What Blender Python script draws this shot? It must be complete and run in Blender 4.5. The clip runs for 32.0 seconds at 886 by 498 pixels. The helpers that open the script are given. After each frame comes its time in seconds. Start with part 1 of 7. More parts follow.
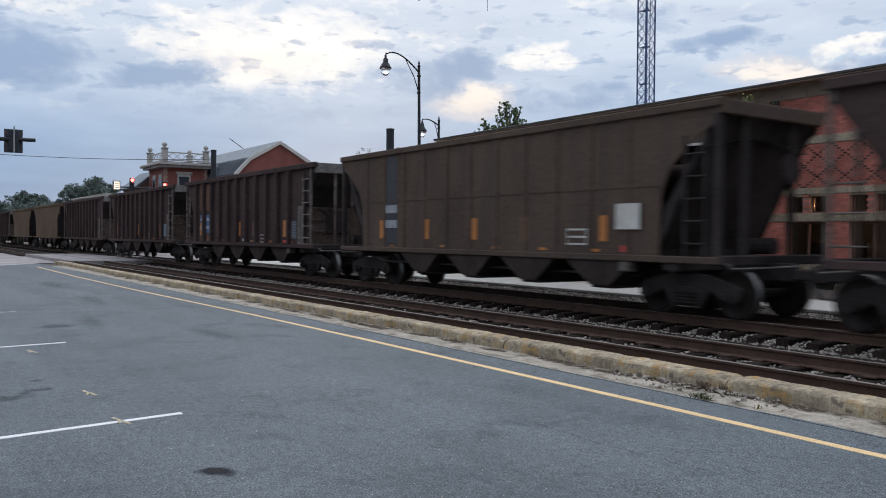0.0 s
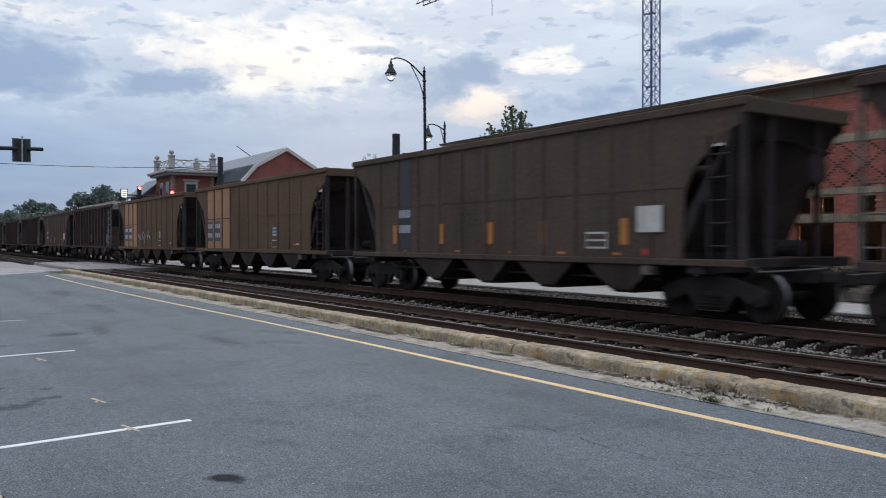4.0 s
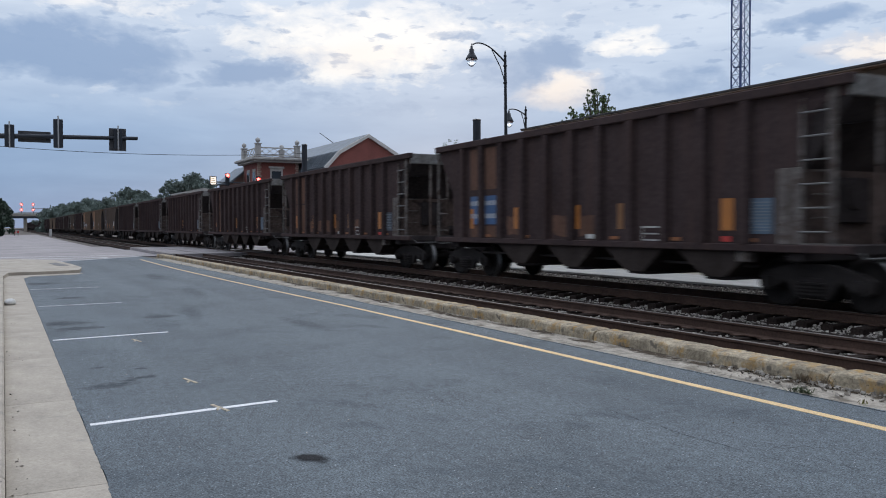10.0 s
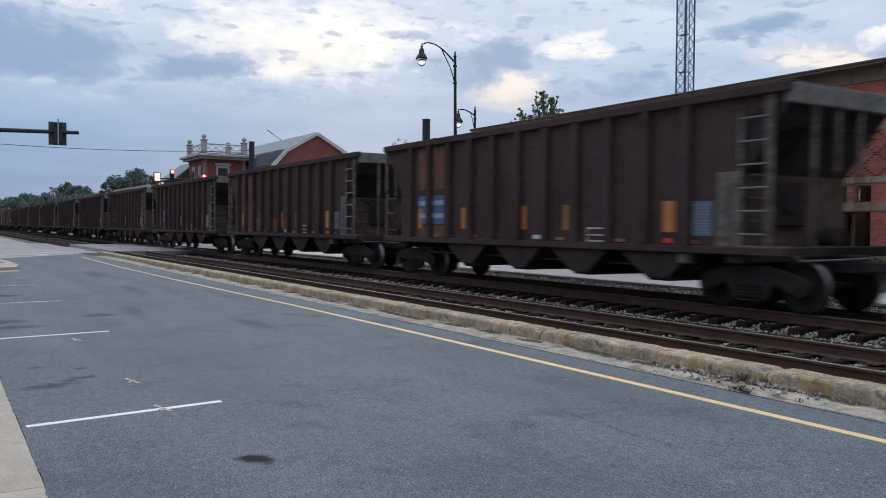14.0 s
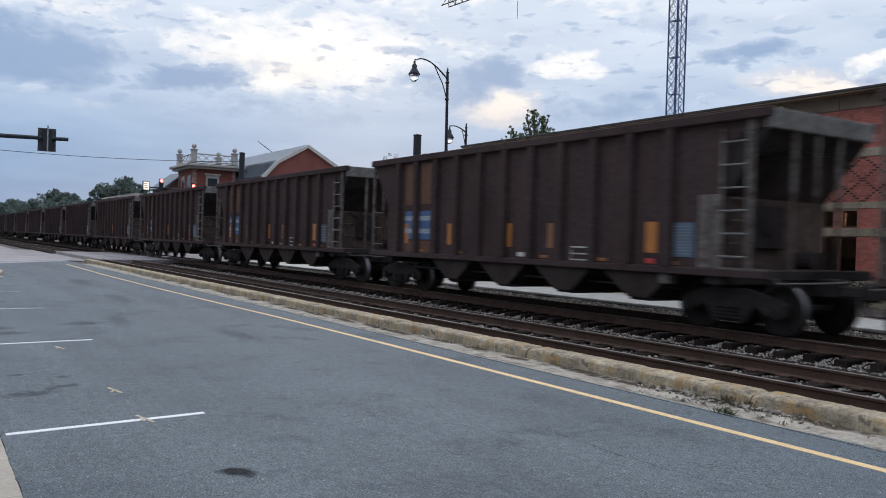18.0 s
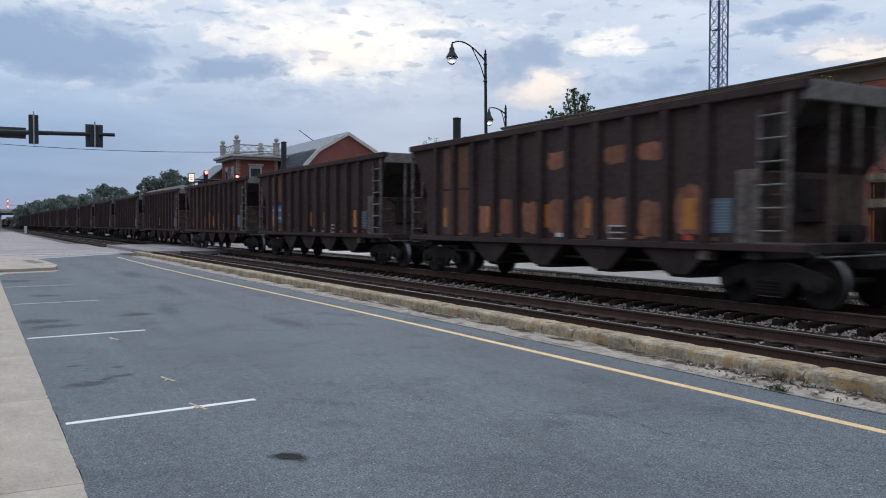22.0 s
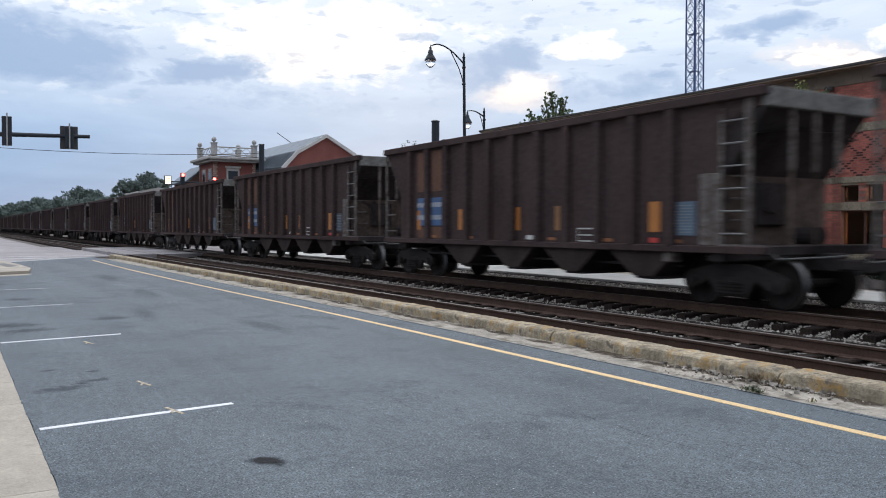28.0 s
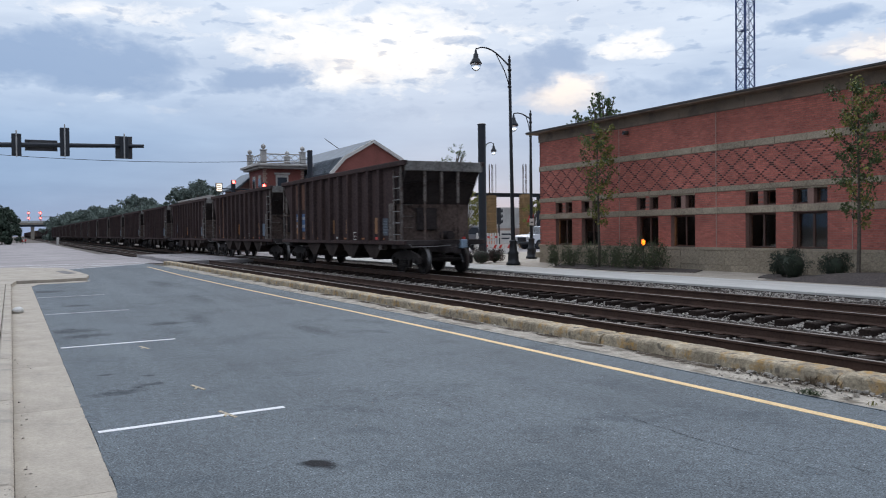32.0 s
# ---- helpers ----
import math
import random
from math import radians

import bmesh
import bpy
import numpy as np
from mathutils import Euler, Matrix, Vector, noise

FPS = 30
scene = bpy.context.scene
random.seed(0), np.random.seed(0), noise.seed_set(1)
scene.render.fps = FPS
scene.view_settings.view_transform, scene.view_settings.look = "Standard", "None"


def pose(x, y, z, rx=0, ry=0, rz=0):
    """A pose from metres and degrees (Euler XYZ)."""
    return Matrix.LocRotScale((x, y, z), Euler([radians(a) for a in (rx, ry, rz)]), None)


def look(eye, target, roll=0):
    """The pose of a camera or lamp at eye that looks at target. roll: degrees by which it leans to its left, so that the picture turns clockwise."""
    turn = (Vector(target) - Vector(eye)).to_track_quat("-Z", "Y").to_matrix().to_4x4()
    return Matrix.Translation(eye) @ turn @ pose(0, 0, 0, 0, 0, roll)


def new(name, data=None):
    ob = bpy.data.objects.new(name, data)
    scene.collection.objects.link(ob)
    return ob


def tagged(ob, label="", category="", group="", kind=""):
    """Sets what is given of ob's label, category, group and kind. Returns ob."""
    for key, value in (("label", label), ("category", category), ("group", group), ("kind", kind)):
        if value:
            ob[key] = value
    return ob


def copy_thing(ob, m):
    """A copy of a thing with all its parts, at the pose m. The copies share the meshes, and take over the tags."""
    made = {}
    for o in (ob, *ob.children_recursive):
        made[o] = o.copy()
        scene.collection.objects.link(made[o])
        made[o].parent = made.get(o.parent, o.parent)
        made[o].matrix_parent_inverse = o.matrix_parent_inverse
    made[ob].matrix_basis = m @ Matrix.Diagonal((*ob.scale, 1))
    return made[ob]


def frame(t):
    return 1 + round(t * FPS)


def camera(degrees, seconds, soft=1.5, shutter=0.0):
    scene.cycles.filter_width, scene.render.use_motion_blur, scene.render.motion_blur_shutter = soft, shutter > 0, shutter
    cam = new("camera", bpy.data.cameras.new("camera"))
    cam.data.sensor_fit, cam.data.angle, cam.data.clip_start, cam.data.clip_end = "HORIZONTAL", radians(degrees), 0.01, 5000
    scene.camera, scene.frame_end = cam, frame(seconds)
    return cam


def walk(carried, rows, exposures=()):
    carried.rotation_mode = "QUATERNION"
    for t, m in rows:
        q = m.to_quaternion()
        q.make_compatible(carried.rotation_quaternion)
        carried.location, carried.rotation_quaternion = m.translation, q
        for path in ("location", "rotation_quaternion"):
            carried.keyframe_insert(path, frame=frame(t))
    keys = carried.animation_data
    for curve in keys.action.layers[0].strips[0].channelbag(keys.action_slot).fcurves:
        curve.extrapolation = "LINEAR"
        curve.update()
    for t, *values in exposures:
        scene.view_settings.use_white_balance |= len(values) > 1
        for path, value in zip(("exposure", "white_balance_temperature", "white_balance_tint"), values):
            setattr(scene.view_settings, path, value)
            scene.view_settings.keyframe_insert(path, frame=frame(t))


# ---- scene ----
EYE = (0.0, 0.0, 1.72)
PATH = [
    (0, 89.08, -0.44, -33.93), (0.5, 88.81, -0.53, -33.26), (1, 88.67, -0.57, -33.12),
    (1.5, 88.84, -0.62, -33.13), (2, 89.10, -0.60, -33.71), (2.5, 89.34, -0.64, -35.01),
    (3, 89.30, -0.27, -35.69), (3.5, 89.19, 0.08, -35.28), (4, 89.41, 0.10, -33.46),
    (4.5, 89.59, 0.24, -31.57), (6.5, 88.86, 0.29, -29.63), (7, 88.81, 0.25, -29.45),
    (7.5, 88.77, 0.17, -28.97), (8, 88.68, 0.15, -28.45), (8.5, 88.58, 0.16, -28.15),
    (9, 88.36, 0.03, -27.89), (9.5, 88.35, 0.09, -27.71), (10, 88.43, 0.13, -27.91),
    (10.5, 88.50, 0.16, -28.30), (11, 88.48, 0.13, -28.46), (11.5, 88.47, 0.04, -28.31),
    (12, 88.53, 0.07, -28.24), (12.5, 88.55, 0.28, -28.47), (13, 88.49, 0.08, -29.15),
    (13.5, 88.38, -0.13, -31.20), (15.5, 88.57, -1.28, -31.16), (16, 89.96, -1.71, -30.99),
    (16.5, 90.22, -1.18, -31.26), (17, 89.88, -1.35, -31.62), (17.5, 89.72, -1.68, -32.05),
    (18, 89.50, -1.72, -32.22), (18.5, 89.26, -1.36, -31.50), (19, 88.78, -0.66, -30.55),
    (19.5, 88.43, -0.27, -30.06), (20, 88.36, -0.19, -29.83), (20.5, 88.26, -0.09, -29.69),
    (21, 88.25, 0.05, -29.48), (21.5, 88.24, 0.10, -29.58), (22, 88.31, -0.07, -29.30),
    (22.5, 88.21, -0.24, -29.08), (23, 88.05, -0.43, -30.59), (23.5, 88.05, -0.71, -33.17),
    (24, 87.98, -0.96, -35.21), (24.5, 88.33, -1.01, -35.64), (26.5, 88.45, -0.31, -32.16),
    (27, 88.38, -0.18, -31.31), (27.5, 88.42, -0.07, -30.88), (28, 88.50, -0.06, -30.77),
    (28.5, 88.66, -0.11, -30.41), (29, 88.66, -0.23, -30.03), (29.5, 88.55, -0.24, -29.94),
    (30, 88.69, -0.30, -29.97), (30.5, 88.83, -0.35, -30.04), (31, 88.87, -0.18, -29.75),
    (31.5, 88.84, 0.22, -29.03), (32, 88.75, 0.65, -27.51),
]
cam = camera(2 * math.degrees(math.atan(784 / 1470)), 32.0, soft=1.0, shutter=0.36)
walk(cam, [(t, pose(*EYE, rx, ry, rz)) for t, rx, ry, rz in PATH],
     exposures=[(0.0, 0.08, 6700, 10), (4.0, 0.08, 6700, 10), (8.0, 0.02, 6500, 10), (12.0, 0.01, 6500, 10), (18.0, 0.10, 6580, 10), (22.5, 0.04, 6550, 10), (24.0, 0.32, 6700, 10), (27.0, 0.36, 6740, 10), (30.0, 0.30, 6740, 10), (31.0, 0.28, 6740, 10), (32.0, 0.14, 6560, 10)])

# ---- world and sun ----
world = bpy.data.worlds.new("evening_sky")
scene.world = world
world.use_nodes = True
wt = world.node_tree
wt.nodes.clear()


def wnode(kind, **kw):
    n = wt.nodes.new(kind)
    for k, v in kw.items():
        n.inputs[k].default_value = v
    return n


def ramp(tree, fac, stops, interp="LINEAR"):
    n = tree.nodes.new("ShaderNodeValToRGB")
    n.color_ramp.interpolation = interp
    while len(n.color_ramp.elements) < len(stops):
        n.color_ramp.elements.new(0.5)
    for e, (p, c) in zip(n.color_ramp.elements, stops):
        e.position = p
        e.color = (*c, 1) if len(c) == 3 else c
    tree.links.new(fac, n.inputs["Fac"])
    return n.outputs["Color"]


def mixc(tree, fac, a, b, blend="MIX"):
    n = tree.nodes.new("ShaderNodeMix")
    n.data_type = "RGBA"
    n.blend_type = blend
    for sock, val in ((n.inputs[0], fac), (n.inputs[6], a), (n.inputs[7], b)):
        if isinstance(val, bpy.types.NodeSocket):
            tree.links.new(val, sock)
        elif isinstance(val, (int, float)):
            sock.default_value = val
        else:
            sock.default_value = (*val, 1)
    return n.outputs[2]


def mathn(tree, op, a, b=0.0, clamp=False):
    n = tree.nodes.new("ShaderNodeMath")
    n.operation = op
    n.use_clamp = clamp
    for sock, val in ((n.inputs[0], a), (n.inputs[1], b)):
        if isinstance(val, bpy.types.NodeSocket):
            tree.links.new(val, sock)
        else:
            sock.default_value = val
    return n.outputs[0]


sky = wt.nodes.new("ShaderNodeTexSky")
sky.sky_type = "NISHITA"
sky.sun_disc = False
sky.sun_elevation = radians(6)
sky.sun_rotation = radians(28)
sky.air_density, sky.dust_density, sky.ozone_density = 1.0, 0.6, 2.0
coord = wt.nodes.new("ShaderNodeTexCoord")
sep = wt.nodes.new("ShaderNodeSeparateXYZ")
wt.links.new(coord.outputs["Generated"], sep.inputs[0])
# clouds, laid out by bearing and height above the horizon
az = mathn(wt, "ARCTAN2", sep.outputs["X"], sep.outputs["Y"])
el = mathn(wt, "ARCSINE", sep.outputs["Z"])
comb = wt.nodes.new("ShaderNodeCombineXYZ")
wt.links.new(az, comb.inputs[0])
wt.links.new(el, comb.inputs[1])


def cloud(scale, detail, rough, loc, dist=0.0, stretch=2.4, turn=8):
    mp = wt.nodes.new("ShaderNodeMapping")
    mp.inputs["Location"].default_value = loc
    mp.inputs["Scale"].default_value = (1.0, stretch, 1.0)
    mp.inputs["Rotation"].default_value = (0, 0, radians(turn))
    wt.links.new(comb.outputs[0], mp.inputs[0])
    n = wnode("ShaderNodeTexNoise", Scale=scale, Detail=detail, Roughness=rough, Distortion=dist)
    wt.links.new(mp.outputs[0], n.inputs["Vector"])
    return n.outputs["Fac"]


wob = cloud(9.0, 5, 0.6, (2.3, 4.1, 0), 0.2, 1.6)
wob2 = cloud(9.0, 5, 0.6, (8.3, 1.1, 0), 0.2, 1.6)
u = mathn(wt, "ADD", az, mathn(wt, "MULTIPLY", mathn(wt, "SUBTRACT", wob, 0.5), 0.16))
v = mathn(wt, "ADD", el, mathn(wt, "MULTIPLY", mathn(wt, "SUBTRACT", wob2, 0.5), 0.07))


def bank(a, e, wa, we, amount):
    """One cloud mass: bearing, height and half sizes in degrees."""
    du = mathn(wt, "DIVIDE", mathn(wt, "SUBTRACT", u, radians(a)), radians(wa))
    dv = mathn(wt, "DIVIDE", mathn(wt, "SUBTRACT", v, radians(e)), radians(we))
    d = mathn(wt, "ADD", mathn(wt, "MULTIPLY", du, du), mathn(wt, "MULTIPLY", dv, dv))
    return mathn(wt, "MULTIPLY", mathn(wt, "SUBTRACT", 1.0, d, True), amount)


def swirl(value, amount):
    """Noise about its middle, scaled."""
    return mathn(wt, "MULTIPLY", mathn(wt, "SUBTRACT", value, 0.5), amount)


def total(*terms):
    out = terms[0]
    for term in terms[1:]:
        out = mathn(wt, "ADD", out, term)
    return out


up = mathn(wt, "MAXIMUM", sep.outputs["Z"], 0.0)
broad, middle_ = cloud(5.0, 5, 0.55, (3.1, 1.7, 0), 0.3), cloud(17.0, 6, 0.6, (7.3, 2.2, 0), 0.3, 2.0, 5)
# thin veil, white tops and grey-blue undersides
veil = ramp(wt, up, [(0.0, (0.205, 0.315, 0.52)), (0.06, (0.23, 0.35, 0.56)), (0.11, (0.30, 0.425, 0.635)), (0.165, (0.455, 0.56, 0.735)), (0.22, (0.565, 0.655, 0.80)), (0.34, (0.72, 0.79, 0.90)), (0.5, (1.05, 1.17, 1.37)), (1.0, (1.6, 1.78, 2.1))])
veil = mixc(wt, 1.0, veil, ramp(wt, cloud(6.0, 5, 0.55, (5.2, 8.8, 0), 0.2, 5.0, 3), [(0.3, (0.88, 0.90, 0.93)), (0.7, (1.12, 1.10, 1.07))]), "MULTIPLY")
white = ramp(wt, up, [(0.0, (0.50, 0.58, 0.70)), (0.12, (0.80, 0.83, 0.87)), (0.2, (0.94, 0.93, 0.925)), (0.34, (0.95, 0.95, 0.97)), (0.5, (1.3, 1.42, 1.64)), (1.0, (1.9, 2.1, 2.45))])
grey = ramp(wt, up, [(0.0, (0.25, 0.37, 0.56)), (0.12, (0.25, 0.36, 0.56)), (0.22, (0.285, 0.395, 0.595)), (0.34, (0.5, 0.6, 0.78)), (0.5, (0.85, 0.97, 1.18)), (1.0, (1.3, 1.46, 1.76))])
lit = total(swirl(broad, 0.6), swirl(middle_, 1.5))
for b in ((22.5, 12.6, 10.0, 3.0, 0.75), (23.0, 9.8, 7.0, 1.1, 0.35), (40.6, 12.3, 3.4, 1.2, 0.5), (35.6, 9.2, 3.4, 1.0, 0.62), (8.0, 14.2, 10.0, 1.2, 0.35), (56.0, 10.6, 4.0, 0.7, 0.75), (60.0, 11.8, 3.0, 0.7, 0.6), (30.0, 17.0, 26.0, 2.4, 0.35)):
    lit = mathn(wt, "ADD", lit, bank(*b))
lit = ramp(wt, lit, [(0.18, (0, 0, 0)), (0.36, (0.5, 0.5, 0.5)), (0.60, (1, 1, 1))])
dark_ = total(swirl(cloud(7.0, 6, 0.6, (1.7, 6.1, 0), 0.3, 2.2, 6), 0.7), swirl(middle_, -1.0), swirl(cloud(40.0, 4, 0.55, (1.3, 5.2, 0), 0.2, 2.0, 6), 0.5))
for b in ((4.0, 11.0, 8.0, 2.5, 0.95), (-8.0, 11.0, 10.0, 2.6, 0.8), (15.6, 10.0, 4.6, 1.15, 0.9), (35.0, 11.5, 3.2, 1.9, 0.95), (31.3, 10.4, 3.0, 1.5, 0.6), (29.0, 12.9, 1.6, 0.5, 0.55), (52.0, 12.6, 4.2, 1.0, 0.85), (61.0, 10.4, 4.0, 1.0, 0.7),
          (43.0, 9.3, 6.0, 1.4, 0.45), (21.0, 8.2, 14.0, 1.0, 0.35), (9.5, 13.0, 1.8, 0.9, 0.4), (47.0, 14.6, 6.0, 1.2, 0.35)):
    dark_ = mathn(wt, "ADD", dark_, bank(*b))
dark_ = ramp(wt, dark_, [(0.20, (0, 0, 0)), (0.42, (0.5, 0.5, 0.5)), (0.78, (0.95, 0.95, 0.95))])
bits = ramp(wt, cloud(30.0, 4, 0.5, (4.4, 9.1, 0), 0.2, 2.9, 5), [(0.575, (0, 0, 0)), (0.67, (0.6, 0.6, 0.6))])
high = ramp(wt, up, [(0.115, (0, 0, 0)), (0.175, (1, 1, 1))])
colour = mixc(wt, mixc(wt, 1.0, lit, high, "MULTIPLY"), veil, white)
colour = mixc(wt, mixc(wt, 1.0, bits, high, "MULTIPLY"), colour, grey)
colour = mixc(wt, mixc(wt, 1.0, dark_, ramp(wt, up, [(0.08, (0, 0, 0)), (0.15, (1, 1, 1))]), "MULTIPLY"), colour, grey)
warm = mathn(wt, "MULTIPLY", total(bank(35.6, 9.2, 4.0, 1.3, 0.6), bank(56.0, 10.6, 5.0, 1.0, 0.5), bank(22.0, 11.4, 6.0, 1.4, 0.25)), mathn(wt, "SUBTRACT", 1.0, dark_))
colour = mixc(wt, warm, colour, (0.93, 0.80, 0.71))
colour = mixc(wt, 0.008, colour, sky.outputs[0])
# the evening glow is ahead, the sky behind is dimmer
facing = mathn(wt, "ADD", mathn(wt, "MULTIPLY", sep.outputs["X"], 0.5), mathn(wt, "MULTIPLY", sep.outputs["Y"], 0.866))
dim = ramp(wt, mathn(wt, "ADD", mathn(wt, "MULTIPLY", facing, 0.5), 0.5), [(0.0, (0.53, 0.53, 0.55)), (0.45, (0.72, 0.72, 0.735)), (0.75, (1, 1, 1))])
colour = mixc(wt, 1.0, colour, dim, "MULTIPLY")
bg = wnode("ShaderNodeBackground", Strength=1.0)
wt.links.new(colour, bg.inputs["Color"])
wo = wt.nodes.new("ShaderNodeOutputWorld")
wt.links.new(bg.outputs[0], wo.inputs["Surface"])

sun_data = bpy.data.lights.new("sun", "SUN")
sun_data.energy, sun_data.angle, sun_data.color = 0.6, radians(25), (1.0, 0.93, 0.86)
sun = new("sun", sun_data)
sun.matrix_world = look((0, 0, 60), (-40, -70, 10))

# ---- materials ----
MATS = {}


def mat(name, colour, rough=0.8, metal=0.0, spots=None, scale=1.0, vary=0.25, fine=40.0, fine_amt=0.15, bump=0.15, rnd=0.0, streak=None, spec=0.5, speck=None, grain=3, lanes=None, contrast=0.15, late=False, mid=None, pits=None):
    """A surface with large stains, fine grain and relief; spots: (colour, cover); rnd: change from piece to piece; streak: colour of runs down the surface."""
    if name in MATS:
        return MATS[name]
    m = bpy.data.materials.new(name)
    m.use_nodes = True
    t = m.node_tree
    b = t.nodes["Principled BSDF"]
    b.inputs["Roughness"].default_value = rough
    b.inputs["Metallic"].default_value = metal
    b.inputs["Specular IOR Level"].default_value = spec
    tc = t.nodes.new("ShaderNodeTexCoord")

    def noise_at(sc, detail=4, stretch=None, r=0.55):
        n = t.nodes.new("ShaderNodeTexNoise")
        n.inputs["Scale"].default_value = sc
        n.inputs["Detail"].default_value = detail
        n.inputs["Roughness"].default_value = r
        if stretch:
            mp = t.nodes.new("ShaderNodeMapping")
            mp.inputs["Scale"].default_value = stretch
            t.links.new(tc.outputs["Object"], mp.inputs[0])
            t.links.new(mp.outputs[0], n.inputs["Vector"])
        else:
            t.links.new(tc.outputs["Object"], n.inputs["Vector"])
        return n.outputs["Fac"]

    lo = tuple(c * (1 - vary) for c in colour)
    hi = tuple(min(1, c * (1 + vary)) for c in colour)
    col = ramp(t, noise_at(scale), [(0.3, lo), (0.7, hi)])
    fn = noise_at(fine, grain, None, 0.55 if grain < 5 else 0.75)
    if not late:
        col = mixc(t, fine_amt, col, ramp(t, fn, [(0.5 - contrast, (0.0, 0.0, 0.0)), (0.5 + contrast, tuple(min(1, c * 2) for c in colour))]))
    if streak:
        col = mixc(t, ramp(t, noise_at(1.0, 4, (3.0, 3.0, 0.25)), [(0.48, (0, 0, 0)), (0.7, (0.7, 0.7, 0.7))]), col, streak)
    if lanes:
        col = mixc(t, ramp(t, noise_at(1.0, 5, (0.75, 0.055, 1.0), 0.6), [(0.40, (0, 0, 0)), (0.62, (0.8, 0.8, 0.8))]), col, lanes)
    if spots:
        col = mixc(t, ramp(t, noise_at(scale * 2.7, 6, None, 0.65), [(1 - spots[1] - 0.06, (0, 0, 0)), (1 - spots[1] + 0.06, (1, 1, 1))]), col, spots[0])
    if speck:
        col = mixc(t, ramp(t, noise_at(speck[1], 2), [(speck[2], (0, 0, 0)), (speck[2] + 0.06, (1, 1, 1))]), col, speck[0])
    if late:
        col = mixc(t, 1.0, col, ramp(t, fn, [(0.5 - contrast, (1 - fine_amt,) * 3), (0.5 + contrast, (1 + fine_amt,) * 3)]), "MULTIPLY")
        if speck:
            col = mixc(t, ramp(t, noise_at(speck[1], 2), [(speck[2], (0, 0, 0)), (speck[2] + 0.06, (1, 1, 1))]), col, speck[0])
    if mid:
        col = mixc(t, 1.0, col, ramp(t, noise_at(mid[0], 6, mid[2], 0.7), [(0.32, (1 - mid[1],) * 3), (0.68, (1 + mid[1],) * 3)]), "MULTIPLY")
    if pits:
        col = mixc(t, ramp(t, mathn(t, "MULTIPLY", noise_at(pits[1], 3, None, 0.6), mathn(t, "ADD", noise_at(1.7, 3), 0.5)), [(pits[2], (0, 0, 0)), (pits[2] + 0.07, (0.85, 0.85, 0.85))]), col, pits[0])
    if rnd:
        oi = t.nodes.new("ShaderNodeObjectInfo")
        hsv = t.nodes.new("ShaderNodeHueSaturation")
        t.links.new(mathn(t, "ADD", mathn(t, "MULTIPLY", oi.outputs["Random"], rnd), 1 - rnd / 2), hsv.inputs["Value"])
        t.links.new(col, hsv.inputs["Color"])
        col = hsv.outputs[0]
    t.links.new(col, b.inputs["Base Color"])
    if bump:
        bp = t.nodes.new("ShaderNodeBump")
        bp.inputs["Strength"].default_value = bump
        bp.inputs["Distance"].default_value = 0.01
        t.links.new(fn, bp.inputs["Height"])
        t.links.new(bp.outputs[0], b.inputs["Normal"])
    MATS[name] = m
    return m


def glow(name, colour, strength):
    m = bpy.data.materials.new(name)
    m.use_nodes = True
    b = m.node_tree.nodes["Principled BSDF"]
    b.inputs["Base Color"].default_value = (*colour, 1)
    b.inputs["Emission Color"].default_value = (*colour, 1)
    b.inputs["Emission Strength"].default_value = strength
    return m


def glassy(name, tint=(0.9, 0.95, 0.95), rough=0.02):
    m = bpy.data.materials.new(name)
    m.use_nodes = True
    b = m.node_tree.nodes["Principled BSDF"]
    b.inputs["Base Color"].default_value = (*tint, 1)
    b.inputs["Roughness"].default_value = rough
    b.inputs["Transmission Weight"].default_value = 1.0
    b.inputs["IOR"].default_value = 1.45
    return m


ASPHALT = mat("asphalt", (0.078, 0.094, 0.106), 0.86, scale=0.35, vary=0.2, fine=62, fine_amt=0.95, bump=0.02, spots=((0.058, 0.073, 0.085), 0.40), speck=((0.42, 0.44, 0.45), 48, 0.685), grain=5, lanes=(0.104, 0.124, 0.136), contrast=0.15, spec=0.43, late=True, mid=(15.0, 0.32, (1.0, 0.7, 1.0)), pits=((0.026, 0.031, 0.036), 30, 0.635))
OLD_ASPHALT = mat("old_asphalt", (0.265, 0.24, 0.236), 0.9, scale=0.2, vary=0.28, fine=60, fine_amt=0.2, bump=0.3, spots=((0.185, 0.172, 0.17), 0.40), mid=(1.2, 0.12, (0.5, 1.6, 1.0)))
CONCRETE = mat("concrete", (0.365, 0.322, 0.265), 0.92, scale=0.9, vary=0.2, fine=40, fine_amt=0.16, bump=0.15, spots=((0.285, 0.26, 0.22), 0.37), grain=7, spec=0.25, mid=(3.0, 0.12, (1.0, 0.5, 1.0)), pits=((0.10, 0.09, 0.08), 22, 0.75))
OLD_CONCRETE = mat("old_concrete", (0.37, 0.31, 0.22), 0.95, scale=1.3, vary=0.35, fine=22, fine_amt=0.35, bump=0.8, streak=(0.16, 0.13, 0.095), spots=((0.34, 0.205, 0.07), 0.435), speck=((0.16, 0.135, 0.105), 6, 0.61), grain=7, spec=0.2, mid=(7.0, 0.28, None), pits=((0.09, 0.075, 0.055), 30, 0.68))
GUTTER = mat("gutter_concrete", (0.33, 0.295, 0.245), 0.95, scale=0.9, vary=0.35, fine=24, fine_amt=0.3, bump=0.5, spots=((0.165, 0.14, 0.11), 0.42), grain=7, spec=0.2, mid=(4.0, 0.3, (1.6, 0.5, 1.0)), pits=((0.07, 0.058, 0.045), 18, 0.68))
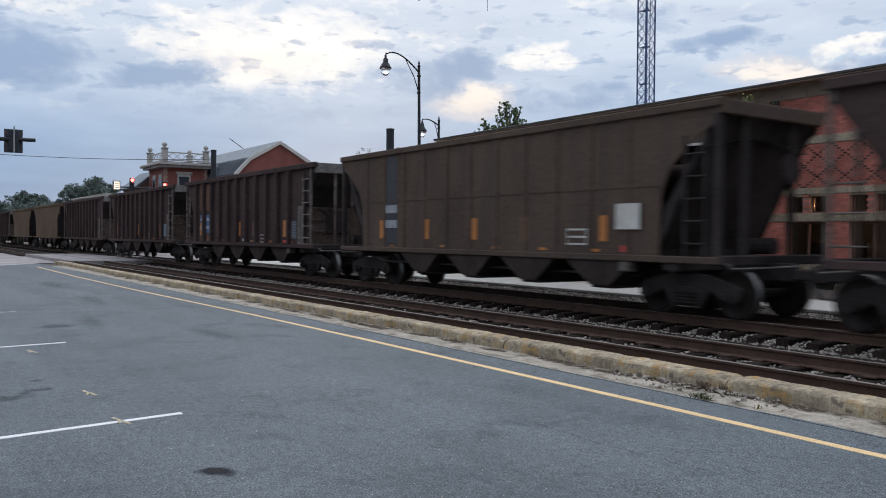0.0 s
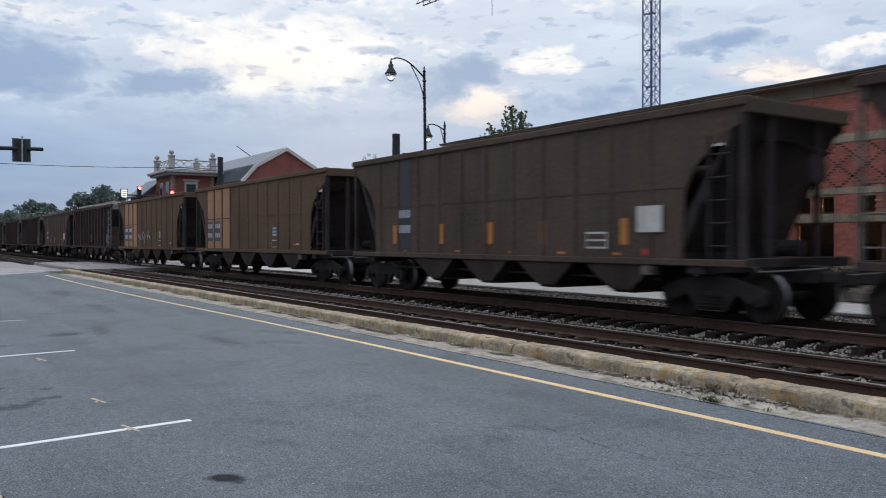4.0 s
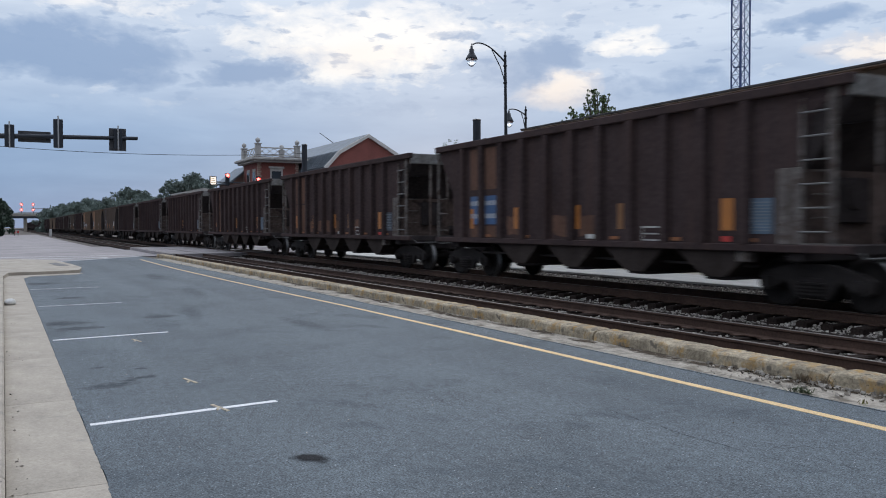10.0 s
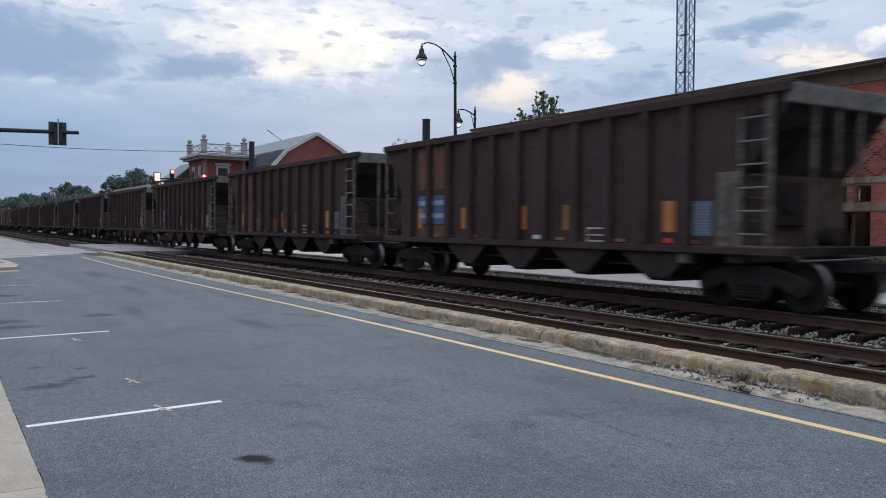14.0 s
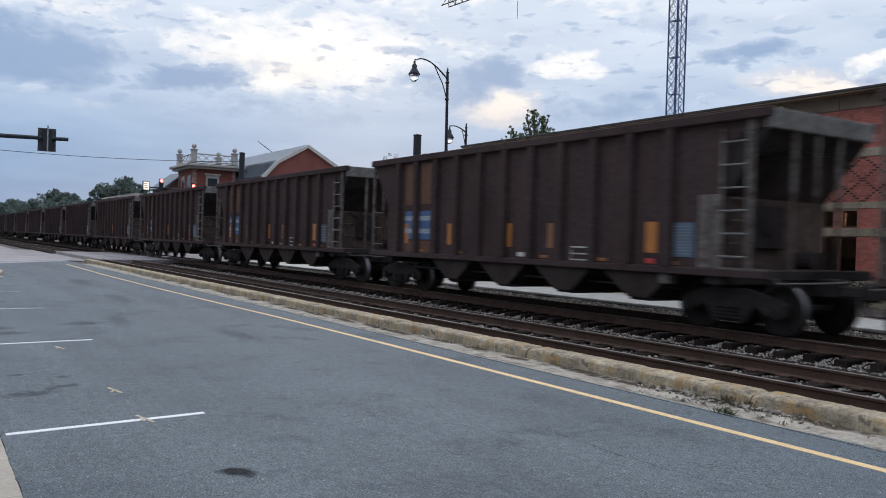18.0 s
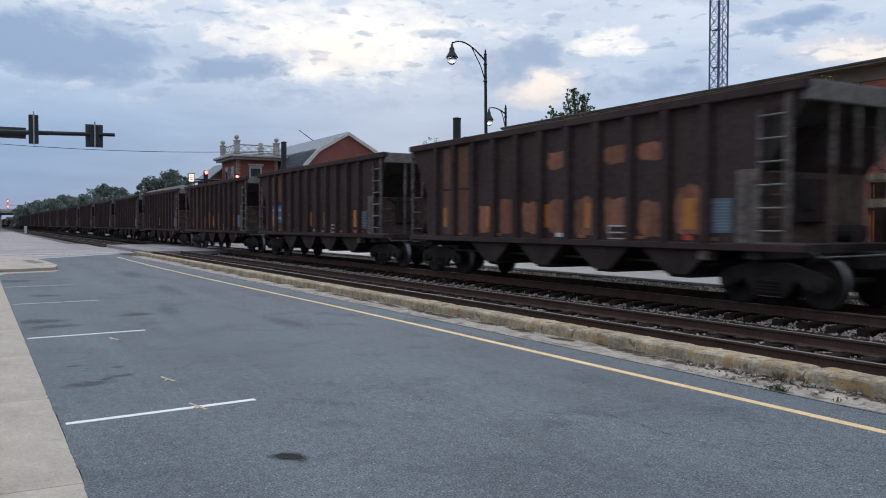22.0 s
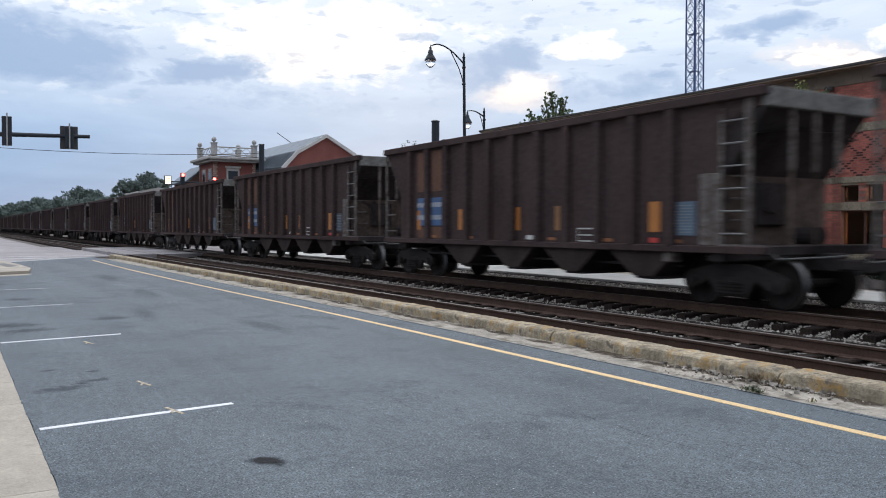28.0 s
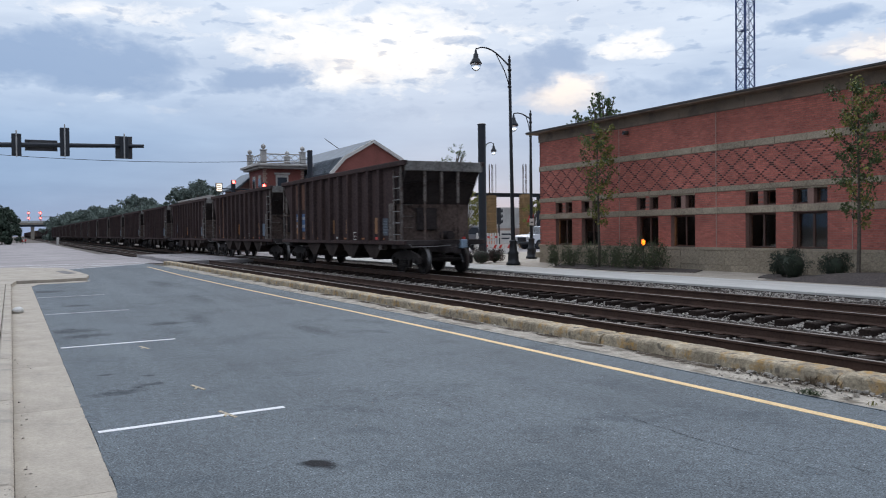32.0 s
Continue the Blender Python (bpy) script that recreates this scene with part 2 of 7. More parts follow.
EARTH = mat("earth", (0.075, 0.06, 0.048), 0.95, scale=0.5, vary=0.35, fine=25, fine_amt=0.35, bump=0.5)
BALLAST = mat("ballast", (0.33, 0.30, 0.265), 0.95, scale=1.5, vary=0.35, fine=30, fine_amt=0.3, bump=0.5)
BALLAST_BED = mat("ballast_bed", (0.034, 0.027, 0.023), 0.98, scale=1.0, vary=0.4, fine=22, fine_amt=0.5, bump=1.0, spots=((0.075, 0.066, 0.06), 0.4), spec=0.1)
RAIL = mat("rail_rust", (0.072, 0.044, 0.033), 0.85, 0.1, scale=3, fine=30, spec=0.2)
RAIL_TOP = mat("rail_head_steel", (0.22, 0.19, 0.17), 0.6, 0.5, scale=2, vary=0.25, fine_amt=0.05, bump=0.05)
TIE = mat("tie_wood", (0.026, 0.019, 0.016), 0.98, scale=3, vary=0.5, fine=25, fine_amt=0.3, bump=0.6, rnd=0.6, spec=0.1)
YELLOW = mat("yellow_road_paint", (0.74, 0.49, 0.25), 0.8, scale=3, vary=0.12, fine=60, fine_amt=0.2, spots=((0.25, 0.19, 0.12), 0.2))
WHITE = mat("white_road_paint", (0.68, 0.68, 0.68), 0.8, scale=3, vary=0.1, fine=70, fine_amt=0.2, spots=((0.12, 0.12, 0.13), 0.22))
CAR_BROWN = mat("car_brown", (0.060, 0.0435, 0.042), 0.95, scale=0.5, vary=0.3, fine=12, fine_amt=0.2, bump=0.1, streak=(0.080, 0.052, 0.046), spots=((0.046, 0.035, 0.034), 0.3), spec=0.04)
CAR_OLIVE = mat("car_olive", (0.128, 0.088, 0.061), 0.95, scale=0.5, vary=0.2, fine=12, fine_amt=0.15, bump=0.1, streak=(0.095, 0.073, 0.058), spec=0.04)
CAR_GREY = mat("car_grey_brown", (0.096, 0.071, 0.057), 0.95, scale=0.5, vary=0.2, fine=12, fine_amt=0.15, bump=0.1, streak=(0.07, 0.059, 0.052), spec=0.04)
CAR_TAN = mat("car_tan", (0.38, 0.215, 0.135), 0.95, scale=0.8, vary=0.2, fine=15, fine_amt=0.15, streak=(0.25, 0.165, 0.11), spec=0.04)
CAR_RED = mat("car_faded_red", (0.15, 0.085, 0.062), 0.95, scale=0.9, vary=0.3, fine=12, fine_amt=0.15, streak=(0.08, 0.055, 0.045), spec=0.04)
CAR_END = mat("car_end_grey", (0.155, 0.138, 0.126), 0.95, scale=1.4, vary=0.4, fine=14, fine_amt=0.3, streak=(0.06, 0.046, 0.040), spots=((0.075, 0.053, 0.045), 0.42), spec=0.04)
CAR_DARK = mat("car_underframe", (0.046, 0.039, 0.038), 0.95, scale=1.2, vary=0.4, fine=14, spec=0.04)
WHEEL = mat("wheel_steel", (0.026, 0.022, 0.020), 0.85, 0.2, scale=3, vary=0.3, spec=0.2)
TREAD = mat("wheel_tread", (0.17, 0.165, 0.16), 0.45, 1.0, vary=0.1, fine_amt=0.03, bump=0)
MARK_ORANGE = mat("marking_orange", (0.43, 0.155, 0.028), 0.6, scale=4, vary=0.15, streak=(0.25, 0.12, 0.04))
MARK_BLUE = mat("marking_blue", (0.05, 0.11, 0.23), 0.65, scale=4, vary=0.2, streak=(0.06, 0.07, 0.10))
MARK_PALE = mat("marking_pale_blue", (0.095, 0.14, 0.19), 0.65, scale=4, vary=0.2, streak=(0.12, 0.13, 0.15))
MARK_WHITE = mat("marking_white", (0.55, 0.54, 0.50), 0.7, scale=5, vary=0.15, streak=(0.25, 0.23, 0.20))
MARK_BLACK = mat("marking_black", (0.03, 0.03, 0.035), 0.7, scale=3, vary=0.2)
MARK_RED = mat("marking_red", (0.5, 0.04, 0.03), 0.6, vary=0.1)
BRICK_BACK = mat("mortar_red", (0.27, 0.165, 0.135), 0.95, scale=0.6, vary=0.2, fine=40, fine_amt=0.2, bump=0.3)
BRICK = mat("brick_red", (0.415, 0.133, 0.10), 0.9, scale=0.7, vary=0.25, fine=30, fine_amt=0.2, bump=0.3, rnd=0.35)
# dark tone holds the shadow along the diamond brickwork
BRICK_SHADED = mat("brick_shaded", (0.085, 0.045, 0.04), 0.9, scale=2, vary=0.25, fine=30, rnd=0.3)
STONE = mat("limestone", (0.30, 0.25, 0.185), 0.92, scale=1.2, vary=0.28, fine=18, fine_amt=0.3, bump=0.8, rnd=0.22, spots=((0.20, 0.165, 0.12), 0.36), grain=7, spec=0.2)
EAVE = mat("eave_metal", (0.215, 0.165, 0.125), 0.8, scale=0.5, vary=0.3, spots=((0.15, 0.12, 0.095), 0.42), rnd=0.15, spec=0.3)
ROOF_EDGE = mat("roof_edge_dark", (0.05, 0.045, 0.042), 0.6, 0.3)
FRAME_DARK = mat("window_frame_dark", (0.035, 0.025, 0.02), 0.5)
ROOM_DARK = mat("room_dark", (0.02, 0.018, 0.016), 0.9)
IRON = mat("black_iron", (0.022, 0.024, 0.028), 0.5, 0.4, scale=3, vary=0.2)
LEAF = mat("leaf_green", (0.08, 0.118, 0.036), 0.7, scale=2, vary=0.4, fine=9, fine_amt=0.2, rnd=0.5)
LEAF_OLIVE = mat("leaf_olive", (0.17, 0.165, 0.035), 0.7, scale=2, vary=0.4, fine=9, fine_amt=0.2)
LEAF_DARK = mat("leaf_dark", (0.02, 0.03, 0.016), 0.8, scale=1, vary=0.4, fine=9, fine_amt=0.2)
BARK = mat("bark", (0.09, 0.075, 0.06), 0.95, scale=5, vary=0.3, fine=40, fine_amt=0.3)
SLATE = mat("slate_roof", (0.155, 0.18, 0.205), 0.75, scale=1, vary=0.2, fine=15, fine_amt=0.2, rnd=0.2)
TRIM_WHITE = mat("white_trim", (0.55, 0.53, 0.49), 0.8, scale=1.5, vary=0.15)
MULCH = mat("mulch", (0.065, 0.053, 0.047), 0.95, scale=3, vary=0.4, fine=30, fine_amt=0.4, bump=0.8)
STEEL_BLUE = mat("crane_blue", (0.045, 0.08, 0.20), 0.5, 0.3, scale=2, vary=0.15)
BULB_RED = glow("signal_red", (1.0, 0.035, 0.03), 24)
# emission that stands for an amber reflection by the depot window
GLOW_AMBER = glow("amber_reflection_glow", (1.0, 0.17, 0.01), 4)
LAMP_WARM = glow("warm_bulb", (1.0, 0.5, 0.24), 100)
SIGN_LIT = glow("lit_sign", (1.0, 0.86, 0.70), 1.0)
GLASS = glassy("window_glass", (0.75, 0.8, 0.8))
LAMP_GLASS = glassy("lamp_globe", (0.92, 0.94, 0.95), 0.08)
CAR_SCUFF = mat("car_end_scuffed", (0.108, 0.081, 0.070), 0.95, scale=1.2, vary=0.4, fine=10, fine_amt=0.2, spots=((0.05, 0.039, 0.035), 0.42), spec=0.04)
CAR_SPRAY = mat("car_sprayed_orange", (0.26, 0.12, 0.08), 0.95, scale=1.5, vary=0.35, fine=10, fine_amt=0.15, streak=(0.12, 0.065, 0.045), spec=0.04)
TRUCK = mat("truck_cast_steel", (0.034, 0.029, 0.027), 0.9, scale=1.5, vary=0.4, fine=14, spec=0.2)
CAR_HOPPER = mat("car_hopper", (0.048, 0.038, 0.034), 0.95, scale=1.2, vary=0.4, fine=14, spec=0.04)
MARK_RUST = mat("marking_rust_orange", (0.26, 0.105, 0.045), 0.8, scale=6, vary=0.35, streak=(0.12, 0.06, 0.04))
RUNG = mat("worn_rung_steel", (0.17, 0.165, 0.16), 0.6, 0.2, scale=6, vary=0.3)
DEVICE = mat("device_blue_grey", (0.20, 0.27, 0.34), 0.6, scale=4, vary=0.2)
MARK_DULL = mat("marking_dull_orange", (0.24, 0.112, 0.042), 0.7, scale=4, vary=0.2)
MARK_DUSK = mat("marking_dusk", (0.06, 0.065, 0.08), 0.7, scale=4, vary=0.2)
PALE_CONCRETE = mat("pale_concrete", (0.52, 0.51, 0.475), 0.92, scale=0.8, vary=0.18, fine=60, fine_amt=0.15, bump=0.2, spots=((0.33, 0.315, 0.285), 0.30), lanes=(0.40, 0.385, 0.355), spec=0.2)
HALL_BRICK = mat("hall_brick", (0.215, 0.072, 0.058), 0.9, scale=0.8, vary=0.2, fine=12, fine_amt=0.2)
MARK_LETTER = mat("marking_letter", (0.36, 0.38, 0.41), 0.7, scale=5, vary=0.25, streak=(0.15, 0.16, 0.18))
DRY_WEED = mat("dry_weed", (0.17, 0.125, 0.08), 0.9, scale=4, vary=0.3)
CRACK = mat("crack_dark", (0.045, 0.05, 0.056), 0.9, scale=6, vary=0.3, spec=0.08)
STONE_CHIP = mat("stone_chip", (0.28, 0.25, 0.21), 0.9, scale=8, vary=0.4, fine=30)


def soft(name, colour, strength):
    """A stain that thins out towards its rim."""
    m = mat(name, colour, 0.92, scale=9, vary=0.3, fine=95, fine_amt=0.4, bump=0.1, spec=0.1)
    t = m.node_tree
    tc = t.nodes.new("ShaderNodeTexCoord")
    ln = t.nodes.new("ShaderNodeVectorMath")
    ln.operation = "LENGTH"
    t.links.new(tc.outputs["Object"], ln.inputs[0])
    geo = t.nodes.new("ShaderNodeNewGeometry")
    n = t.nodes.new("ShaderNodeTexNoise")
    n.inputs["Scale"].default_value = 7.0
    n.inputs["Detail"].default_value = 6
    t.links.new(geo.outputs["Position"], n.inputs["Vector"])
    d = mathn(t, "ADD", ln.outputs["Value"], mathn(t, "MULTIPLY", mathn(t, "SUBTRACT", n.outputs["Fac"], 0.5), 1.7))
    a = ramp(t, d, [(0.35, (strength,) * 3), (0.85, (0, 0, 0))])
    t.links.new(a, t.nodes["Principled BSDF"].inputs["Alpha"])
    return m


SOFT_TAR = soft("oil_stain", (0.025, 0.025, 0.027), 0.85)
SOFT_STAIN = soft("soft_stain", (0.05, 0.056, 0.064), 0.34)
FAINT_STAIN = soft("faint_stain", (0.055, 0.063, 0.072), 0.2)
DULL_YELLOW = mat("dull_yellow_paint", (0.42, 0.35, 0.24), 0.85, scale=12, vary=0.3, spots=((0.12, 0.125, 0.13), 0.42))
FRAME_BROWN = mat("window_frame_brown", (0.085, 0.045, 0.034), 0.5, scale=3, vary=0.2)
ROOM_WALL = mat("room_wall", (0.11, 0.105, 0.10), 0.9, scale=0.7, vary=0.3)
# orange wood: desk tops, and jambs with warm room light in their colour
LIT_JAMB_DESK_WOOD = mat("window_frame_wood", (0.30, 0.12, 0.045), 0.5, scale=3, vary=0.2)
JOINT = mat("joint_sealant", (0.36, 0.27, 0.22), 0.8, scale=3, vary=0.15)
LEAF_PLUM = mat("leaf_plum", (0.055, 0.035, 0.03), 0.8, scale=2, vary=0.4, fine=9, fine_amt=0.2)
LEAF_ROSE = mat("leaf_rose", (0.065, 0.082, 0.036), 0.7, scale=2, vary=0.4, fine=9, fine_amt=0.2)


def island_tint(m, amount):
    """Shift the shade from piece to piece within one mesh."""
    t = m.node_tree
    b = t.nodes["Principled BSDF"]
    src = b.inputs["Base Color"].links[0].from_socket
    geo = t.nodes.new("ShaderNodeNewGeometry")
    hsv = t.nodes.new("ShaderNodeHueSaturation")
    t.links.new(mathn(t, "ADD", mathn(t, "MULTIPLY", geo.outputs["Random Per Island"], amount), 1 - amount / 2), hsv.inputs["Value"])
    t.links.new(src, hsv.inputs["Color"])
    t.links.new(hsv.outputs[0], b.inputs["Base Color"])
    return m


BRICK_ISLAND = island_tint(mat("brick_red_courses", (0.415, 0.133, 0.10), 0.9, scale=0.7, vary=0.25, fine=30, fine_amt=0.2, bump=0.3), 0.35)
for m in (BALLAST, STONE_CHIP, LEAF, LEAF_OLIVE, LEAF_DARK, LEAF_PLUM, LEAF_ROSE):
    island_tint(m, 0.7)
POST_DARK = mat("dark_painted_steel", (0.018, 0.022, 0.030), 0.55, 0.2, scale=2, vary=0.2)
STEEL_PALE = mat("galvanised_steel", (0.40, 0.40, 0.40), 0.45, 0.5, scale=4, vary=0.15)
SIGNAL_BACK = mat("signal_back_dark", (0.05, 0.05, 0.055), 0.6, scale=2, vary=0.25)
BRICK_LIGHT = mat("brick_banded", (0.36, 0.26, 0.21), 0.9, scale=2, vary=0.25)
WINDOW_DARK = mat("dark_window_glass", (0.03, 0.033, 0.038), 0.12, vary=0.1, fine_amt=0.02, bump=0)
TIMBER = mat("tan_timber", (0.26, 0.16, 0.07), 0.85, scale=2, vary=0.3, rnd=0.2)
MARK_CONE = mat("cone_orange", (0.75, 0.18, 0.04), 0.6, vary=0.1)
CAR_WHITE = mat("white_car_paint", (0.62, 0.63, 0.65), 0.3, vary=0.05, fine_amt=0.02, bump=0)
CAR_SILVER = mat("grey_car_paint", (0.16, 0.17, 0.18), 0.3, 0.3, vary=0.08, fine_amt=0.02, bump=0)
# far foliage paled and greyed: distance haze mixed into the base colour
LEAF_HAZE = mat("leaf_haze", (0.14, 0.175, 0.15), 0.85, scale=0.3, vary=0.35, fine=3, fine_amt=0.2)
island_tint(LEAF_HAZE, 0.5)
CHORD_PALE = mat("car_chord_pale", (0.19, 0.185, 0.175), 0.95, scale=1.5, vary=0.35, fine=12, fine_amt=0.25, streak=(0.10, 0.09, 0.08), spec=0.04)
PRINT = mat("placard_print", (0.17, 0.20, 0.225), 0.8, scale=5, vary=0.2)
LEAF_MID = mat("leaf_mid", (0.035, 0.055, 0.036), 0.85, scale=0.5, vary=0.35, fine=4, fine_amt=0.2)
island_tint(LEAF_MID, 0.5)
CREAM = mat("cream_trim", (0.40, 0.385, 0.36), 0.85, scale=1.2, vary=0.2, spots=((0.27, 0.25, 0.23), 0.38))
DARK_CONCRETE = mat("dark_concrete", (0.085, 0.075, 0.065), 0.95, scale=2, vary=0.35, fine=20, fine_amt=0.3, spec=0.2)

# ---- mesh helpers ----
class Geo:
    """Vertices and faces gathered for one mesh."""

    def __init__(self):
        self.v, self.f = [], []

    def poly(self, pts, faces):
        n = len(self.v)
        self.v += [tuple(p) for p in pts]
        self.f += [tuple(i + n for i in f) for f in faces]
        return self

    def box(self, x0, x1, y0, y1, z0, z1, c=0.0):
        """A box; c: width of the chamfer round its edges."""
        if c <= 0:
            return self.poly([(x, y, z) for z in (z0, z1) for y in (y0, y1) for x in (x0, x1)],
                             [(0, 2, 3, 1), (4, 5, 7, 6), (0, 1, 5, 4), (2, 6, 7, 3), (0, 4, 6, 2), (1, 3, 7, 5)])
        c = min(c, (x1 - x0) / 2.01, (y1 - y0) / 2.01, (z1 - z0) / 2.01)
        rings = []
        for z, d in ((z0, c), (z0 + c, 0), (z1 - c, 0), (z1, c)):
            a, b, e, g = x0 + d, x1 - d, y0 + d, y1 - d
            k = c if d == 0 else c * 0.6
            rings.append([(a + k, e, z), (b - k, e, z), (b, e + k, z), (b, g - k, z), (b - k, g, z), (a + k, g, z), (a, g - k, z), (a, e + k, z)])
        pts = [p for r in rings for p in r]
        faces = [tuple(range(7, -1, -1)), tuple(range(24, 32))]
        for r in range(3):
            for i in range(8):
                j = (i + 1) % 8
                faces.append((r * 8 + i, r * 8 + j, r * 8 + 8 + j, r * 8 + 8 + i))
        return self.poly(pts, faces)

    def tube(self, p0, p1, r0, r1=None, n=10, cap=True):
        r1 = r0 if r1 is None else r1
        p0, p1 = Vector(p0), Vector(p1)
        d = (p1 - p0).normalized()
        a = d.orthogonal().normalized()
        b = d.cross(a)
        ring = [(a * math.cos(2 * math.pi * i / n) + b * math.sin(2 * math.pi * i / n)) for i in range(n)]
        pts = [p0 + q * r0 for q in ring] + [p1 + q * r1 for q in ring]
        faces = [(i, (i + 1) % n, n + (i + 1) % n, n + i) for i in range(n)]
        if cap:
            faces += [tuple(range(n - 1, -1, -1)), tuple(range(n, 2 * n))]
        return self.poly(pts, faces)

    def path(self, pts, r, n=8, r_end=None):
        """A bent tube through points."""
        pts = [Vector(p) for p in pts]
        rings, a = [], None
        for i, p in enumerate(pts):
            d = (pts[min(i + 1, len(pts) - 1)] - pts[max(i - 1, 0)]).normalized()
            a = d.orthogonal().normalized() if a is None else (a - d * a.dot(d)).normalized()
            b = d.cross(a)
            rr = r if r_end is None else r + (r_end - r) * i / (len(pts) - 1)
            rings += [p + (a * math.cos(2 * math.pi * k / n) + b * math.sin(2 * math.pi * k / n)) * rr for k in range(n)]
        faces = [(i * n + k, i * n + (k + 1) % n, (i + 1) * n + (k + 1) % n, (i + 1) * n + k) for i in range(len(pts) - 1) for k in range(n)]
        faces += [tuple(range(n - 1, -1, -1)), tuple(range((len(pts) - 1) * n, len(pts) * n))]
        return self.poly(rings, faces)

    def lathe(self, prof, n=16, at=(0, 0, 0)):
        """A turned shape about z: prof holds (radius, height)."""
        x, y, z = at
        pts = [(x + r * math.cos(2 * math.pi * k / n), y + r * math.sin(2 * math.pi * k / n), z + h) for r, h in prof for k in range(n)]
        faces = [(i * n + k, i * n + (k + 1) % n, (i + 1) * n + (k + 1) % n, (i + 1) * n + k) for i in range(len(prof) - 1) for k in range(n)]
        faces += [tuple(range(n - 1, -1, -1)), tuple(range((len(prof) - 1) * n, len(prof) * n))]
        return self.poly(pts, faces)

    def prism(self, poly, axis, lo, hi):
        """A flat outline pushed along an axis. poly: points in the other two axes, in order."""
        def at(p, w):
            return {"x": (w, p[0], p[1]), "y": (p[0], w, p[1]), "z": (p[0], p[1], w)}[axis]
        n = len(poly)
        return self.poly([at(p, lo) for p in poly] + [at(p, hi) for p in poly],
                         [tuple(range(n)), tuple(range(2 * n - 1, n - 1, -1))] + [(i, n + i, n + (i + 1) % n, (i + 1) % n) for i in range(n)])

    def mesh(self, name, material, smooth=False):
        me = bpy.data.meshes.new(name)
        me.from_pydata(self.v, [], self.f)
        bm = bmesh.new()
        bm.from_mesh(me)
        bmesh.ops.recalc_face_normals(bm, faces=bm.faces)
        bm.to_mesh(me)
        bm.free()
        me.materials.append(material)
        if smooth:
            me.shade_smooth()
        return me


def part(name, geo, material, parent, label="", at=(0, 0, 0), smooth=False, kind=""):
    me = geo if isinstance(geo, bpy.types.Mesh) else geo.mesh(name, material, smooth)
    ob = new(name, me)
    ob.parent = parent
    ob.location = at
    return tagged(ob, label, kind=kind)


def thing(name, label, category, at=(0, 0, 0), group="", rz=0.0):
    ob = new(name)
    ob.empty_display_size = 0.2
    ob.matrix_basis = pose(*at, 0, 0, rz)
    return tagged(ob, label, category, group)


def setting(name, geo, material, label, category="", smooth=False):
    ob = new(name, geo.mesh(name, material, smooth))
    return tagged(ob, label, category or name.split("_")[0], kind="structure")


def grid_sheet(x0, x1, y0, y1, nx, ny, z):
    g = Geo()
    pts = [(x0 + (x1 - x0) * i / nx, y0 + (y1 - y0) * j / ny, z(x0 + (x1 - x0) * i / nx, y0 + (y1 - y0) * j / ny)) for j in range(ny + 1) for i in range(nx + 1)]
    w = nx + 1
    return g.poly(pts, [(j * w + i, j * w + i + 1, (j + 1) * w + i + 1, (j + 1) * w + i) for j in range(ny) for i in range(nx)])

# ---- ground, road and tracks ----
RAIL_X = (8.62, 10.12, 12.70, 14.20)
TRACK_Z = {0: 0.20, 1: 0.20, 2: 0.25, 3: 0.25}
XING = (48.0, 66.0)          # the street that crosses the tracks
TRAIN_X = 13.45

setting("ground", Geo().poly([(-2500, -2500, -0.06), (2500, -2500, -0.06), (2500, 2500, -0.06), (-2500, 2500, -0.06)], [(0, 1, 2, 3)]), EARTH, "dull brown earth reaching to the horizon", "ground")
setting("road", Geo().prism([(0.60, -30), (7.165, -30), (7.165, 51.5), (0.60, 43.4)], "z", -0.05, 0.0), ASPHALT, "dark blue-grey asphalt road beside the tracks", "road")
setting("road_crossing", Geo().prism([(-60, 40), (0.58, 43.4), (7.18, 51.54), (8.4, 51.54), (8.4, XING[1] + 12), (-60, XING[1] + 12)], "z", -0.05, 0.004), OLD_ASPHALT, "pale worn asphalt of the crossing street", "road")
setting("road_beyond", Geo().box(-8, 6.8, XING[1] + 12.02, 210, -0.05, 0.0), OLD_ASPHALT, "pale worn asphalt street running on beside the tracks", "road")
setting("road_crossing_planks", Geo().box(8.4, 16.0, XING[0] + 0.5, XING[1], 0.0, 0.19), OLD_ASPHALT, "worn paving between the rails of the level crossing", "road")
setting("road_crossing_far", Geo().box(16.0, 120, XING[0], XING[1], -0.02, 0.2), OLD_ASPHALT, "pale asphalt street beyond the tracks", "road")
setting("ground_behind", Geo().box(-60, -6.0, -60, XING[0] - 0.02, -0.05, 0.13), CONCRETE, "paved ground behind the pavement", "ground")
bed = Geo()
prof = [(8.12, -0.03), (10.75, -0.02), (11.3, -0.05), (12.1, -0.05), (12.6, 0.02), (14.35, 0.04), (15.0, 0.15), (16.0, 0.16)]
ys = [-60 + 10 * i for i in range(107)]
bed.poly([(x, y, z) for y in ys for x, z in prof], [(j * 8 + i, j * 8 + i + 1, j * 8 + 9 + i, j * 8 + 8 + i) for j in range(len(ys) - 1) for i in range(7)])
setting("ground_trackbed", bed, BALLAST_BED, "dark oily ballast bed under the two tracks", "ground")
setting("pavement_far", Geo().box(18.305, 60, -60, XING[0] - 0.5, -0.05, 0.235), CONCRETE, "pale concrete paving in front of the brick building", "pavement")

